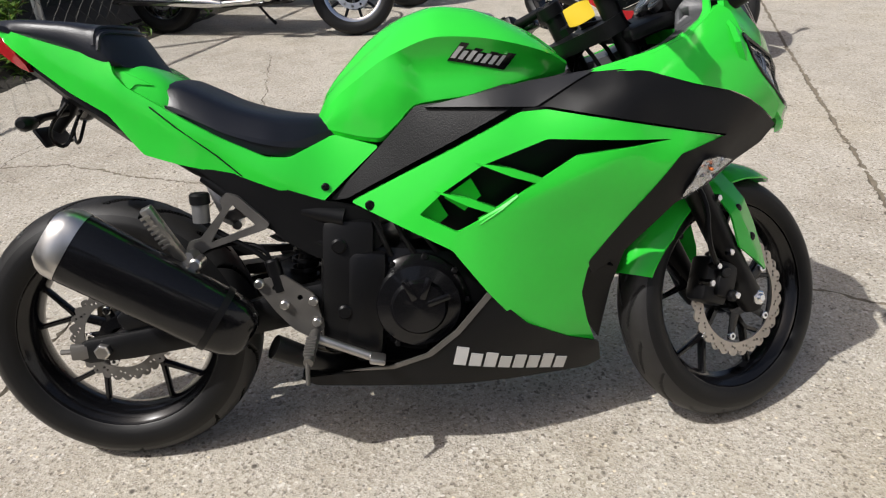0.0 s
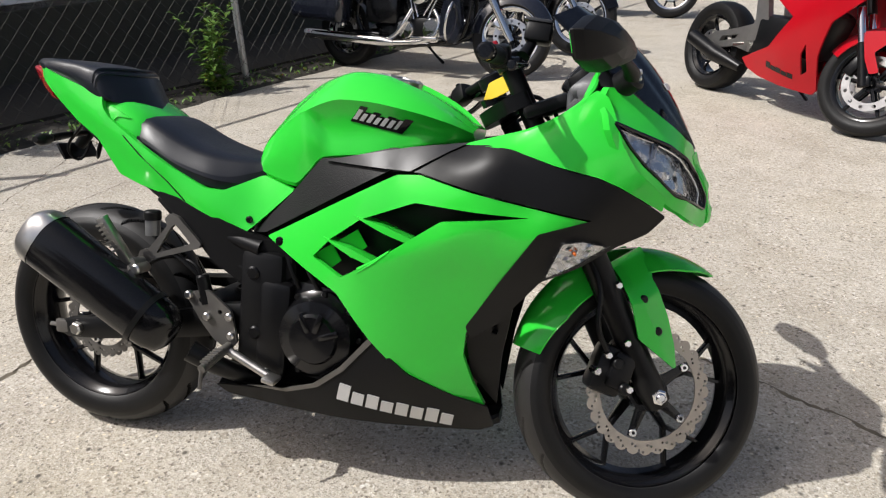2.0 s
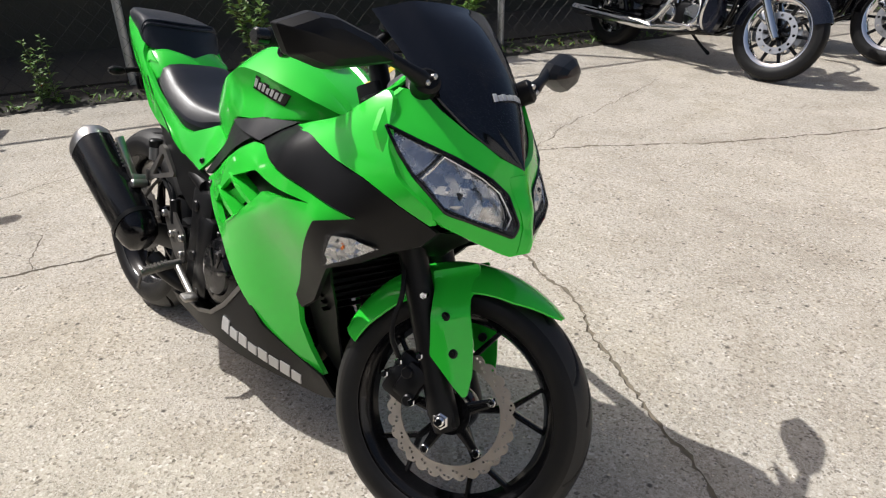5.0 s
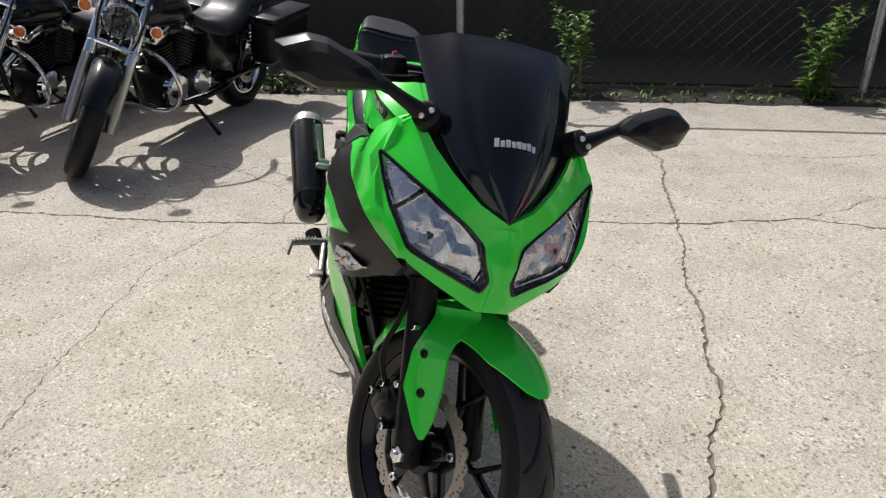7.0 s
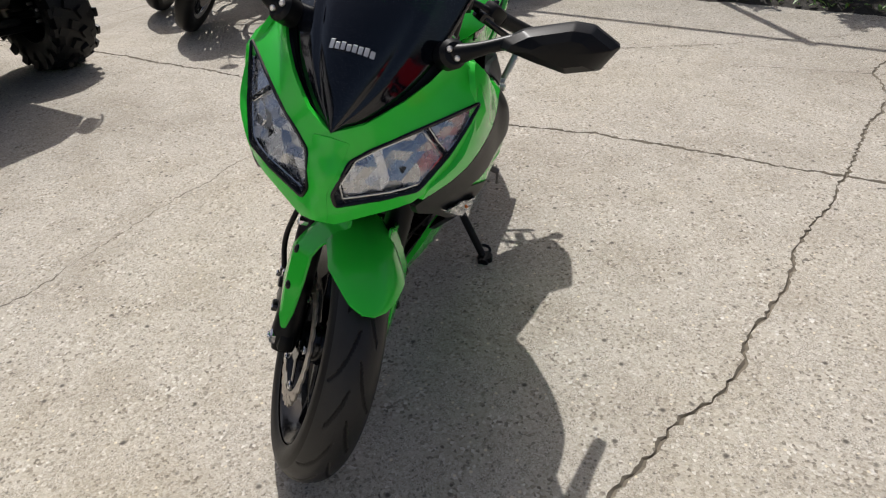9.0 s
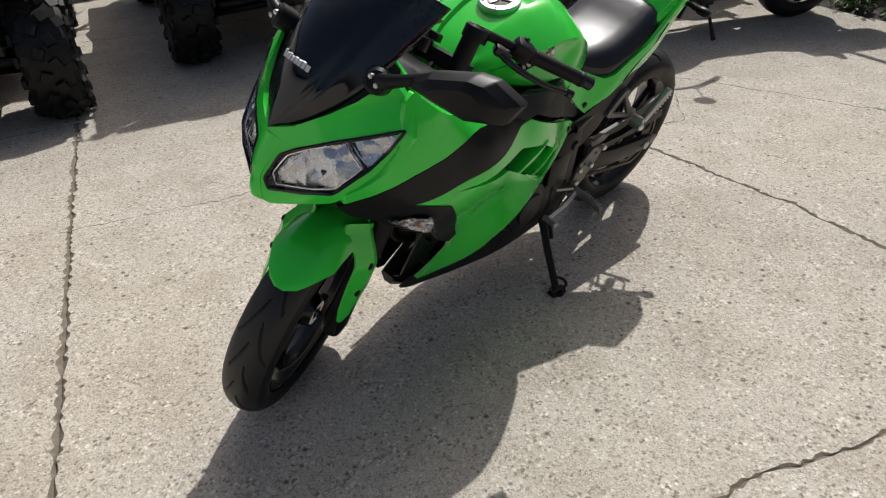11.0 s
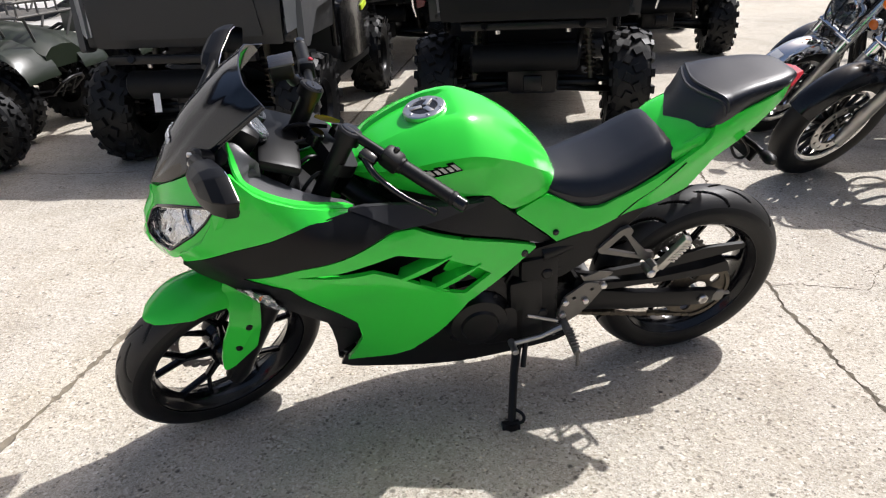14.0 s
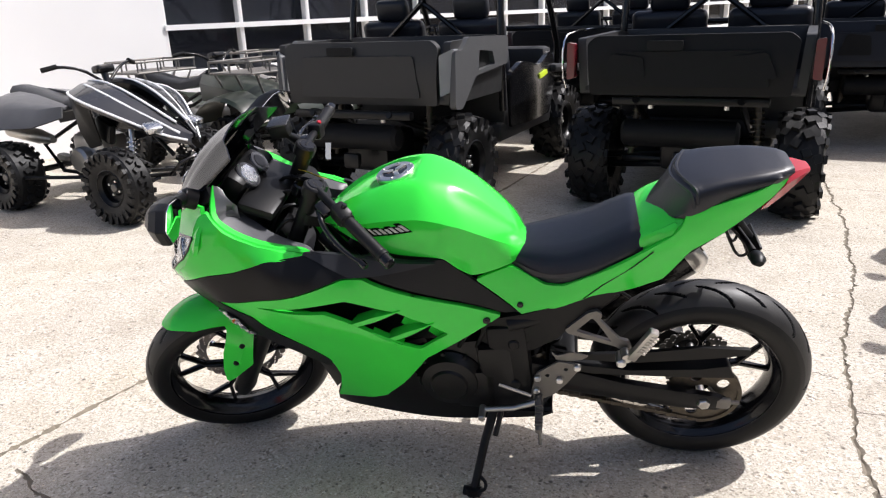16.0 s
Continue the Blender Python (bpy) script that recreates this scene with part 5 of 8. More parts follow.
def build_nose():
    lamp = [(.217, .881), (.172, .860), (.122, .838), (.068, .808), (.038, .784), (.022, .728), (.031, .706), (.095, .726), (.157, .745), (.190, .798), (.206, .840)]
    half = [(0, .828), (.050, .848), (.100, .886), (.130, .915), (.150, .943), (.168, .944), (.196, .918), (.216, .894), (.230, .866), (.226, .838), (.212, .796), (.196, .764), (.172, .735), (.150, .716), (.100, .694), (.045, .672), (.030, .668), (0, .676)]
    out = half + [(-a, b) for a, b in reversed(half[1:-1])]
    holes = [fillet(lamp, .006), fillet([(-a, b) for a, b in reversed(lamp)], .006)]
    bm = B()
    sheet(bm, out, on_nose(), holes, .020, (-.012, 0, 0))
    cowl = part("front_cowl", bm, GREEN, bike, "green front cowl around two slanted headlights", sharp=30)
    bm = B()
    ridge = [(.0, .822), (.034, .815), (.026, .775), (.014, .728), (.020, .700), (.022, .674), (.0, .680), (-.022, .674), (-.020, .700), (-.014, .728), (-.026, .775), (-.034, .815)]
    sheet(bm, fillet(ridge, .006), lambda y, z: (nose(y, z) + .004 - abs(y) * .10, y, z), [], .014, (-.01, 0, 0))
    part("cowl_ridge", bm, GREEN, cowl, "raised green centre ridge")
    for s in (-1, 1):
        bm = B()
        sheet(bm, fillet([(1.03, .826), (1.097, .843), (1.146, .857), (1.195, .879), (1.224, .898), (1.252, .922), (1.270, .938), (1.292, .926), (1.304, .902), (1.312, .880), (1.326, .838), (1.352, .796), (1.412, .742), (1.408, .712), (1.364, .740), (1.326, .762), (1.288, .778), (1.209, .796), (1.126, .822), (1.075, .826)], .006),
              on_side(s, .0025), [], .02, (0, -s * .012, 0))
        part("cowl_cheek", bm, GREEN, cowl, "green cheek of the front cowl", sharp=30)
        pts = [(s * a, b) for a, b in lamp]
        pts = pts if s > 0 else pts[::-1]
        # Headlight: dark housing, shaped reflectors, a clear lens.
        bm = B()
        sheet(bm, fillet(pts, .006), lambda y, z: (nose(y, z) - .055, y, z), [], .02, (-.004, 0, 0))
        hl = part("headlight", bm, BLACK, bike, "slanted headlight with a clear lens")
        bm = B()
        inner = fillet(pts, .006)
        cx, cz = sum(p[0] for p in pts) / len(pts), sum(p[1] for p in pts) / len(pts)
        wall = [(cx + (p[0] - cx) * .99, cz + (p[1] - cz) * .99) for p in inner]
        loft(bm, [[(nose(*p) - .002, *p) for p in wall], [(nose(*p) - .058, cx + (p[0] - cx) * .9, cz + (p[1] - cz) * .9) for p in wall]], True, False)
        part("headlight_housing", bm, BLACK, hl)

        fwd = Vector((1, 0, 0))
        cells = ([(.178, .796), (.154, .753), (.115, .739), (.075, .727), (.038, .717), (.030, .740), (.046, .783), (.080, .808), (.138, .838)], [(.210, .872), (.200, .826), (.184, .801), (.146, .842)])
        for k, cell in enumerate(cells):
            cell = [(s * u, v) for u, v in cell][::s]
            bm = B()
            faceted(bm, cell, lambda y, z: Vector((nose(y, z) - .013 + .06 * (abs(y) - .10), y, z)), fwd, .018, .0075, 11 + k + s)
            part("reflector", bm, REFLECTOR, hl, "bright faceted reflector", sharp=4)
            bm = B()
            tube(bm, [(nose(*p) - .009, *p) for p in dense(cell, .02)], .0017, 5, wrap=True)
            part("bezel", bm, CHROME, hl)
        for y, z, w, h, turn, stuff in ((.140, .781, .018, .016, 20, CHROME), (.122, .772, .016, .018, 0, BLACK), (.108, .768, .012, .020, 30, REFLECTOR), (.168, .816, .018, .014, 35, REFLECTOR), (.150, .764, .014, .010, 10, BLACK)):
            bm = B()
            box(bm, (nose(s * y, z) - .030, s * y, z), (.026, w, h), (s * turn, 12, -s * 25), .003)
            part("lamp_block", bm, stuff, hl)
        bm = B()
        tube(bm, [(nose(*p) - .012, *p) for p in dense([(s * .16, .731), (s * .10, .722), (s * .06, .716), (s * .042, .720), (s * .036, .738)], .02)[:-6]], .0016, 5)
        part("lamp_strip", bm, CHROME, hl)
        bm = B()
        sheet(bm, [(cx + (p[0] - cx) * .985, cz + (p[1] - cz) * .985) for p in inner], on_nose(-.001), [], .02, (-.002, 0, 0))
        lens = part("headlight_lens", bm, CLEAR, hl, "clear polycarbonate lens")
        lens.visible_shadow = False
        bm = B()
        tube(bm, [(nose(*p) + .0005, *p) for p in inner], .0035, 6, wrap=True)
        part("headlight_seal", bm, BLACK, hl)
    bm = B()
    sheet(bm, [(-.11, .677), (.11, .677), (.14, .64), (.09, .60), (-.09, .60), (-.14, .64)], lambda y, z: (1.40 - .6 * abs(y) - (.677 - z) * 1.3, y, z), [], .04, (-.01, 0, 0))
    part("chin_panel", bm, SATIN, bike)
    bm = B()
    box(bm, (1.30, 0, .80), (.16, .22, .10), (0, -12, 0), .03)
    box(bm, (1.22, 0, .73), (.20, .10, .10), (0, 25, 0), .02)
    part("headlight_back", bm, SATIN, bike)


def build_screen():
    mid = [curve([(0, 1.470), (.3, 1.406), (.6, 1.333), (.85, 1.266), (1, 1.226)]), curve([(0, .828), (.3, .930), (.6, 1.020), (.85, 1.080), (1, 1.106)])]
    edge = [curve([(0, 1.466), (.15, 1.425), (.3, 1.376), (.5, 1.318), (.75, 1.246), (1, 1.178)]), curve([(0, .828), (.15, .858), (.3, .896), (.5, .950), (.75, 1.014), (1, 1.074)])]
    wid = curve([(0, .002), (.15, .056), (.3, .098), (.5, .130), (.75, .150), (1, .168)])

    def at(u, v):
        """The screen: a centre bubble, then a crease, then a flank that falls to the edge."""
        w, a = wid(v), abs(u)
        k = .24 * (a / .66) ** 2 if a < .66 else .24 + .76 * ((a - .66) / .34) ** .85
        lift = math.sin(math.pi * min(1, v * 1.05 + .02))
        bubble = .008 * lift * math.cos(min(1.0, a / .62) * math.pi / 2) - .005 * lift * math.exp(-((a - .60) / .09) ** 2)
        return Vector((mid[0](v) * (1 - k) + edge[0](v) * k + bubble, u * w, mid[1](v) * (1 - k) + edge[1](v) * k + bubble * .8))
    bm = B()
    n, m = 26, 30
    for off, flip in ((0.0, False), (-0.003, True)):
        vs = [[bm.verts.new(at(-1 + 2 * j / m, i / n) + Vector((off, 0, off * .7))) for j in range(m + 1)] for i in range(n + 1)]
        ring_faces(bm, vs, False, False)
        if not flip:
            front = vs
    rim = lambda vv: [r[0] for r in vv] + vv[-1][1:] + [r[-1] for r in vv[-2::-1]]
    a, b = rim(front), rim(vs)
    for i in range(len(a) - 1):
        bm.faces.new((a[i], a[i + 1], b[i + 1], b[i]))
    scr = part("windscreen", bm, SMOKE, bike, "dark smoked double-bubble windscreen", sharp=60)
    strokes("screen_mark", 0, (-.040, .335), (.040, .335), 8, .030, 0.0, SILVER, scr, lambda y, v: at(y / wid(v), v) + Vector((.004, 0, .0025)), "small silver block of a mark", .72)
    # Black inner panel between the screen's edge and the cowl.
    for s in (-1, 1):
        bm = B()
        rings = []
        low = [curve([(0, 1.466), (.3, 1.392), (.55, 1.345), (.8, 1.312), (1, 1.276)]), curve([(0, .002), (.3, .096), (.55, .134), (.8, .158), (1, .150)]), curve([(0, .822), (.3, .876), (.55, .908), (.8, .938), (1, .946)])]
        for k in range(25):
            u = k / 24
            p = Vector((low[0](u), s * low[1](u), low[2](u)))
            q = at(s * .93, u * .62) + Vector((-.008, 0, -.006))
            m = p.lerp(q, .5) + Vector((-.010, s * .006, 0))
            rings.append([p, m, q, q + Vector((-.008, -s * .006, -.004)), m + Vector((-.010, -s * .008, -.004)), p + Vector((-.012, -s * .008, -.004))])
        loft(bm, rings)
        part("screen_surround", bm, SATIN, scr, "matt black panel below the screen", sharp=40)
    # Instruments behind the screen.
    bm = B()
    box(bm, (1.245, 0, .945), (.06, .18, .085), (0, -38, 0), .020)
    gauge = part("instrument_panel", bm, SATIN, bike, "black instrument panel")
    for y, r in ((.032, .038), (-.045, .032)):
        bm = B()
        c = Vector((1.219, y, .958))
        d = Vector((-.79, 0, .61))
        cyl(bm, c, c + d * .016, r, 28, .003)
        part("dial", bm, GLOSSGREY, gauge, "round dial in a grey rim")
        bm = B()
        # The left dial's metal heptagon stands in for sky glare on its glass.
        cyl(bm, c + d * .012, c + d * .0175, r * (.86 if y > 0 else .7), 7 if y > 0 else 24, .004)
        part("dial_face", bm, REFLECTOR if y > 0 else BLACK, gauge, "bright metal dial face shaped like a sky glint on glass" if y > 0 else "")
    bm = B()
    box(bm, (1.17, 0, .905), (.10, .26, .03), (0, -20, 0), .012)
    part("cockpit_shelf", bm, SATIN, bike)


def build_mirrors():
    for s in (-1, 1):
        bm = B()
        p = [(1.322, s * .148, .956), (1.332, s * .165, .966), (1.324, s * .195, .980), (1.314, s * .222, .992), (1.300, s * .255, 1.004)]
        tube(bm, p, [.022, .017, .012, .011, .014], 12, smooth=2)
        cyl(bm, (1.312, s * .140, .948), (1.340, s * .158, .968), .026, 18, .007)
        stalk = part("mirror_stalk", bm, SATIN, bike)
        for k in range(2):
            bm = B()
            c = Vector((1.345, s * (.148 + .016 * k), .972 - .012 * k))
            cyl(bm, c - Vector((.01, 0, 0)), c + Vector((.004, 0, .003)), .0055, 10, .002)
            part("mirror_bolt", bm, STEEL, stalk)
        # Shell: an arrow-ended pod, hollow towards the rider.
        out = fillet([(.222, .990), (.230, 1.004), (.258, 1.024), (.338, 1.050), (.372, 1.050), (.424, 1.024), (.402, .978), (.345, .962), (.285, .974)], .004)
        c = (.335, 1.008)
        bm = B()
        rings = []
        for t, k in ((0, .97), (.006, 1.0), (.022, 1.0), (.042, .84), (.056, .52), (.060, .15)):
            rings.append([(1.258 + t - .33 * (c[0] + (u - c[0]) * k - .345), s * (c[0] + (u - c[0]) * k), c[1] + (v - c[1]) * k) for u, v in out])
        loft(bm, rings)
        shell = part("mirror_shell", bm, SATIN, stalk, "black arrow-shaped mirror shell", sharp=22)
        bm = B()
        loft(bm, [[(1.2565 - .33 * (c[0] + (u - c[0]) * .92 - .345), s * (c[0] + (u - c[0]) * .92), c[1] + (v - c[1]) * .90) for u, v in out], [(1.2545 - .33 * (c[0] + (u - c[0]) * .9 - .345), s * (c[0] + (u - c[0]) * .9), c[1] + (v - c[1]) * .88) for u, v in out]])
        part("mirror_glass", bm, MIRROR, stalk, "mirror glass")


def build_engine():
    bm = B()
    box(bm, (.66, 0, .37), (.34, .25, .24), (0, 8, 0), .035)
    box(bm, (.66, 0, .265), (.30, .22, .10), (0, 0, 0), .03)
    box(bm, (.80, 0, .33), (.16, .23, .18), (0, -10, 0), .03)
    part("crankcase", bm, ENGINE, bike, "black engine crankcase")
    bm = B()
    box(bm, (.86, 0, .53), (.16, .24, .26), (0, 20, 0), .02)
    for k in range(6):
        box(bm, (.855 + .015 * k * .36, 0, .44 + k * .032), (.19, .26, .009), (0, 20, 0), .003)
    part("cylinder_block", bm, ENGINE, bike, "finned black cylinder block")
    bm = B()
    box(bm, (.80, 0, .70), (.34, .17, .16), (0, 0, 0), .03)
    box(bm, (.60, 0, .64), (.20, .15, .16), (0, 0, 0), .03)
    part("airbox", bm, SATIN, bike)
    # Clutch cover (right) and generator cover (left): stepped round covers with bolts.
    for s, c, r in ((-1, (.672, .365), .098), (1, (.700, .360), .088)):
        bm = B()
        y = .118
        revolve(bm, [(s * (y - .02), .0), (s * (y - .02), r * 1.12), (s * (y + .012), r * 1.10), (s * (y + .020), r * .99), (s * (y + .036), r * .90), (s * (y + .042), r * .62), (s * (y + .050), r * .56), (s * (y + .053), 0)], c=(c[0], 0, c[1]), n=44)
        cov = part("clutch_cover" if s < 0 else "generator_cover", bm, BLACK if s < 0 else ENGINE, bike, "glossy black round engine cover" if s < 0 else "black round engine cover")
        for k in range(9):
            a = 2 * math.pi * k / 9
            bm = B()
            cyl(bm, (c[0] + r * 1.05 * math.cos(a), s * (y + .005), c[1] + r * 1.05 * math.sin(a)), (c[0] + r * 1.05 * math.cos(a), s * (y + .020), c[1] + r * 1.05 * math.sin(a)), .0075, 6, .002)
            part("cover_bolt", bm, ENGINE, cov)
        if s < 0:
            for a in (.35, 1.2, 2.0):
                bm = B()
                box(bm, (c[0] + .045 * math.cos(a), s * (y + .051), c[1] + .045 * math.sin(a)), (.050, .006, .014), (0, -math.degrees(a), 0), .003)
                part("cover_rib", bm, BLACK, cov)
    for shapes in ([((.56, -.130, .37), (.085, .04, .24), 6)], [((.56, .125, .37), (.10, .05, .24), 6), ((.62, .135, .33), (.12, .03, .14), 0)]):
        bm = B()
        for c, size, turn in shapes:
            box(bm, c, size, (0, turn, 0), .018)
        part("side_cover", bm, ENGINE, bike)
    # Frame spars and plates.
    for s in (-1, 1):
        bm = B()
        tube(bm, [(1.02, s * .06, .80), (.90, s * .135, .72), (.72, s * .125, .60), (.60, s * .110, .56)], [.026, .028, .026, .024], 12)
        box(bm, (.525, s * .120, .41), (.115, .050, .30), (0, 5, 0), .024)
        tube(bm, [(.53, s * .125, .56), (.40, s * .115, .59), (.24, s * .105, .68), (.10, s * .085, .77)], [.022, .018, .016, .013], 12)
        tube(bm, [(.50, s * .125, .50), (.36, s * .120, .565), (.25, s * .105, .66)], .013, 10)
        fr = part("frame_spar", bm, SATIN, bike, "satin black frame spar")
        bm = B()
        sheet(bm, fillet([(.20, .694), (.33, .664), (.485, .602), (.60, .570), (.61, .50), (.56, .47), (.47, .478), (.40, .525), (.345, .59), (.25, .676)], .012), lambda x, z: (x, s * (.126 + .012 * math.sin(max(0, min(1, (x - .2) / .4)) * 3.14)), z), [], .04, (0, -s * .016, 0))
        part("frame_cover", bm, SATIN, bike, "black plastic cover below the seat")
        for x, z in ((.515, .505), (.515, .36), (.545, .262)):
            bm = B()
            cyl(bm, (x, s * .14, z), (x, s * .152, z), .016, 16, .004)
            part("frame_bolt", bm, ENGINE, fr)
        # Rearset plate, peg, heel guard.
        bm = B()
        sheet(bm, fillet([(.330, .440), (.395, .452), (.455, .405), (.470, .330), (.445, .305), (.405, .330), (.372, .372)], .007), lambda x, z: (x, s * .148, z), [circle((.375, .425), .006, 8), circle((.425, .40), .006, 8)], .03, (0, -s * .007, 0))
        rs = part("rearset_plate", bm, PEGGREY, bike, "bare alloy foot rest plate")
        bm = B()
        tube(bm, [(.449, s * .150, .318), (.447, s * .185, .314), (.446, s * .262, .300)], [.012, .012, .010], 12)
        for k in range(7):
            box(bm, (.4465, s * (.190 + k * .010), .3245 - k * .0018), (.022, .005, .006), (0, 0, 0), .001)
        tube(bm, [(.444, s * .258, .302), (.442, s * .266, .255)], .0045, 8)
        part("foot_rest", bm, PEGGREY, rs, "ribbed alloy foot rest")
        for x, z in ((.345, .437), (.392, .388), (.455, .345), (.452, .392)):
            bm = B()
            cyl(bm, (x, s * .146, z), (x, s * .160, z), .010, 12, .003)
            part("plate_bolt", bm, STEEL, rs)
        # Pillion rest and its bracket.
        bm = B()
        out = fillet([(.206, .514), (.226, .502), (.250, .516), (.372, .550), (.380, .562), (.322, .622), (.300, .630), (.286, .616), (.292, .600), (.238, .540), (.216, .536)], .005)
        sheet(bm, out, lambda x, z: (x, s * (.146 + .05 * max(0, .35 - x)), z), [fillet([(.258, .530), (.352, .560), (.312, .606), (.300, .594)], .006)], .012, (0, -s * .012, 0))
        hang = part("pillion_rest_bracket", bm, PEGGREY, bike, "alloy pillion foot rest bracket")
        bm = B()
        tube(bm, [(.226, s * .16, .510), (.222, s * .195, .512)], .013, 10)
        a, b = Vector((.212, s * .186, .508)), Vector((.163, s * .212, .622))
        tilt = math.degrees(math.atan2(b.x - a.x, b.z - a.z))
        box(bm, a.lerp(b, .5), (.024, .020, (b - a).length), (-s * 12, tilt, 0), .004)
        for k in range(7):
            box(bm, a.lerp(b, .30 + .09 * k) + Vector((-.008, s * .010, 0)), (.020, .006, .005), (-s * 12, tilt, 0))
        part("pillion_foot_rest", bm, ALLOY, hang, "folded ribbed pillion foot rest")
        bm = B()
        cyl(bm, (.236, s * .160, .499), (.236, s * .204, .499), .013, 14, .004)
        part("rest_cap", bm, STEEL, hang)
    # Right: brake pedal, master cylinder, reservoir. Left: gear lever.
    bm = B()
    tube(bm, [(.450, -.160, .312), (.505, -.166, .290), (.560, -.172, .268), (.582, -.176, .262)], [.011, .010, .010, .009], 10)
    box(bm, (.578, -.186, .266), (.034, .042, .014), (0, 12, 0), .005)
    part("brake_pedal", bm, ALLOY, bike, "alloy brake pedal")
    bm = B()
    cyl(bm, (.243, -.138, .572), (.245, -.138, .612), .0175, 18, .003)
    part("rear_reservoir", bm, CASTGREY, bike, "translucent rear brake fluid pot")
    bm = B()
    cyl(bm, (.245, -.138, .610), (.2455, -.138, .632), .0205, 18, .004)
    part("reservoir_cap", bm, SATIN, bike)
    bm = B()
    tube(bm, [(.244, -.138, .574), (.28, -.14, .545), (.35, -.14, .50), (.375, -.135, .47)], .006, 8, smooth=2)
    tube(bm, [(.375, -.135, .46), (.36, -.138, .52), (.24, -.12, .52), (.12, -.11, .42), (.06, -.11, .38)], .005, 8, smooth=2)
    part("brake_hose", bm, SATIN, bike)
    bm = B()
    cyl(bm, (.385, -.135, .415), (.372, -.135, .485), .016, 14, .004)
    part("rear_master_cylinder", bm, ENGINE, bike)
    bm = B()
    tube(bm, [(.452, .162, .312), (.52, .170, .290), (.605, .176, .285)], [.010, .008, .008], 10)
    cyl(bm, (.607, .165, .285), (.607, .215, .285), .010, 12, .003)
    tube(bm, [(.47, .158, .33), (.56, .150, .36)], .005, 8)
    part("gear_lever", bm, ALLOY, bike, "alloy gear lever with rubber toe")
    for s in (-1, 1):
        for k in range(3):
            bm = B()
            tube(bm, [(.56 + .06 * k, s * .10, .60 - .02 * k), (.60 + .04 * k, s * .13, .53), (.62 + .05 * k, s * .12, .47)], .006, 8, smooth=2)
            part("hose", bm, SATIN, bike)
    # Radiator and its fins behind the front wheel.
    bm = B()
    box(bm, (1.045, 0, .53), (.035, .28, .26), (0, 14, 0), .01)
    rad = part("radiator", bm, ENGINE, bike)
    for k in range(16):
        bm = B()
        box(bm, (1.062 - k * .0042 + .025, 0, .42 + k * .0155), (.012, .27, .003), (0, 14, 0))
        part("fin", bm, ENGINE, rad)
    bm = B()
    for s in (-1, 1):
        tube(bm, [(.95, s * .05, .46), (1.03, s * .06, .40), (1.04, s * .06, .28), (.95, s * .06, .215), (.75, s * .05, .20), (.55, -.06, .215), (.42, -.10, .25)], .019, 12, smooth=2)
    part("exhaust_header", bm, CHAIN, bike, "dull brown exhaust pipes under the engine")


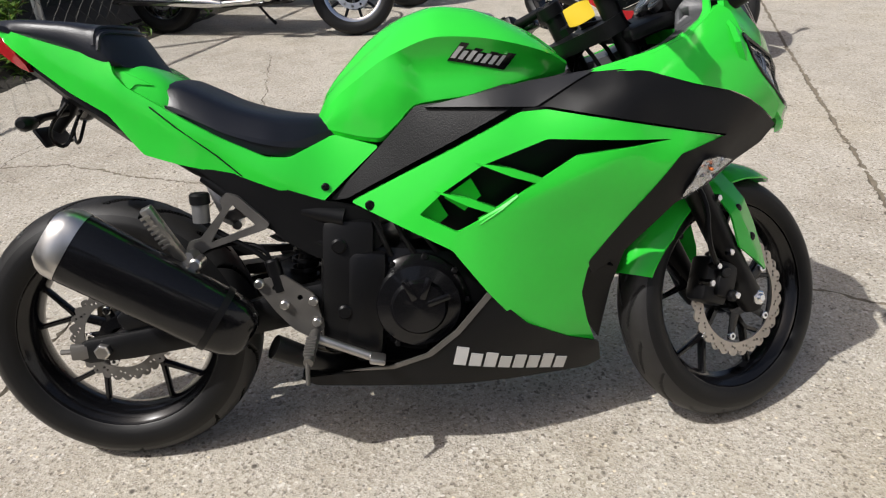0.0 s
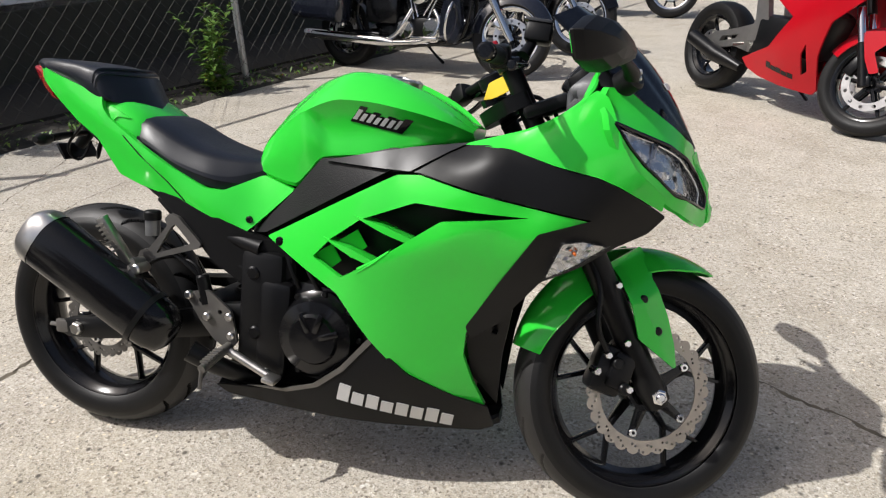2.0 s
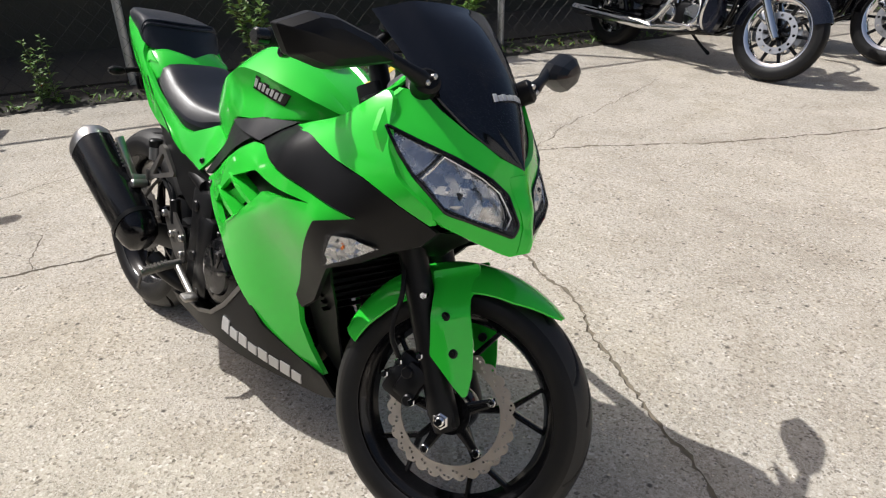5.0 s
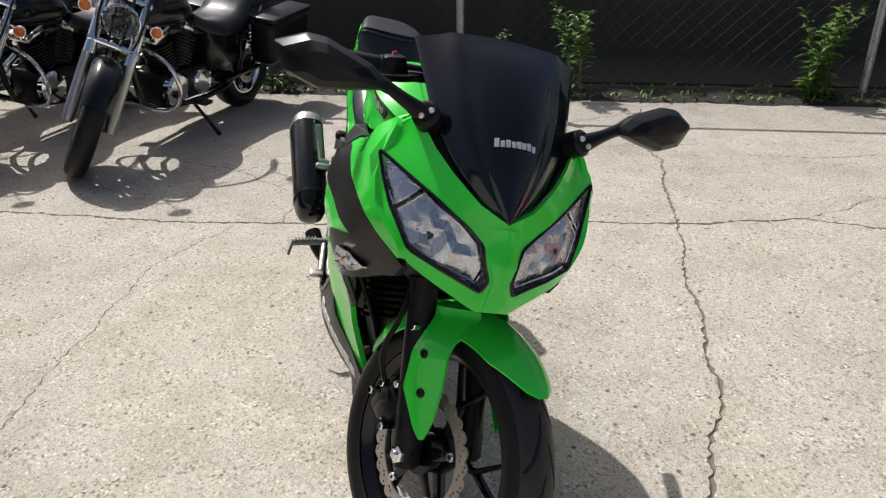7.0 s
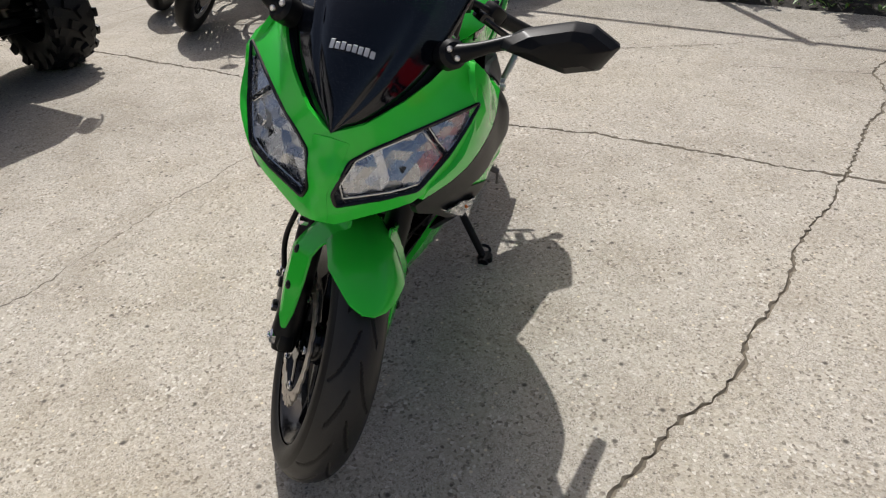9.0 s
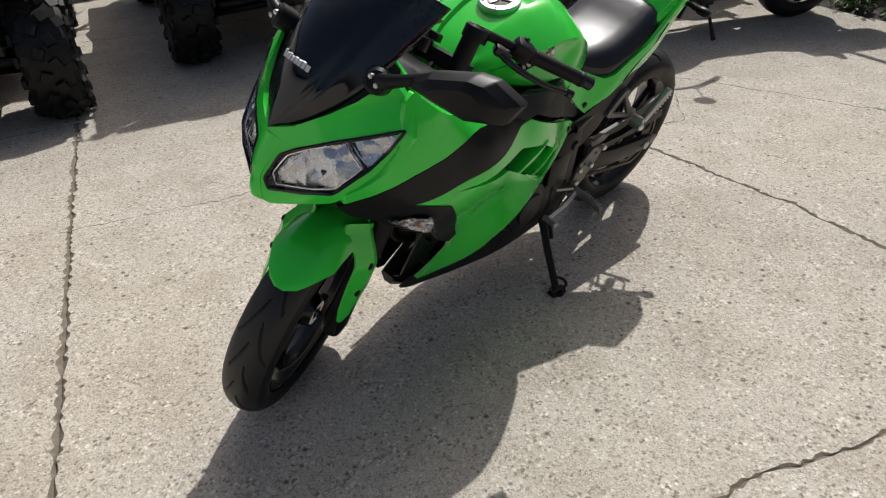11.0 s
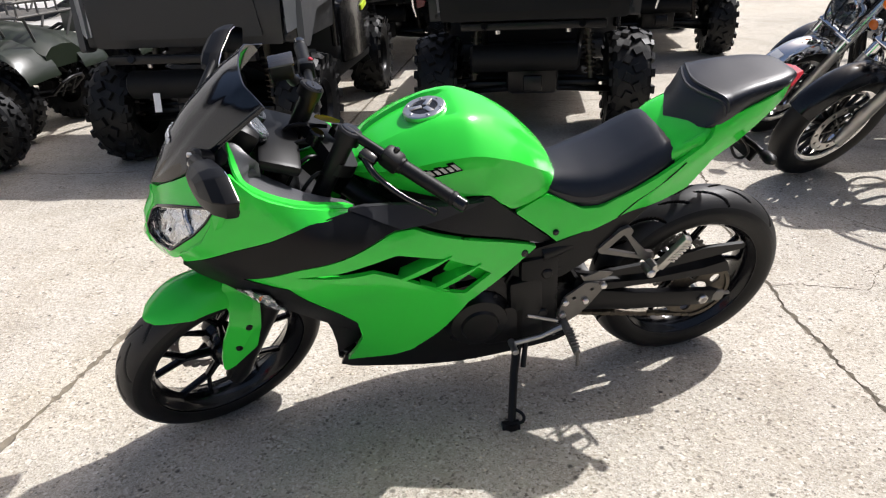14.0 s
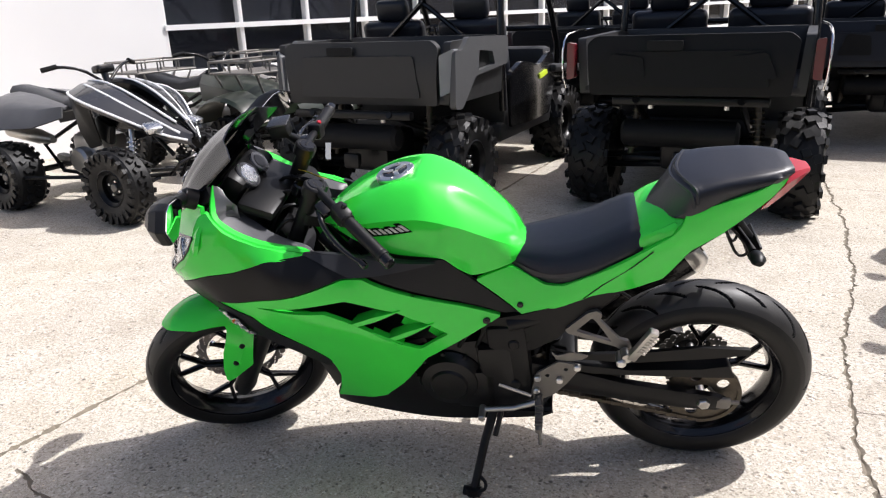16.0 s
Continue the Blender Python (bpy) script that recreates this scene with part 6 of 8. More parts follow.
def build_swingarm():
    for s in (-1, 1):
        bm = B()
        rings = []
        for x, y, z, w, h in ((.50, .105, .385, .040, .075), (.40, .112, .370, .036, .080), (.22, .120, .335, .030, .062), (.06, .122, .314, .028, .058), (-.035, .122, .305, .026, .050), (-.06, .122, .304, .02, .03)):
            rings.append([(x, s * (y + w / 2 * a), z + h / 2 * b) for a, b in ((-1, -.7), (-.7, -1), (.7, -1), (1, -.7), (1, .7), (.7, 1), (-.7, 1), (-1, .7))])
        loft(bm, rings)
        part("swingarm_beam", bm, SATIN, bike, "satin black swingarm beam")
    bm = B()
    box(bm, (.385, 0, .385), (.09, .22, .07), (0, 8, 0), .02)
    part("swingarm_bridge", bm, SATIN, bike)
    bm = B()
    tube(bm, [(.40, 0, .34), (.47, 0, .60)], .024, 14)
    shock = part("shock_absorber", bm, ENGINE, bike)
    for k in range(9):
        bm = B()
        revolve(bm, [(-.004, .036), (.004, .036), (.004, .030), (-.004, .030)], c=(.408 + k * .006, 0, .38 + k * .022), n=20, closed=True, axis="z")
        part("spring_coil", bm, ENGINE, shock)
    # Chain, sprocket and guard on the left.
    bm = B()
    n = 42
    out = []
    for k in range(n * 4):
        a = 2 * math.pi * k / (n * 4)
        r = .098 + (.005 if (k % 4) in (1, 2) else 0)
        out.append((r * math.cos(a), r * math.sin(a)))
    sheet(bm, out, lambda u, v: (u, .092, RZ + v), [circle((0, 0), .035, 20)] + [circle((.066 * math.cos(k * 1.2566), .066 * math.sin(k * 1.2566)), .017, 12) for k in range(5)], .06, (0, .006, 0))
    part("rear_sprocket", bm, CHAIN, bike, "rear sprocket")
    bm = B()
    path = []
    c2, r2 = Vector((.520, .352)), .034
    for i in range(60):
        a = radians(92) + radians(176) * i / 59
        path.append((math.cos(a) * .100, RZ + math.sin(a) * .100))
    for i in range(16):
        a = radians(-92) + radians(184) * i / 15
        path.append((c2.x + math.cos(a) * r2, c2.y + math.sin(a) * r2))
    ring = dense(path, .0155)
    for i, p in enumerate(ring):
        q = ring[(i + 1) % len(ring)]
        m, d = Vector(((p[0] + q[0]) / 2, (p[1] + q[1]) / 2)), Vector((q[0] - p[0], q[1] - p[1]))
        if d.length < .003:
            continue
        box(bm, (m.x, .095, m.y), (.0150, .013 if i % 2 else .017, .0115), (0, -math.degrees(math.atan2(d.y, d.x)), 0))
    part("drive_chain", bm, CHAIN, bike, "oily drive chain")
    bm = B()
    sheet(bm, fillet([(-.05, .44), (.02, .425), (.20, .412), (.36, .425), (.42, .45), (.42, .415), (.30, .395), (.05, .395), (-.07, .40)], .006), lambda x, z: (x, .128, z), [], .03, (0, -.05, 0))
    part("chain_guard", bm, SATIN, bike)
    bm = B()
    sheet(bm, fillet([(.02, .492), (.20, .463), (.36, .452), (.42, .47), (.40, .44), (.20, .43), (.0, .455), (-.10, .472), (-.10, .49)], .006), lambda x, z: (x, .118, z), [], .03, (0, -.012, 0))
    part("swingarm_brace", bm, SATIN, bike)
    bm = B()
    sheet(bm, fillet([(.315, .470), (.36, .482), (.40, .468), (.415, .478), (.40, .452), (.36, .450), (.335, .455)], .004), lambda x, z: (x, .142, z), [], .03, (0, -.004, 0))
    part("heel_guard", bm, PEGGREY, bike)
    # Rear caliper and hub details on the right.
    bm = B()
    box(bm, (.075, -.098, .365), (.085, .050, .060), (0, -25, 0), .012)
    box(bm, (.04, -.115, .325), (.09, .016, .040), (0, -20, 0), .008)
    part("rear_caliper", bm, ENGINE, bike)
    for s in (-1, 1):
        bm = B()
        box(bm, (-.045, s * .128, .306), (.055, .014, .036), (0, 0, 0), .005)
        cyl(bm, (-.07, s * .124, .306), (-.095, s * .124, .306), .006, 8)
        part("chain_adjuster", bm, PEGGREY, bike)


def build_exhaust():
    a, b = Vector((-.005, -.238, .582)), Vector((.345, -.196, .330))
    d = (b - a).normalized()
    side_v = Vector((0, -1, .10)).normalized()
    side_v = (side_v - d * side_v.dot(d)).normalized()
    up = side_v.cross(d)

    def ring(t, w, h, k=2.6):
        c = a + d * t
        return [c + side_v * w * math.copysign(abs(math.cos(q)) ** (2 / k), math.cos(q)) + up * h * math.copysign(abs(math.sin(q)) ** (2 / k), math.sin(q)) for q in [2 * math.pi * j / 28 for j in range(28)]]
    bm = B()
    loft(bm, [ring(.034, .054, .068), ring(.048, .056, .070), ring(.33, .054, .066), ring(.372, .050, .061), ring(.400, .040, .050), ring(.412, .024, .030)])
    ex = part("silencer", bm, BLACK, bike, "black exhaust silencer with a brushed steel end cap", sharp=45)
    bm = B()
    loft(bm, [ring(-.006, .030, .036), ring(-.010, .040, .050), ring(.002, .050, .062), ring(.018, .0555, .0695), ring(.040, .0565, .0705)], True, False)
    part("end_cap", bm, STEEL, ex, "brushed steel end cap", sharp=45)
    bm = B()
    tube(bm, [a + d * -.012, a + d * .06], .024, 18)
    part("outlet", bm, CHAIN, ex)
    bm = B()
    loft(bm, [ring(.326, .0560, .0685), ring(.340, .0555, .0675)], True, False)
    part("band", bm, SATIN, ex)
    bm = B()
    tube(bm, [b + d * .03, b + d * .06 + Vector((.03, .02, -.02)), (.47, -.12, .235), (.55, -.06, .215)], [.026, .024, .021, .019], 14, smooth=2)
    part("link_pipe", bm, ENGINE, ex)
    bm = B()
    tube(bm, [(.236, -.155, .500), (.20, -.185, .475), (.185, -.205, .455)], .011, 10)
    part("hanger", bm, SATIN, ex)


def build_stand():
    f = Vector((.631, .300, .078))
    p = Vector((.575, .135, .262))
    bm = B()
    tube(bm, [p, p.lerp(f, .4) + Vector((.004, .0, .0)), f], [.014, .0125, .012], 12)
    st = part("side_stand", bm, SATIN, bike, "black side stand")
    bm = B()
    tube(bm, [f + Vector((-.022, .004, .003)), f + Vector((.028, -.002, .001))], [.018, .016], 10)
    cyl(bm, f + Vector((0, -.004, .012)), f + Vector((.0, .006, -.012)), .024, 14, .004)
    part("stand_foot", bm, SATIN, st)
    bm = B()
    tube(bm, [p.lerp(f, .80), p.lerp(f, .86) + Vector((-.03, .012, .004)), f + Vector((-.034, .010, .022)), f + Vector((-.012, .004, .012))], .005, 8, smooth=2)
    part("stand_tang", bm, SATIN, st)
    bm = B()
    tube(bm, [p + Vector((-.03, -.01, .03)), p.lerp(f, .35) + Vector((-.022, 0, 0))], .008, 8)
    box(bm, p + Vector((0, -.02, .01)), (.06, .05, .05), (0, 0, 0), .012)
    part("stand_spring", bm, ENGINE, st)


build_wheels()
build_front_end()
build_tank()
build_seats()
build_tail()
build_fairing()
build_nose()
build_screen()
build_mirrors()
build_engine()
build_swingarm()
build_exhaust()
build_stand()


# ---- the other vehicles on the lot ----
def facing(x, y, hx, hy, roll=0.0):
    """A pose on the ground with local x along (hx, hy)."""
    return pose(x, y, 0, 0, 0, math.degrees(math.atan2(hy, hx))) @ pose(0, 0, 0, roll, 0, 0)


def knobby(bm, R, W, base, lugs, rows, depth=0.013, chevron=0.5):
    """An off-road tyre: round-shouldered carcass with raised blocks."""
    h = R - base
    prof = [(-.40, base), (-.47, base + .25 * h), (-.50, base + .55 * h), (-.46, R - .16 * h), (-.36, R - .05 * h), (0, R - .01), (.36, R - .05 * h), (.46, R - .16 * h), (.50, base + .55 * h), (.47, base + .25 * h), (.40, base)]
    revolve(bm, [(y * W, r) for y, r in prof], n=44)
    bm.verts.ensure_lookup_table()
    carcass = list(bm.verts)
    places = np.array([v.co[:] for v in carcass])

    def rooted(block):
        """Tie a block's foot to the carcass beneath it."""
        foot = sorted(block, key=lambda v: math.hypot(v.co.x, v.co.z))[:2]
        near = carcass[int(((places - np.array(foot[0].co[:])) ** 2).sum(1).argmin())]
        bm.faces.new((foot[0], foot[1], near))
    for k in range(lugs):
        for j in range(rows):
            y = -1 + 2 * (j + .5) / rows
            a = 2 * math.pi * (k + (.5 if j % 2 else 0) + chevron * abs(y)) / lugs
            r = R - .018 * (abs(y) > .6) * 1.2
            tilt = 16 * y * (1 if abs(y) > .5 else .4)
            m = Matrix.Rotation(-a, 4, "Y") @ Matrix.Translation((r, y * W * .47, 0)) @ pose(0, 0, 0, 0, 0, tilt) @ pose(0, 0, 0, (25 if y > 0 else -25), 0, 0)
            b = bmesh.ops.create_cube(bm, size=1)["verts"]
            for v in b:
                v.co = Vector((v.co.x * depth * 2, v.co.y * W / rows * .80 * (.86 if v.co.x > 0 else 1), v.co.z * 2 * math.pi * R / lugs * .52 * (.82 if v.co.x > 0 else 1)))
            bmesh.ops.transform(bm, matrix=m, verts=b)
            rooted(b)
            if abs(y) > .6:   # shoulder blocks run down the sidewall
                b = bmesh.ops.create_cube(bm, size=1)["verts"]
                for v in b:
                    v.co = Vector((v.co.x * .055, v.co.y * .020, v.co.z * 2 * math.pi * R / lugs * .42))
                bmesh.ops.transform(bm, matrix=Matrix.Rotation(-a, 4, "Y") @ Matrix.Translation((R - .045, math.copysign(W * .495, y), 0)) @ pose(0, 0, 0, 0, 0, 12 * (1 if y > 0 else -1)), verts=b)
                rooted(b)
    return bm


def offroad_wheel(parent, at, R, W, rim_r, material=None, lugs=20, rows=4):
    w = new("wheel")
    w.parent, w.matrix_basis = parent, at
    part("tyre", knobby(B(), R, W, rim_r, lugs, rows, .013 if R > .3 else .009), RUBBER, w, "knobbly off-road tyre", sharp=30)
    bm = B()
    revolve(bm, [(-.38 * W, rim_r + .006), (-.40 * W, rim_r - .004), (-.33 * W, rim_r - .018), (-.1 * W, rim_r - .03), (.1 * W, rim_r - .03), (.30 * W, rim_r - .03), (.36 * W, rim_r - .010), (.42 * W, rim_r - .004), (.40 * W, rim_r + .006)], n=36)
    revolve(bm, [(.14 * W, 0), (.16 * W, .045), (.10 * W, .06), (.12 * W, rim_r - .02), (.08 * W, rim_r - .02), (.04 * W, .05), (0, 0)], n=36)
    rim = part("rim", bm, material or ENGINE, w)
    for k in range(4):
        a = k * math.pi / 2 + .4
        for s in (1, -1):
            bm = B()
            cyl(bm, (.052 * math.cos(a), s * .11 * W, .052 * math.sin(a)), (.052 * math.cos(a), s * .24 * W, .052 * math.sin(a)), .010, 6, .003)
            part("lug_nut", bm, STEEL, rim)
    bm = B()
    cyl(bm, (0, -.22 * W, 0), (0, .26 * W, 0), .030, 16, .006)
    part("hub", bm, PEGGREY, w)
    return w


def road_wheel(parent, name, at, R, W, rim_r, rim_mat, spokes, disc=0.13, edge=None):
    w = new(name)
    w.parent, w.matrix_basis = parent, at
    bm = B()
    h = R - rim_r
    revolve(bm, [(-.36 * W, rim_r), (-.47 * W, rim_r + .25 * h), (-.50 * W, rim_r + .5 * h), (-.44 * W, R - .2 * h), (-.30 * W, R - .07 * h), (-.12 * W, R - .01 * h), (.12 * W, R - .01 * h), (.30 * W, R - .07 * h), (.44 * W, R - .2 * h), (.50 * W, rim_r + .5 * h), (.47 * W, rim_r + .25 * h), (.36 * W, rim_r)], n=56)
    part("tyre", bm, RUBBER, w, "black road tyre")
    bm = B()
    revolve(bm, [(-.38 * W, rim_r + .006), (-.38 * W, rim_r - .004), (-.28 * W, rim_r - .022), (0, rim_r - .028), (.28 * W, rim_r - .022), (.38 * W, rim_r - .004), (.38 * W, rim_r + .006), (0, rim_r - .014)], n=56, closed=True)
    part("rim_edge", bm, edge or rim_mat, w, "bright rim edge" if edge else "")
    bm = B()
    revolve(bm, [(-.40 * W, .012), (-.40 * W, .045), (0, .052), (.40 * W, .045), (.40 * W, .012)], n=24, closed=True)
    for k in range(spokes):
        a = 2 * math.pi * k / spokes
        spoke(bm, a, .04, rim_r - .012, .030, .020, .030, .022)
    part("spokes", bm, rim_mat, w)
    if disc:
        for s in (-1, 1):
            bm = B()
            sheet(bm, circle((0, 0), disc, 40), lambda u, v: (u, s * .42 * W, v), [circle((0, 0), disc - .045, 32)] + [circle(((disc - .022) * math.cos(k * .524), (disc - .022) * math.sin(k * .524)), .011, 8) for k in range(12)], .06, (0, s * .005, 0))
            part("brake_disc", bm, STEEL, w, "drilled steel brake disc")
            for k in range(6):
                bm = B()
                spoke(bm, k * 1.047, .03, disc - .03, .022, .016, .006, .005)
                part("carrier_arm", moved(bm, Matrix.Translation((0, s * .43 * W, 0))), BLACK, w)
    return w


def cruiser(at, label, paint, fender_mat, bags=False, backrest=False, mag=False, lower=False, steer=-16.0, sticker=False, group="parked cruisers"):
    """A heavy cruiser: x forward from the rear axle, y left."""
    c = thing("cruiser_motorcycle", label, "motorcycle", at, group)
    RF, RR, wb = .335, .32, 1.66
    rake = radians(32)
    ax = Vector((-math.sin(rake), 0, math.cos(rake)))
    foot = Vector((wb + .13, 0, 0))
    turn = Matrix.Translation(foot) @ Matrix.Rotation(radians(steer), 4, ax) @ Matrix.Translation(-foot)
    road_wheel(c, "rear_wheel", Matrix.Translation((0, 0, RR)), RR, .17, .205, ENGINE, 9, .13, CHROME)
    road_wheel(c, "front_wheel", turn @ Matrix.Translation((wb, 0, RF)), RF, .115, .235 if mag else .225, ENGINE, 10 if mag else 14, .145, CHROME)
    for s in (-1, 1):
        o = Vector((wb, s * .105, RF))
        bm = B()
        tube(bm, [o - ax * .05, o + ax * .02, o + ax * .33, o + ax * .34], [.026, .033, .031, .034], 16)
        part("fork_slider", moved(bm, turn), ALLOY if not lower else CHROME, c, "bright alloy fork leg")
        bm = B()
        tube(bm, [o + ax * .34, o + ax * .58], .030, 16)
        tube(bm, [o + ax * .58, o + ax * .74], .022, 16)
        part("fork_cover", moved(bm, turn), CHROME if not lower else NAVY, c)
        bm = B()
        q = o + ax * .60 + Vector((.04, s * .06, 0))
        tube(bm, [o + ax * .60, q], .008, 8)
        rings = [[q + Vector((t, r * math.cos(a) + s * .02, r * math.sin(a))) for a in [2 * math.pi * k / 14 for k in range(14)]] for t, r in ((-.05, .012), (-.03, .030), (.015, .036), (.025, .034))]
        loft(bm, rings)
        ind = part("indicator", moved(bm, turn), CHROME, c)
        bm = B()
        loft(bm, [[q + Vector((t, r * math.cos(a) + s * .02, r * math.sin(a))) for a in [2 * math.pi * k / 14 for k in range(14)]] for t, r in ((.02, .033), (.034, .025), (.040, .010))])
        part("indicator_lens", moved(bm, turn), ORANGE, ind, "amber lens")
        # Caliper.
        bm = B()
        box(bm, (wb - .10, s * .075, RF + .09), (.10, .04, .07), (0, 35, 0), .012)
        part("brake_caliper", moved(bm, turn), CHROME if mag else ENGINE, c)
    bm = B()
    o = Vector((wb, 0, RF))
    for d in (.42, .70):
        box(bm, o + ax * d, (.06, .27, .035), (0, -32, 0), .012)
    part("fork_yoke", moved(bm, turn), CHROME, c)
    # Headlight: bowl, rim, reflector and lens.
    hp = o + ax * .60 + Vector((.10, 0, 0))
    bm = B()
    loft(bm, [[hp + Vector((t, r * math.cos(a), r * math.sin(a))) for a in [2 * math.pi * k / 26 for k in range(26)]] for t, r in ((-.13, .02), (-.11, .055), (-.06, .085), (0, .098), (.012, .100), (.018, .094))], True, False)
    hl = part("headlight", moved(bm, turn), CHROME, c, "round chrome headlight")
    bm = B()
    loft(bm, [[hp + Vector((t, r * math.cos(a), r * math.sin(a))) for a in [2 * math.pi * k / 26 for k in range(26)]] for t, r in ((.010, .092), (-.025, .086), (-.055, .070), (-.078, .045), (-.088, .014))], True, False)
    for k in range(26):
        a = 2 * math.pi * (k + .5) / 26
        tube(bm, [hp + Vector((.004, .088 * math.cos(a), .088 * math.sin(a))), hp + Vector((-.055, .068 * math.cos(a), .068 * math.sin(a)))], [.007, .003], 6)
    part("reflector", moved(bm, turn), REFLECTOR, hl, "fluted bright reflector")
    bm = B()
    tube(bm, [hp + Vector((-.085, 0, 0)), hp + Vector((-.04, 0, 0)), hp + Vector((-.005, 0, 0)), hp + Vector((.0, 0, 0))], [.010, .022, .024, .018], 14)
    part("bulb_shield", moved(bm, turn), ENGINE, hl)
    bm = B()
    loft(bm, [[hp + Vector((t, r * math.cos(a), r * math.sin(a))) for a in [2 * math.pi * k / 26 for k in range(26)]] for t, r in ((.014, .094), (.022, .07), (.027, .02))])
    part("lens", moved(bm, turn), CLEAR, hl).visible_shadow = False
    # Front fender.
    bm = B()
    rings = []
    a0, a1 = (radians(20), radians(178)) if lower else (radians(35), radians(165))
    for i in range(25):
        a = a0 + (a1 - a0) * i / 24
        r = RF + .022
        ring = [((r - (.10 if lower else .05) * abs(j / 5) ** 3) * math.cos(a) + wb, .078 * j / 5, (r - (.10 if lower else .05) * abs(j / 5) ** 3) * math.sin(a) + RF) for j in range(-5, 6)]
        ring += [((r - .006 - (.10 if lower else .05) * abs(j / 5) ** 3) * math.cos(a) + wb, .075 * j / 5, (r - .006 - (.10 if lower else .05) * abs(j / 5) ** 3) * math.sin(a) + RF) for j in range(5, -6, -1)]
        rings.append(ring)
    loft(bm, rings)
    fd = part("front_fender", moved(bm, turn), fender_mat, c, "deep front fender")
    if sticker:
        bm = B()
        sheet(bm, [(-.03, 0), (.03, 0), (.03, .05), (-.03, .05)], lambda u, v: (wb + (RF + .026) * math.cos(1.0 + v * 3), u, RF + (RF + .026) * math.sin(1.0 + v * 3)), [], .02, (.001, 0, .001))
        part("sticker", moved(bm, turn), TAGWHITE, fd, "white paper sticker")
    # Bars, mirrors, risers.
    hb = o + ax * .74
    for s in (-1, 1):
        bm = B()
        tube(bm, [hb + Vector((0, 0, 0)), hb + Vector((-.02, s * .05, .10)), hb + Vector((-.06, s * .25, .19)), hb + Vector((-.18, s * .37, .18)), hb + Vector((-.32, s * .42, .14))], .0125, 10, smooth=2)
        part("handlebar", moved(bm, turn), CHROME, c)
        bm = B()
        tube(bm, [hb + Vector((-.20, s * .378, .175)), hb + Vector((-.33, s * .423, .137))], .018, 12)
        part("grip", moved(bm, turn), RUBBER, c)
        bm = B()
        q = hb + Vector((-.10, s * .38, .34))
        tube(bm, [hb + Vector((-.15, s * .35, .18)), q], .005, 8)
        loft(bm, [[q + Vector((t, .060 * r * math.cos(a), .045 * r * math.sin(a))) for a in [2 * math.pi * k / 18 for k in range(18)]] for t, r in ((0, .95), (.012, 1), (.03, .7), (.036, .3))])
        part("mirror", moved(bm, turn), CHROME if not lower else BLACK, c)
        bm = B()
        tube(bm, [hb + Vector((-.14, s * .34, .20)), hb + Vector((-.12, s * .38, .18)), hb + Vector((-.26, s * .46, .13))], .007, 8)
        part("lever", moved(bm, turn), CHROME, c)
    # Tank, seat, rear fender.
    bm = B()
    zt = curve([(.70, .80), (.80, .90), (.95, .955), (1.10, .955), (1.22, .90), (1.27, .84)])
    wd = curve([(.70, .07), (.80, .13), (.95, .165), (1.10, .165), (1.22, .11), (1.27, .06)])
    rings = []
    for i in range(21):
        x = .70 + .57 * i / 20
        t, w = zt(x), wd(x)
        rings.append([(x, w * u, .74 + (t - .74) * v) for u, v in ((.55, 0), (.95, .25), (1, .5), (.85, .78), (.5, .96), (0, 1), (-.5, .96), (-.85, .78), (-1, .5), (-.95, .25), (-.55, 0))])
    loft(bm, rings)
    part("fuel_tank", bm, paint, c, "glossy teardrop fuel tank", sharp=60)
    bm = B()
    cyl(bm, (.98, .05, .95), (.98, .05, .97), .035, 18, .006)
    box(bm, (1.06, 0, .955), (.26, .05, .02), (0, 6, 0), .008)
    part("tank_console", bm, CHROME, c)
    bm = B()
    rings = []
    st = curve([(-.18, .86), (-.05, .855), (.14, .84), (.22, .76), (.42, .715), (.60, .74), (.72, .80)])
    for i in range(21):
        x = -.18 + .90 * i / 20
        t = st(x)
        w = .15 if x < .15 else (.18 if x < .5 else .18 - .35 * (x - .5))
        rings.append([(x, w * u, t - v) for u, v in ((1, .09), (1, .05), (.85, .015), (.5, 0), (0, -.004), (-.5, 0), (-.85, .015), (-1, .05), (-1, .09))])
    loft(bm, rings)
    part("seat", bm, VINYL, c, "black vinyl seat", sharp=60)
    bm = B()
    rings = []
    for i in range(19):
        a = radians(25 + 150 * i / 18)
        r = RR + .05
        rings.append([((r - .07 * abs(j / 5) ** 3) * -math.cos(a), .115 * j / 5, (r - .07 * abs(j / 5) ** 3) * math.sin(a) + RR) for j in range(-5, 6)] + [((r - .008 - .07 * abs(j / 5) ** 3) * -math.cos(a), .11 * j / 5, (r - .008 - .07 * abs(j / 5) ** 3) * math.sin(a) + RR) for j in range(5, -6, -1)])
    loft(bm, rings)
    part("rear_fender", bm, paint, c)
    bm = B()
    box(bm, (-.36, 0, .60), (.05, .14, .07), (0, -25, 0), .015)
    part("tail_light", bm, REDLENS, c)
    if backrest:
        for s in (-1, 1):
            bm = B()
            tube(bm, [(-.05, s * .13, .70), (-.12, s * .13, .88), (-.20, s * .11, 1.16), (-.21, 0, 1.20)], .010, 10, smooth=1)
            part("backrest_post", bm, CHROME, c)
        bm = B()
        box(bm, (-.185, 0, 1.10), (.045, .22, .17), (0, -14, 0), .02)
        part("backrest_pad", bm, VINYL, c)
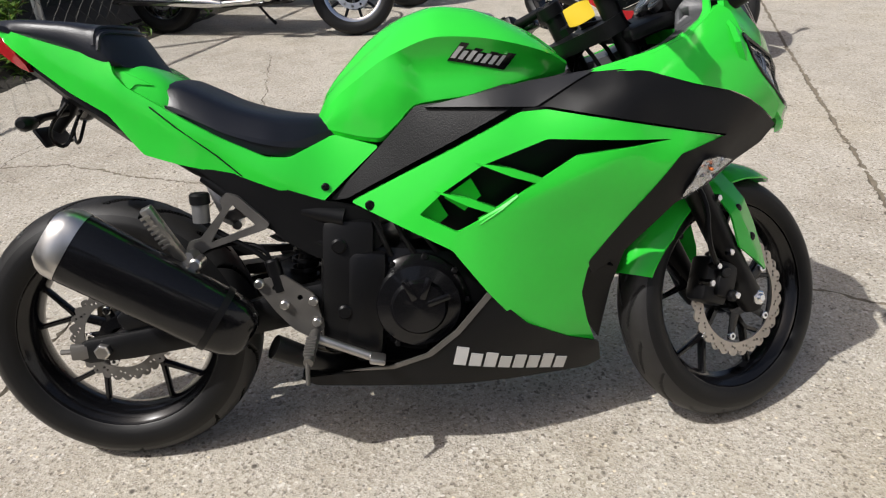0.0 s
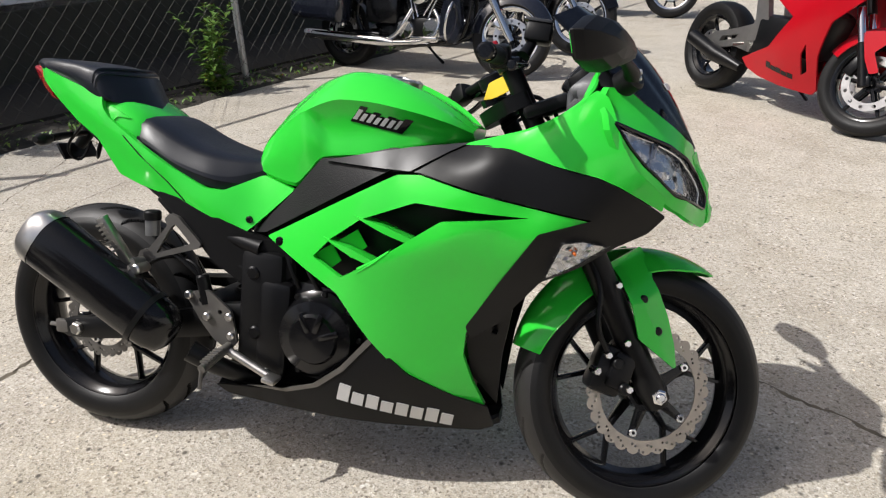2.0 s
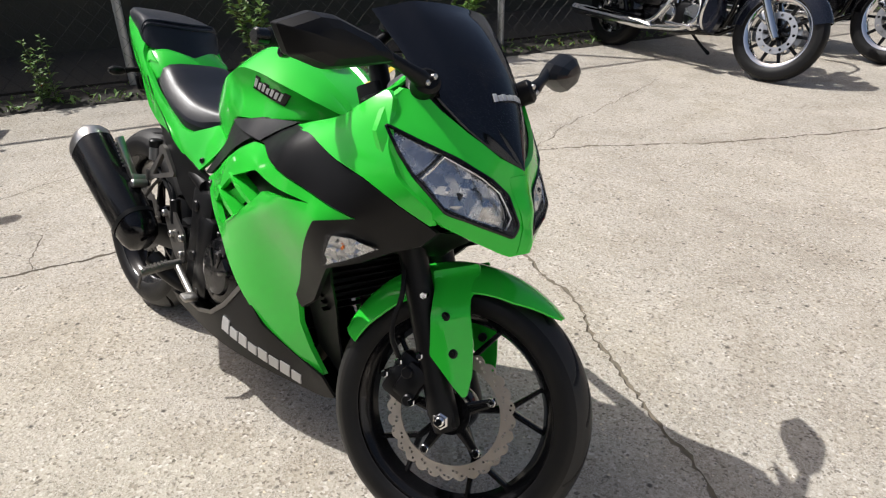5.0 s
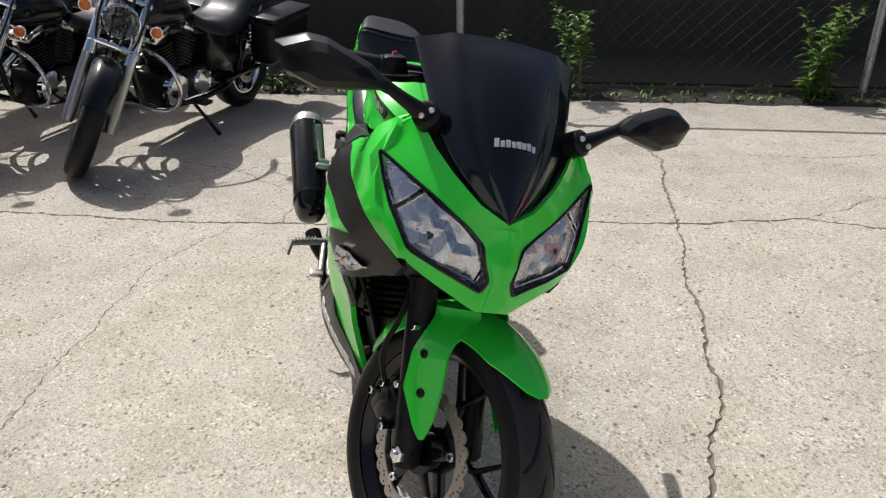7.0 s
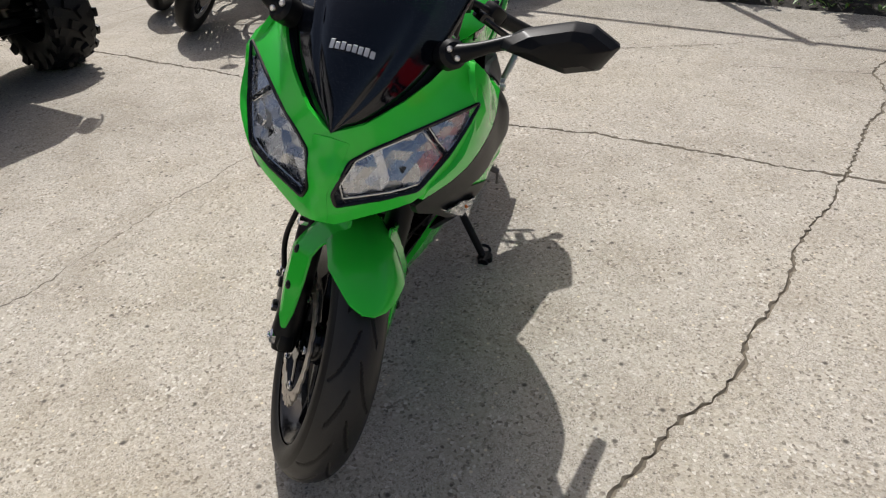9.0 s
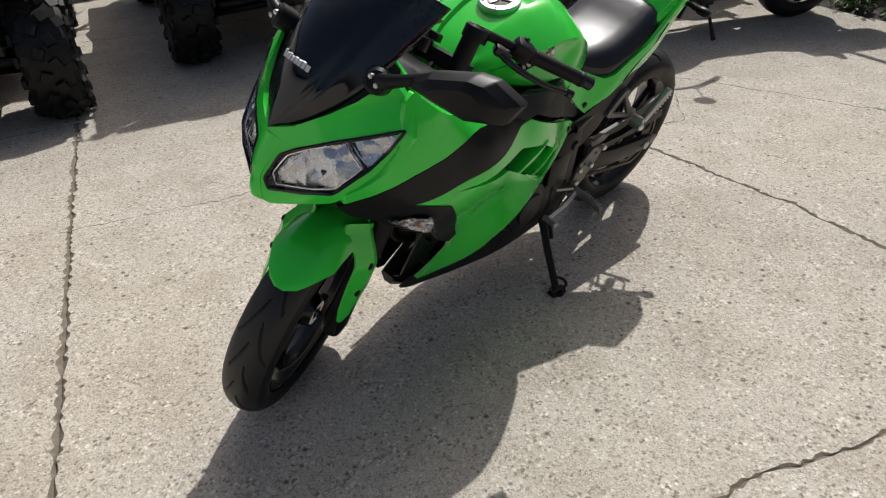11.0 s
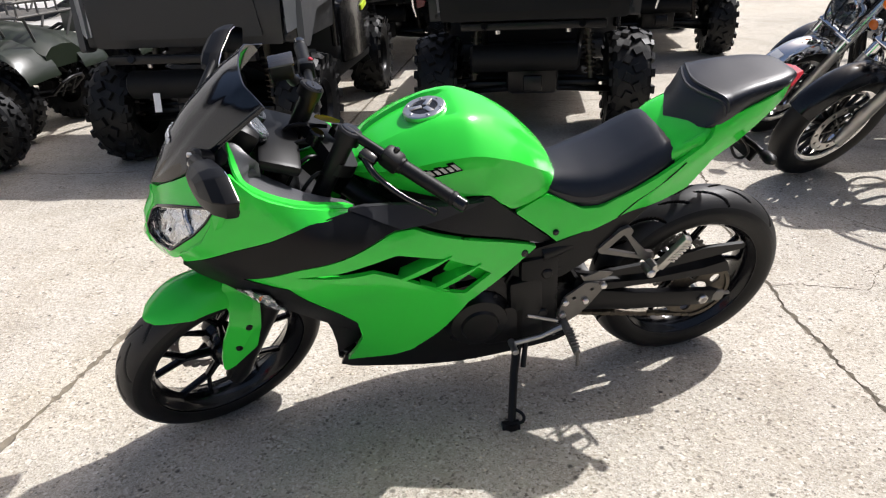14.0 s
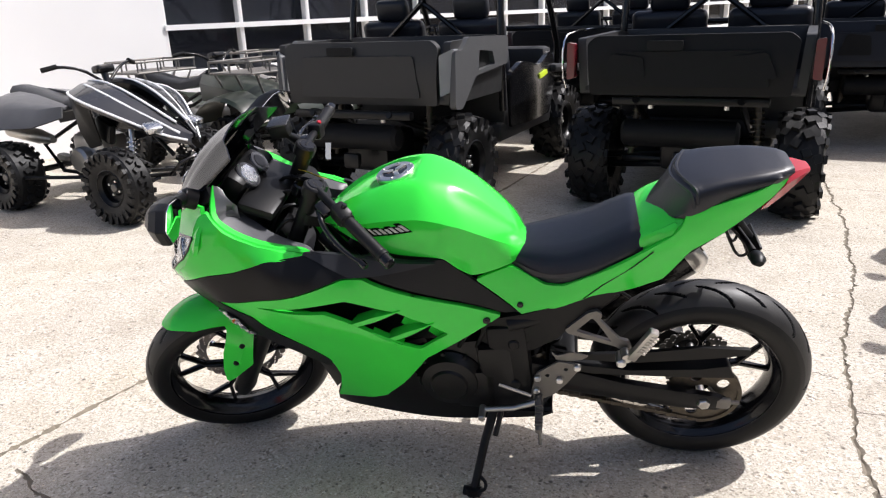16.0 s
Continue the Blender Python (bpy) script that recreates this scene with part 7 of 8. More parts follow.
    if bags:
        for s in (-1, 1):
            bm = B()
            box(bm, (-.14, s * .26, .56), (.60, .20, .32), (0, 4, 0), .06, 3)
            bag = part("saddlebag", bm, paint if lower else SATIN, c, "black hard saddlebag" if lower else "black leather saddlebag")
            bm = B()
            box(bm, (-.14, s * .265, .725), (.61, .205, .035), (0, 4, 0), .015)
            part("lid", bm, paint if lower else VINYL, bag)
    # Engine: two finned cylinders in a V, cases, air cleaner, pipes.
    bm = B()
    box(bm, (.82, 0, .36), (.52, .24, .22), (0, 0, 0), .05)
    part("crankcase", bm, ENGINE, c, "black engine case")
    for s, a in ((1, 24), (-1, -24)):
        m = Matrix.Translation((.86 + .05 * s, 0, .46)) @ Matrix.Rotation(radians(a), 4, "Y")
        bm = B()
        cyl(bm, (0, 0, 0), (0, 0, .24), .072, 20)
        barrel = part("cylinder", moved(bm, m), ENGINE, c, "black finned cylinder")
        for k in range(9):
            bm = B()
            cyl(bm, (0, 0, .02 + .021 * k), (0, 0, .030 + .021 * k), .098, 20)
            part("fin", moved(bm, m), ENGINE, barrel)
        bm = B()
        box(bm, (0, 0, .25), (.17, .15, .06), (0, 0, 0), .022)
        part("rocker_cover", moved(bm, m), CHROME, c)
        for t in (-1, 1):
            bm = B()
            tube(bm, [(.025 * t - .02, -.105, .0), (.012 * t, -.085, .23)], .011, 10)
            part("pushrod_tube", moved(bm, m), CHROME, c)
    for s in (-1, 1):
        for x, z, r in ((.98, .36, .105), (.70, .36, .088)):
            bm = B()
            revolve(bm, [(s * .10, r), (s * .135, r * .98), (s * .150, r * .85), (s * .155, r * .4), (s * .158, 0)], c=(x, 0, z), n=30)
            cv = part("engine_cover", bm, CHROME, c, "chrome engine cover")
            for k in range(5):
                a = k * 1.257
                b = B()
                cyl(b, (x + r * .86 * math.cos(a), s * .135, z + r * .86 * math.sin(a)), (x + r * .86 * math.cos(a), s * .155, z + r * .86 * math.sin(a)), .008, 6, .002)
                part("cover_bolt", b, STEEL, cv)
    bm = B()
    revolve(bm, [(-.12, .05), (-.15, .09), (-.20, .092), (-.215, .07), (-.22, 0)], c=(.87, 0, .66), n=30)
    part("air_cleaner", bm, CHROME, c, "chrome air cleaner")
    bm = B()
    box(bm, (.44, 0, .54), (.36, .30, .30), (0, 0, 0), .05)
    box(bm, (.56, 0, .32), (.34, .20, .16), (0, 0, 0), .04)
    box(bm, (.80, 0, .70), (.34, .10, .08), (0, 0, 0), .02)
    part("battery_cover", bm, BLACK, c)
    for k, (pts, r) in enumerate(((((.99, -.12, .52), (1.08, -.16, .42), (1.0, -.18, .27), (.6, -.19, .24)), .022), (((.76, -.12, .52), (.72, -.17, .42), (.60, -.18, .27), (.4, -.19, .26)), .022))):
        bm = B()
        tube(bm, pts, r, 12, smooth=2)
        part("exhaust_pipe", bm, CHROME, c, "chrome exhaust pipe")
    for s in ((-1, 1) if lower else (-1,)):
        for k in range(1 if lower else 2):
            bm = B()
            z = .25 + .10 * k
            tube(bm, [(.62, s * .20, z - .01), (.50, s * .20, z), (-.34, s * .22, z + .03), (-.36, s * .22, z + .03)], [.024, .043, .046, .036], 16)
            part("silencer", bm, CHROME, c, "long chrome silencer")
    for s in (-1, 1):
        bm = B()
        tube(bm, [(1.28, s * .03, .80), (1.30, s * .06, .50), (1.22, s * .08, .27), (.7, s * .10, .22), (.25, s * .10, .24), (.12, s * .10, .50), (.30, s * .09, .68)], .018, 10, smooth=1)
        tube(bm, [(.42, s * .12, .30), (.0, s * .125, .32), (-.05, s * .125, .32)], [.024, .020, .022], 10)
        part("frame_tube", bm, BLACK, c)
        bm = B()
        tube(bm, [(.02, s * .15, .36), (.12, s * .15, .66)], .022, 12)
        for k in range(8):
            revolve(bm, [(-.005, .032), (.005, .032), (.005, .025), (-.005, .025)], c=(.035 + .011 * k, s * .15, .40 + k * .028), n=16, closed=True, axis="z")
        part("shock_absorber", bm, CHROME, c)
        bm = B()
        box(bm, (.92 if not lower else 1.0, s * .27, .30), (.26 if lower else .09, .10, .025), (0, 0, 0), .010)
        tube(bm, [(.95, s * .12, .28), (.95, s * .25, .29)], .010, 8)
        part("footboard", bm, CHROME if lower else RUBBER, c)
        bm = B()
        tube(bm, [(1.22, s * .06, .66), (1.24, s * .26, .60), (1.22, s * .33, .45), (1.18, s * .26, .30), (1.16, s * .08, .27)], .013, 10, smooth=2)
        part("engine_guard", bm, CHROME, c, "chrome engine guard")
        if lower:
            bm = B()
            sheet(bm, fillet([(1.10, .30), (1.24, .26), (1.32, .40), (1.30, .70), (1.20, .74), (1.12, .50)], .03), lambda x, z: (x, s * (.22 + .1 * (z - .3)), z), [], .05, (0, -s * .05, 0))
            part("leg_fairing", bm, paint, c)
    bm = B()
    tube(bm, [(.78, .12, .22), (.80, .25, .12), (.82, .33, .065)], [.012, .011, .016], 10)
    part("side_stand", bm, BLACK, c)
    for k in range(4):
        bm = B()
        tube(bm, [hb + Vector((-.10, .10 - .07 * k, .12)), o + ax * .55 + Vector((.10, .12 - .08 * k, .03)), o + ax * .35 + Vector((-.03, .08 - .05 * k, 0))], .006, 7, smooth=2)
        part("cable", moved(bm, turn), SATIN, c)
    return c


BIKEWAY = (.882, -.471)
cruiser(facing(-3.054, -.508, *BIKEWAY, -9), "black cruiser motorcycle with chrome forks, saddlebags and backrest", BLACK, BLACK, bags=True, backrest=True, steer=40)
cruiser(facing(-3.364, -1.298, *BIKEWAY, -9), "black cruiser motorcycle with a chrome front fender and sticker", BLACK, CHROME, steer=40, sticker=True)
cruiser(facing(-3.894, -1.848, *BIKEWAY, -9), "dark cruiser motorcycle with chrome trim", NAVY, NAVY, mag=True, steer=40)
cruiser(facing(-1.29, 4.97, .96, -.28, -8), "dark touring motorcycle with chrome engine, silencer and saddlebags", NAVY, NAVY, bags=True, mag=True, lower=True, steer=14)
cruiser(facing(-.81, 6.13, .95, -.31, -8), "black touring motorcycle with chrome engine guard", BLACK, BLACK, bags=True, mag=True, lower=True, steer=14)
cruiser(facing(.08, 8.72, .95, -.31, -8), "black cruiser motorcycle with chrome wheel rims", BLACK, BLACK, mag=True, steer=12)


def red_sport_bike(at):
    c = thing("sport_motorcycle", "red sport motorcycle with silver swingarm on its side stand", "motorcycle", at)
    wb, R = 1.38, .298
    rake = radians(24)
    ax = Vector((-math.sin(rake), 0, math.cos(rake)))
    foot = Vector((wb + .10, 0, 0))
    turn = Matrix.Translation(foot) @ Matrix.Rotation(radians(24), 4, ax) @ Matrix.Translation(-foot)
    road_wheel(c, "rear_wheel", Matrix.Translation((0, 0, .315)), .315, .18, .215, BLACK, 6, .11)
    road_wheel(c, "front_wheel", turn @ Matrix.Translation((wb, 0, R)), R, .12, .215, BLACK, 6, .155)
    for s in (-1, 1):
        o = Vector((wb - .03, s * .10, R))
        bm = B()
        tube(bm, [o - ax * .03, o + ax * .05, o + ax * .22], [.030, .026, .024], 14)
        box(bm, (wb - .02, s * .10, R), (.06, .035, .06), (0, -24, 0), .012)
        part("fork_foot", moved(bm, turn), ENGINE, c)
        bm = B()
        tube(bm, [o + ax * .22, o + ax * .42], .021, 14)
        part("fork_tube", moved(bm, turn), CHROME, c, "bright inverted fork tube")
        bm = B()
        tube(bm, [o + ax * .42, o + ax * .72], .027, 14)
        part("fork_outer", moved(bm, turn), SATIN, c)
        bm = B()
        box(bm, (wb - .115, s * .075, R + .07), (.06, .05, .11), (0, 25, 0), .012)
        part("brake_caliper", moved(bm, turn), ENGINE, c)
        bm = B()
        sheet(bm, fillet([(wb - .12, .56), (wb + .0, .585), (wb + .02, .52), (wb - .03, .46), (wb + .035, .36), (wb - .01, .34), (wb - .09, .45)], .01), lambda x, z: (x, s * .118, z), [], .03, (0, -s * .006, 0))
        part("fender_lug", moved(bm, turn), RED, c)
    bm = B()
    rings = []
    for i in range(25):
        t = i / 24
        a = radians(36 + 120 * t)
        r = R + .022
        w = .072 * min(1, .35 + 2.2 * t)
        rings.append([((r - .07 * abs(j / 5) ** 2.6) * math.cos(a) + wb, w * j / 5, (r - .07 * abs(j / 5) ** 2.6) * math.sin(a) + R) for j in range(-5, 6)] + [((r - .005 - .07 * abs(j / 5) ** 2.6) * math.cos(a) + wb, w * .96 * j / 5, (r - .005 - .07 * abs(j / 5) ** 2.6) * math.sin(a) + R) for j in range(5, -6, -1)])
    loft(bm, rings)
    part("front_fender", moved(bm, turn), RED, c, "red front fender")
    skin = tps([(.45, .30, .15), (.60, .50, .21), (.90, .70, .25), (1.1, .80, .25), (1.25, .70, .19), (1.12, .45, .19), (1.08, .20, .09), (.70, .19, .13), (.85, .35, .20), (1.28, .90, .17), (1.0, .95, .20)])
    for s in (-1, 1):
        bm = B()
        hole = fillet([(.985, .27), (1.03, .30), (1.025, .46), (.99, .40)], .008)
        sheet(bm, fillet([(.44, .29), (.50, .235), (.62, .20), (.82, .175), (1.05, .165), (1.085, .20), (1.10, .40), (1.16, .60), (1.34, .78), (1.37, .88), (1.22, 1.0), (1.05, .90), (.80, .80), (.70, .70), (.90, .60), (.72, .40), (.56, .34)], .012), lambda x, z: (x, s * skin(x, z), z), [hole], .04, (0, -s * .012, 0))
        f = part("side_fairing", bm, RED, c, "glossy red side fairing", sharp=30)
        strokes("fairing_mark", s, (.70, .275) if s < 0 else (.93, .235), (.93, .235) if s < 0 else (.70, .275), 5, .030, 0, BLACK, f, lambda x, z: (x, s * (skin(x, z) + .003), z), "dark block of a mark")
        bm = B()
        sheet(bm, fillet([(-.02, .35), (.08, .42), (.30, .47), (.46, .52), (.50, .42), (.46, .33), (.30, .35), (.10, .31), (-.03, .28)], .012), lambda x, z: (x, s * .125, z), [fillet([(.14, .36), (.30, .40), (.32, .43), (.16, .40)], .01)], .05, (0, -s * .035, 0))
        part("swingarm_beam", bm, ALLOY, c, "silver cast swingarm")
        bm = B()
        sheet(bm, fillet([(.42, .40), (.54, .42), (.58, .55), (.52, .70), (.42, .70), (.46, .55)], .015), lambda x, z: (x, s * .135, z), [], .05, (0, -s * .04, 0))
        part("frame_plate", bm, ALLOY, c)
        bm = B()
        sheet(bm, fillet([(-.10, .98), (.30, .86), (.55, .78), (.50, .72), (.25, .78), (-.05, .92)], .012), lambda x, z: (x, s * (.07 + .12 * max(0, x)), z), [], .04, (0, -s * .02, 0))
        part("tail_cowl", bm, RED, c)
        bm = B()
        tube(bm, [(.42, s * .15, .38), (.42, s * .24, .37)], .011, 10)
        part("foot_rest", bm, ALLOY, c)
        bm = B()
        tube(bm, [(1.06, s * .08, .86), (1.02, s * .30, .84)], .016, 10)
        part("handlebar", bm, RUBBER, c)
        bm = B()
        tube(bm, [(1.30, s * .16, .98), (1.26, s * .28, 1.06)], .008, 8)
        box(bm, (1.25, s * .32, 1.07), (.05, .14, .08), (0, 0, 0), .02)
        part("mirror", bm, BLACK, c)
    bm = B()
    box(bm, (.68, 0, .42), (.42, .28, .34), (0, 0, 0), .05)
    box(bm, (.90, 0, .52), (.22, .26, .30), (0, 15, 0), .04)
    part("engine", bm, ENGINE, c)
    bm = B()
    loft(bm, [[(x, w * u, .76 + (t - .76) * v) for u, v in ((.7, 0), (1, .4), (.8, .85), (.3, 1), (-.3, 1), (-.8, .85), (-1, .4), (-.7, 0))] for x, w, t in ((.52, .08, .84), (.62, .13, .94), (.78, .16, 1.0), (.95, .14, .97), (1.04, .09, .90))])
    part("fuel_tank", bm, RED, c)
    bm = B()
    box(bm, (.36, 0, .82), (.36, .24, .07), (0, 4, 0), .03)
    part("seat", bm, VINYL, c)
    bm = B()
    loft(bm, [[(x, w * u, z + h * v) for u, v in ((-1, 0), (-.8, .7), (-.3, 1), (.3, 1), (.8, .7), (1, 0), (.5, -.5), (-.5, -.5))] for x, w, z, h in ((1.20, .17, .90, .12), (1.33, .13, .86, .12), (1.44, .06, .80, .08), (1.48, .02, .78, .03))])
    part("nose_cowl", bm, RED, c)
    bm = B()
    loft(bm, [[(x, w * u, z + .03 * (1 - u * u)) for u in (-1, -.5, 0, .5, 1)] + [(x - .004, w * u, z - .004 + .03 * (1 - u * u)) for u in (1, .5, 0, -.5, -1)] for x, w, z in ((1.40, .07, .92), (1.28, .14, 1.02), (1.16, .16, 1.10))])
    part("windscreen", bm, SMOKE, c)
    bm = B()
    tube(bm, [(.62, .12, .22), (.66, .30, .07)], .012, 10)
    part("side_stand", bm, BLACK, c)
    bm = B()
    tube(bm, [(.42, -.12, .22), (.20, -.16, .27), (-.08, -.19, .36)], [.03, .055, .05], 14)
    part("silencer", bm, ENGINE, c)


red_sport_bike(facing(1.87, 4.36, .755, -1.185, -9))


def utv(at, label, gate_w, gate_z, body, gate, lights, accent, wide_lamp, track=.635, over=0.0):
    """A side-by-side utility vehicle seen from behind: x forward from the rear axle."""
    u = thing("utility_vehicle", label, "utility vehicle", at, "parked utility vehicles")
    for x in (0, 2.02):
        for s in (-1, 1):
            offroad_wheel(u, Matrix.Translation((x, s * track, .33)) @ (pose(0, 0, 0, 0, 0, 180) if s < 0 else Matrix()), .33, .26, .165, None, 18, 4)
    z0, z1 = gate_z
    h = z1 - z0
    # Cargo bed with a hinged tailgate.
    bm = B()
    w = gate_w / 2
    rear = -.50 + over
    box(bm, ((rear + .62) / 2, 0, z0 + .03), (.62 - rear, gate_w - .08, .05), (0, 0, 0), .01)
    for s in (-1, 1):
        sheet(bm, fillet([(rear, z0), (.62, z0), (.62, z1 - .02), (.40, z1), (rear, z1 - .01)], .02), lambda x, z: (x, s * (w - .02 + .06 * (z - z0)), z), [], .15, (0, -s * .05, 0))
    box(bm, (.60, 0, z0 + h / 2), (.05, gate_w - .1, h), (0, 0, 0), .01)
    part("cargo_bed", bm, UTVGREY, u, "black plastic cargo bed")
    bm = B()
    out = fillet([(-w + .09, z0), (w - .09, z0), (w - .07, z1 - .04), (w - .12, z1), (-w + .12, z1), (-w + .07, z1 - .04)], .02)
    sheet(bm, out, lambda y, z: (rear - .03 - .02 * math.cos((z - z0) / h * 3.1 - 1.5), y, z), [], .08, (.05, 0, 0))
    tg = part("tailgate", bm, gate, u, "dark plastic tailgate")
    bm = B()
    sheet(bm, fillet([(-w + .20, z0 + .05), (w - .20, z0 + .05), (w - .24, z1 - .09), (-w + .24, z1 - .09)], .02), lambda y, z: (rear - .056, y, z), [], .12, (.012, 0, 0))
    part("tailgate_panel", bm, gate, tg)
    bm = B()
    sheet(bm, fillet([(-.10, z1 - .085), (.10, z1 - .085), (.10, z1 - .03), (-.10, z1 - .03)], .012), lambda y, z: (rear - .068, y + .12, z), [], .05, (.02, 0, 0))
    part("tailgate_handle", bm, GATEBLACK, tg)
    for s in (-1, 1):
        bm = B()
        if wide_lamp:
            sheet(bm, fillet([(w - .055, z0 + .06), (w + .02, z0 + .10), (w + .02, z1 - .05), (w - .055, z1 - .09)], .012), lambda y, z: (rear - .055 + .9 * max(0, y - (w - .05)), s * y, z), [], .05, (.06, 0, 0))
            lamp = part("tail_light", bm, lights, u, "clear grey tail light")
            bm = B()
            sheet(bm, fillet([(rear - .02, z0 - .02), (rear + .08, z0 - .03), (rear + .30, z0 + .16), (.62, z0 + .20), (.62, z1 - .01), (rear + .20, z1 + .01), (rear + .10, z1 - .07), (rear, z1 - .06)], .03), lambda x, z: (x, s * (w + .035), z), [fillet([(rear + .34, z0 + .19), (rear + .62, z0 + .21), (rear + .58, z1 - .10), (rear + .36, z1 - .08)], .02)], .1, (0, -s * .04, 0))
            part("rear_fender", bm, FENDERGREY, u, "grey plastic rear fender panel")
        else:
            sheet(bm, fillet([(w + .002, z0 + .10), (w + .048, z0 + .09), (w + .048, z1 - .03), (w + .002, z1 - .04)], .010), lambda y, z: (rear - .065, s * y, z), [], .05, (.07, 0, 0))
            lamp = part("tail_light", bm, lights, u, "tall red tail light")
            bm = B()
            tube(bm, [(-.54, s * (w + .06), z0 + .04), (-.56, s * (w + .075), z0 + .12), (-.56, s * (w + .075), z1 - .04), (-.50, s * (w + .06), z1 + .03), (.2, s * (w + .02), z1 + .03)], .007, 8, smooth=1)
            part("guard_rail", bm, CHROME, u, "bright tail light guard")
            bm = B()
            sheet(bm, fillet([(.22, z0 + .10), (.48, z0 + .10), (.42, z1 - .10), (.24, z1 - .12)], .02), lambda y, z: (rear - .068, s * y, z), [], .1, (.02, 0, 0))
            part("gate_recess", bm, GATEBLACK, tg)
    # Chassis, drive and exhaust under the bed.
    bm = B()
    for s in (-1, 1):
        tube(bm, [(-.42, s * .30, z0 - .04), (.2, s * .32, .50), (1.0, s * .34, .36), (2.2, s * .30, .36)], .022, 8)
        tube(bm, [(0, s * .18, .36), (0, s * .58, .33)], .022, 8)
        tube(bm, [(-.18, s * .15, .32), (0, s * .55, .26)], .018, 8)
        tube(bm, [(.2, s * .15, .32), (0, s * .55, .26)], .018, 8)
    box(bm, (-.05, 0, .42), (.40, .34, .26), (0, 0, 0), .04)
    box(bm, (1.0, 0, .33), (2.2, .9, .05), (0, 0, 0), .02)
    box(bm, (-.38, 0, z0 - .05), (.06, .9, .05), (0, 0, 0), .01)
    box(bm, (-.42, 0, .40), (.05, .12, .10), (0, 0, 0), .015)
    tube(bm, [(2.02, -.6, .33), (2.02, .6, .33)], .022, 8)
    part("chassis", bm, ENGINE, u, "black tubular chassis and gearbox")
    bm = B()
    tube(bm, [(-.30, -.28, .54), (-.30, .38, .54)], [.085, .085], 20)
    for s in (-.28, .38):
        tube(bm, [(-.30, s, .54), (-.30, s + (.02 if s > 0 else -.02), .54)], [.085, .06], 20)
    part("exhaust_silencer", bm, GATEBLACK, u, "transverse exhaust silencer")
    for s in (-1, 1):
        bm = B()
        tube(bm, [(-.05, s * .40, .33), (.02, s * .36, z0 - .02)], .022, 10)
        for k in range(8):
            revolve(bm, [(-.005, .044), (.005, .044), (.005, .034), (-.005, .034)], c=(-.045 + .008 * k, s * (.395 - .004 * k), .40 + k * .034), n=16, closed=True, axis="z")
        part("shock_absorber", bm, CHAIN, u)
        for x in (-.36, -.20):
            bm = B()
            tube(bm, [(x, s * .22, z0 - .06), (x, s * .22, z0 - .10)], .016, 8)
            part("bolt", bm, STEEL, u)
    if wide_lamp:
        bm = B()
        box(bm, (-.44, .18, .46), (.004, .04, .11), (0, 12, 8), 0)
        part("hang_tag", bm, TAGWHITE, u, "white paper tag")
    # Cab: floor tub, seats, doors, cage, dash, bonnet.
    bm = B()
    box(bm, (1.25, 0, .44), (1.3, 1.30, .14), (0, 0, 0), .03)
    box(bm, (.70, 0, .68), (.10, 1.30, .50), (0, -8, 0), .03)
    part("cab_tub", bm, UTVGREY, u)
    for y in (-.34, .34):
        bm = B()
        box(bm, (1.08, y, .64), (.50, .54, .13), (0, -6, 0), .04, 3)
        seat = part("seat", bm, VINYL, u, "black seat")
        bm = B()
        box(bm, (.84, y, .98), (.12, .54, .58), (0, -14, 0), .05, 3)
        part("backrest", bm, VINYL, seat)
        bm = B()
        box(bm, (.78, y, 1.34), (.09, .28, .16), (0, -12, 0), .035, 3)
        part("headrest", bm, VINYL, seat)
    bm = B()
    box(bm, (2.25, 0, .78), (.80, 1.18, .32), (0, 8, 0), .09, 3, (.86, .86))
    part("bonnet", bm, body, u, "plastic bonnet")
    bm = B()
    box(bm, (1.80, 0, .88), (.22, 1.20, .24), (0, 0, 0), .05)
    part("dashboard", bm, UTVGREY, u)
    bm = B()
    revolve(bm, [(-.012, .165), (0, .177), (.012, .165), (0, .153)], n=30, closed=True, axis="x")
    for k in range(3):
        a = k * 2.094 + 1.57
        tube(bm, [(0, 0, 0), (0, .165 * math.cos(a), .165 * math.sin(a))], .012, 8)
    part("steering_wheel", moved(bm, Matrix.Translation((1.55, .34, 1.06)) @ pose(0, 0, 0, 0, -28, 0)), BLACK, u)
    bm = B()
    box(bm, (1.70, 0, 1.04), (.10, .24, .10), (0, -30, 0), .03)
    part("instrument_pod", bm, CHROME if wide_lamp else GLOSSGREY, u)
    for s in (-1, 1):
        bm = B()
        tube(bm, [(.66, s * .64, .60), (.62, s * .64, 1.15), (.74, s * .60, 1.82), (1.45, s * .58, 1.86), (1.95, s * .62, 1.10), (2.05, s * .60, .80)], .027, 10, smooth=1)
        part("cage_side", bm, BLACK, u, "black roll cage tube")
        bm = B()
        sheet(bm, fillet([(.74, .46), (1.62, .46), (1.82, .80), (1.66, .98), (1.30, .88), (.95, .94), (.74, .86)], .05), lambda x, z: (x, s * (.665 + .03 * math.sin((x - .7) * 3)), z), [], .1, (0, -s * .04, 0))
        door = part("door", bm, body, u, "side door panel")
        bm = B()
        sheet(bm, fillet([(1.30, .77), (1.48, .80), (1.46, .835), (1.29, .81)], .008), lambda x, z: (x, s * .706, z), [], .08, (0, -s * .02, 0))
        part("door_decal", bm, accent, door)
        bm = B()
        box(bm, (2.06, s * .62, .80), (.80, .20, .07), (0, 4, 0), .03)
        part("front_fender", bm, UTVGREY, u)
        bm = B()
        tube(bm, [(.70, s * .62, .9), (.66, s * .05, 1.35), (.64, -s * .02, 1.40)], .020, 8)
        part("cage_brace", bm, BLACK, u)
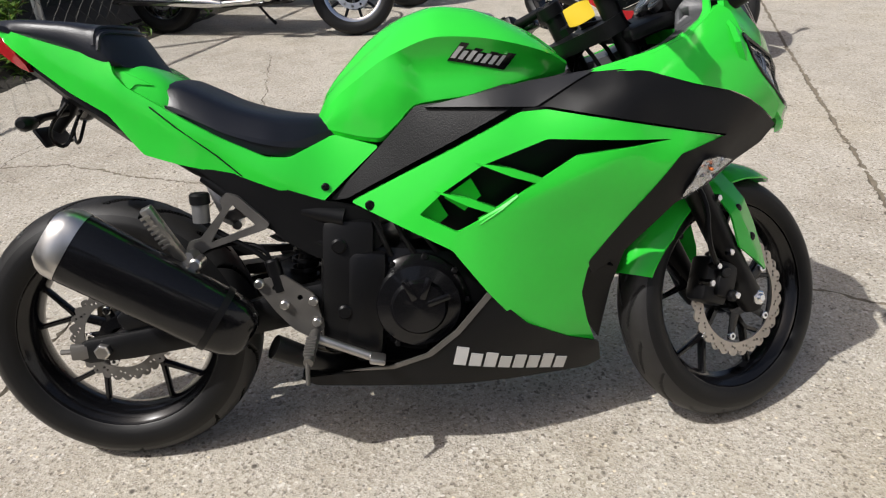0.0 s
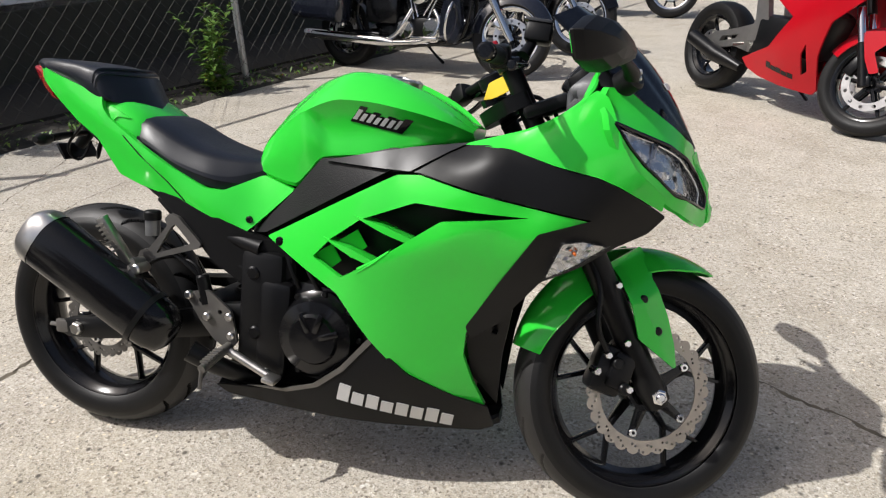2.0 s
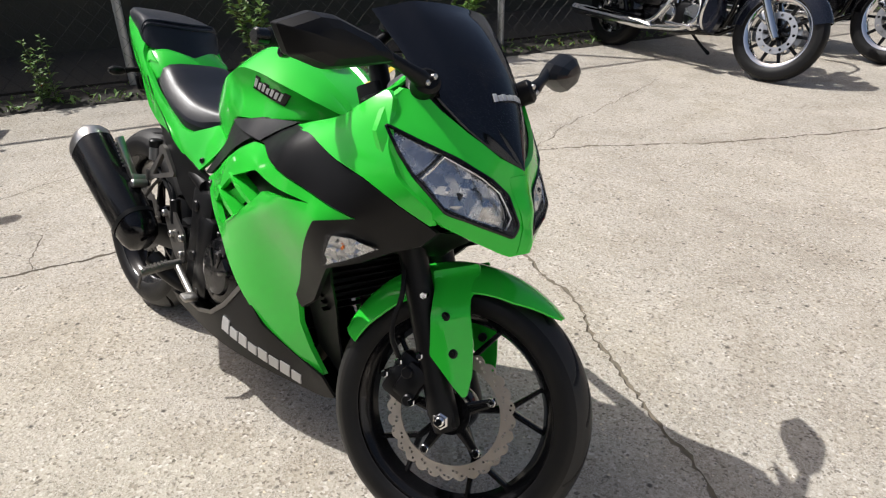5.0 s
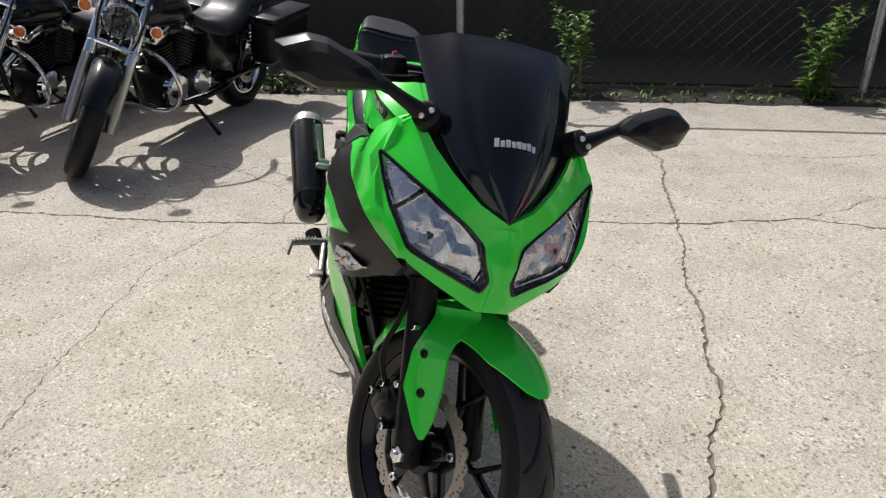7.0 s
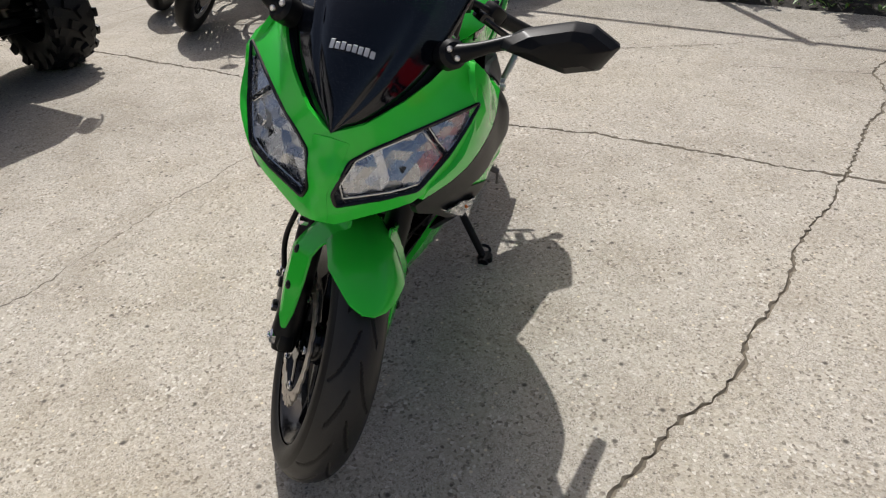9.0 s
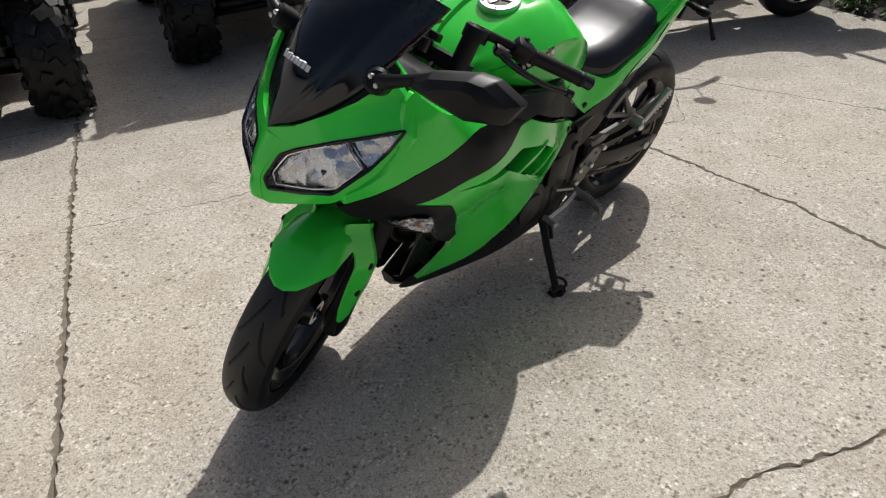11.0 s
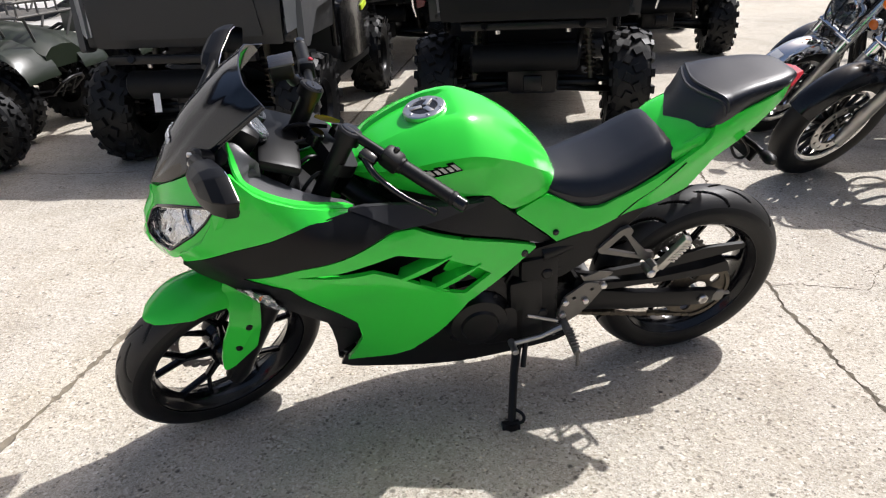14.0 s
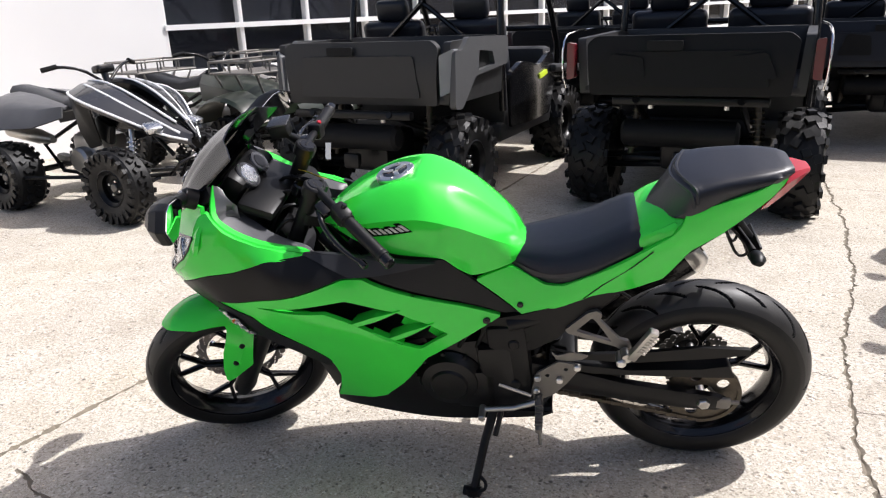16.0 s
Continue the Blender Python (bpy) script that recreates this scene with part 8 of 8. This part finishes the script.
    for x, z in ((.74, 1.80), (1.45, 1.84), (1.90, 1.15)):
        bm = B()
        tube(bm, [(x, -.60, z), (x, .60, z)], .025, 10)
        part("cage_bar", bm, BLACK, u)
    bm = B()
    box(bm, (1.10, 0, 1.89), (.86, 1.18, .05), (0, -2, 0), .02)
    part("roof", bm, UTVGREY, u)
    return u


UH = (-.31, -.95)
utv(facing(1.62, -2.86, *UH), "grey and black utility side-by-side with a cargo bed", 1.33, (.75, 1.15), BLACK, UTVGREY, LIGHTGREY, HIVIS, True, .60, .26)
utv(facing(-.48, -2.79, *UH), "black utility side-by-side with red tail lights", 1.29, (.80, 1.14), BLACK, GATEBLACK, DARKRED, UTVGREY, False)
utv(facing(-2.62, -5.15, *UH), "dark utility side-by-side standing further back", 1.5, (.72, 1.10), BLUEBLACK, BLUEBLACK, REDLENS, RED, False)
utv(facing(.10, -6.05, *UH), "black utility side-by-side parked in the row behind", 1.45, (.72, 1.10), BLACK, GATEBLACK, REDLENS, UTVGREY, False)


def quad(at, label, sporty):
    """A quad bike: x forward from the rear axle."""
    q = thing("quad_bike", label, "quad bike", at, "parked quad bikes")
    wb, tr = 1.22, .42
    for s in (-1, 1):
        flip = pose(0, 0, 0, 0, 0, 180) if s < 0 else Matrix()
        offroad_wheel(q, Matrix.Translation((wb, s * tr, .265)) @ flip, .265, .18 if sporty else .20, .13, None, 22, 4)
        offroad_wheel(q, Matrix.Translation((0, s * .40, .255)) @ flip, .255, .25, .12, None, 22, 4)
        bm = B()
        tube(bm, [(wb, s * .36, .24), (wb + .08, s * .13, .27)], .013, 8)
        tube(bm, [(wb, s * .36, .24), (wb - .16, s * .13, .27)], .013, 8)
        tube(bm, [(wb, s * .36, .32), (wb - .02, s * .14, .37)], .012, 8)
        part("suspension_arm", bm, BLACK, q)
        bm = B()
        tube(bm, [(wb + .01, s * .30, .28), (wb - .06, s * .19, .62)], .018, 10)
        shock = part("shock_absorber", bm, STEEL, q, "front shock absorber")
        bm = B()
        pts = []
        for k in range(80):
            a = k * .7
            t = k / 79
            c = Vector((wb + .01, s * .30, .30)).lerp(Vector((wb - .055, s * .20, .57)), t)
            pts.append(c + Vector((.034 * math.cos(a), .034 * math.sin(a), 0)))
        tube(bm, pts, .007, 6)
        part("coil_spring", bm, CHROME if sporty else BLACK, shock, "bright coil spring")
        bm = B()
        if sporty:   # a broad wing from the tank to the nose
            wing = ((.60, .07, .90, .17, .86), (.74, .09, .945, .33, .88), (.90, .10, .93, .40, .85), (1.06, .10, .87, .38, .79), (1.24, .08, .78, .28, .69), (1.42, .05, .67, .16, .58), (1.56, .01, .58, .05, .53))
            loft(bm, [[(x, s * yi, zi), (x, s * (yi + yo) / 2, (zi + zo) / 2 + .022), (x, s * yo, zo), (x + .004, s * (yo - .012), zo - .030), (x, s * (yi + yo) / 2, (zi + zo) / 2 - .004), (x, s * yi, zi - .03)] for x, yi, zi, yo, zo in wing])
        else:
            rings = []
            for i in range(13):
                a = radians(15 + 150 * i / 12)
                r = .36
                rings.append([(wb - .02 + r * math.cos(a), s * y, .30 + (r - d) * math.sin(a) + .06) for y, d in ((.16, -.02), (.34, 0), (.50, .02), (.53, .05), (.50, .04), (.34, .015), (.16, 0))])
            loft(bm, rings)
        part("front_fender", bm, GLOSSGREY if sporty else OLIVE, q, "dark front fender", sharp=25)
        bm = B()
        rings = []
        if sporty:   # swept plates that flare out over the rear tyres
            for x, yi, zi, ym, zm, yo, zo in ((.42, .11, .76, .15, .74, .19, .68), (.26, .12, .80, .24, .77, .34, .62), (.08, .12, .84, .30, .80, .46, .62), (-.12, .12, .86, .30, .82, .49, .60), (-.30, .11, .84, .27, .79, .44, .56), (-.40, .10, .80, .22, .74, .36, .54)):
                rings.append([(x, s * yi, zi), (x, s * ym, zm + .01), (x, s * (ym * .4 + yo * .6), zm * .5 + zo * .5 + .05), (x, s * yo, zo), (x, s * (yo - .012), zo - .006), (x, s * (ym * .4 + yo * .6 - .012), zm * .5 + zo * .5 + .035), (x, s * ym, zm - .008), (x, s * yi, zi - .02)])
        else:
            for i in range(11):
                a = radians(30 + 120 * i / 10)
                rings.append([(-.02 - .35 * math.cos(a), s * y, .27 + (.35 - d) * math.sin(a)) for y, d in ((.13, -.06), (.30, -.02), (.46, 0), (.50, .03), (.46, .015), (.30, -.004), (.13, -.04))])
        loft(bm, rings)
        part("rear_fender", bm, CARBON if sporty else OLIVE, q, "grey speckled rear fender" if sporty else "olive rear fender", sharp=45)
        bm = B()
        tube(bm, [(.75, s * .04, .94), (.72, s * .16, 1.03), (.66, s * .30, 1.06), (.60, s * .38, 1.04)], .011, 10, smooth=1)
        part("handlebar", bm, BLACK, q)
        bm = B()
        tube(bm, [(.655, s * .30, 1.06), (.60, s * .39, 1.038)], .018, 10)
        part("grip", bm, RUBBER, q)
        bm = B()
        box(bm, (wb + .16, s * .19, .64), (.10, .12, .05), (0, 25, s * 20), .018)
        part("headlight", bm, REFLECTOR, q, "slit headlight")
        if sporty:
            for line in ([(.60, .17, .865), (.74, .335, .885), (.90, .405, .855), (1.06, .385, .795), (1.24, .285, .695), (1.42, .165, .585), (1.55, .055, .535)], [(.66, .08, .935), (.84, .11, .945), (1.04, .11, .885), (1.24, .09, .785), (1.46, .05, .655)],
                         [(.80, .22, .925), (.98, .25, .885), (1.16, .21, .79), (1.34, .14, .685), (1.50, .07, .585)]):
                bm = B()
                tube(bm, [(x, s * y, z + .004) for x, y, z in line], .009, 6, smooth=2)
                part("white_edge", bm, TAGWHITE, q, "white edge line")
            bm = B()
            sheet(bm, fillet([(.66, .86), (.80, .86), (.98, .80), (.92, .66), (.86, .50), (.70, .46), (.64, .60)], .03), lambda x, z: (x, s * (.20 + .30 * max(0, min(1, (z - .45) / .40)) * min(1, (x - .55) / .3) * .6), z), [], .06, (0, -s * .012, 0))
            part("mud_flap", bm, SATIN, q, "black flap behind the front wheel")
            bm = B()
            box(bm, (.86, s * .17, .60), (.20, .06, .16), (0, 20, s * 8), .03)
            part("radiator_shroud", bm, ENGINE, q)
    bm = B()
    hood = [(.62, .10, .70, .92), (.80, .16, .66, .90), (1.0, .17, .62, .84), (1.22, .13, .60, .74), (1.45, .07, .54, .62), (1.52, .03, .53, .57)] if sporty else [(.62, .14, .62, .88), (.85, .24, .62, .86), (1.1, .28, .62, .82), (1.35, .26, .58, .76), (1.5, .22, .50, .66)]
    loft(bm, [[(x, w * u, z0 + (z1 - z0) * v) for u, v in ((1, 0), (1, .6), (.6, .92), (0, 1), (-.6, .92), (-1, .6), (-1, 0))] for x, w, z0, z1 in hood])
    part("front_body", bm, BLACK if sporty else OLIVE, q, "black pointed nose" if sporty else "olive front body")
    bm = B()
    loft(bm, [[(x, w * u, z - v) for u, v in ((1, .09), (1, .04), (.7, .006), (0, 0), (-.7, .006), (-1, .04), (-1, .09))] for x, w, z in ((-.28, .10, .90), (-.10, .12, .87), (.14, .125, .815), (.34, .12, .80), (.54, .11, .84), (.66, .09, .90))])
    part("seat", bm, VINYL, q, "black seat", sharp=60)
    bm = B()
    box(bm, (.55, 0, .40), (.36, .24, .30), (0, 0, 0), .05)
    cyl(bm, (.52, -.11, .36), (.52, -.20, .36), .10, 22, .02)
    cyl(bm, (.52, .11, .36), (.52, .20, .36), .10, 22, .02)
    part("engine", bm, ALLOY, q, "alloy engine")
    bm = B()
    for s in (-1, 1):
        tube(bm, [(wb + .20, s * .10, .30), (.9, s * .14, .24), (.25, s * .14, .26), (.05, s * .12, .45), (.55, s * .09, .68), (wb, s * .10, .62), (wb + .22, s * .10, .44)], .016, 8)
        tube(bm, [(.85, s * .20, .26), (.25, s * .46, .27), (.12, s * .46, .28)], .014, 8)
    tube(bm, [(0, -.40, .255), (0, .40, .255)], .024, 10)
    box(bm, (.30, 0, .30), (.55, .08, .07), (0, 6, 0), .02)
    part("frame", bm, ENGINE, q)
    bm = B()
    tube(bm, [(wb + .20, -.14, .30), (wb + .34, -.13, .42), (wb + .34, .13, .42), (wb + .20, .14, .30)], .012, 8, smooth=1)
    tube(bm, [(wb + .22, -.06, .28), (wb + .33, -.05, .46)], .010, 8)
    tube(bm, [(wb + .22, .06, .28), (wb + .33, .05, .46)], .010, 8)
    part("bumper", bm, BLACK if sporty else ENGINE, q)
    bm = B()
    box(bm, (.74, 0, 1.02), (.10, .14, .06), (0, -10, 0), .02)
    cyl(bm, (.78, 0, .86), (.74, 0, 1.0), .024, 12)
    part("handlebar_pod", bm, BLACK, q)
    if sporty:
        bm = B()
        tube(bm, [(-.28, -.16, .56), (.05, -.15, .52), (.20, -.14, .50)], [.055, .058, .03], 14)
        part("silencer", bm, ALLOY, q)
    else:
        for x0, x1 in ((.98, 1.46), (-.36, .08)):
            bm = B()
            z = .88
            for k in range(7):
                x = x0 + (x1 - x0) * k / 6
                tube(bm, [(x, -.34, z), (x, .34, z)], .008, 6)
            for zz in (z, z + .10):
                tube(bm, [(x0, -.35, zz), (x1, -.36, zz), (x1, .36, zz), (x0, .35, zz), (x0, -.35, zz)], .010, 8)
            for x in (x0, (x0 + x1) / 2, x1):
                for s in (-1, -.33, .33, 1):
                    tube(bm, [(x, s * .35, z), (x, s * .35, z + .10)], .008, 6)
                for s in (-1, 1):
                    tube(bm, [(x * .9 + .1 * (x0 + x1) / 2, s * .2, .70), (x, s * .3, z)], .010, 6)
            part("rack", bm, PEGGREY, q, "grey tubular cargo rack")
    return q


QH = (-.95, .31)
quad(facing(4.41, -3.07, *QH), "black and white sport quad bike with knobbly tyres", True)
quad(facing(4.25, -4.55, *QH), "olive green utility quad bike with cargo racks", False)
quad(facing(3.70, -5.75, *QH), "dark green utility quad bike with cargo racks further back", False)
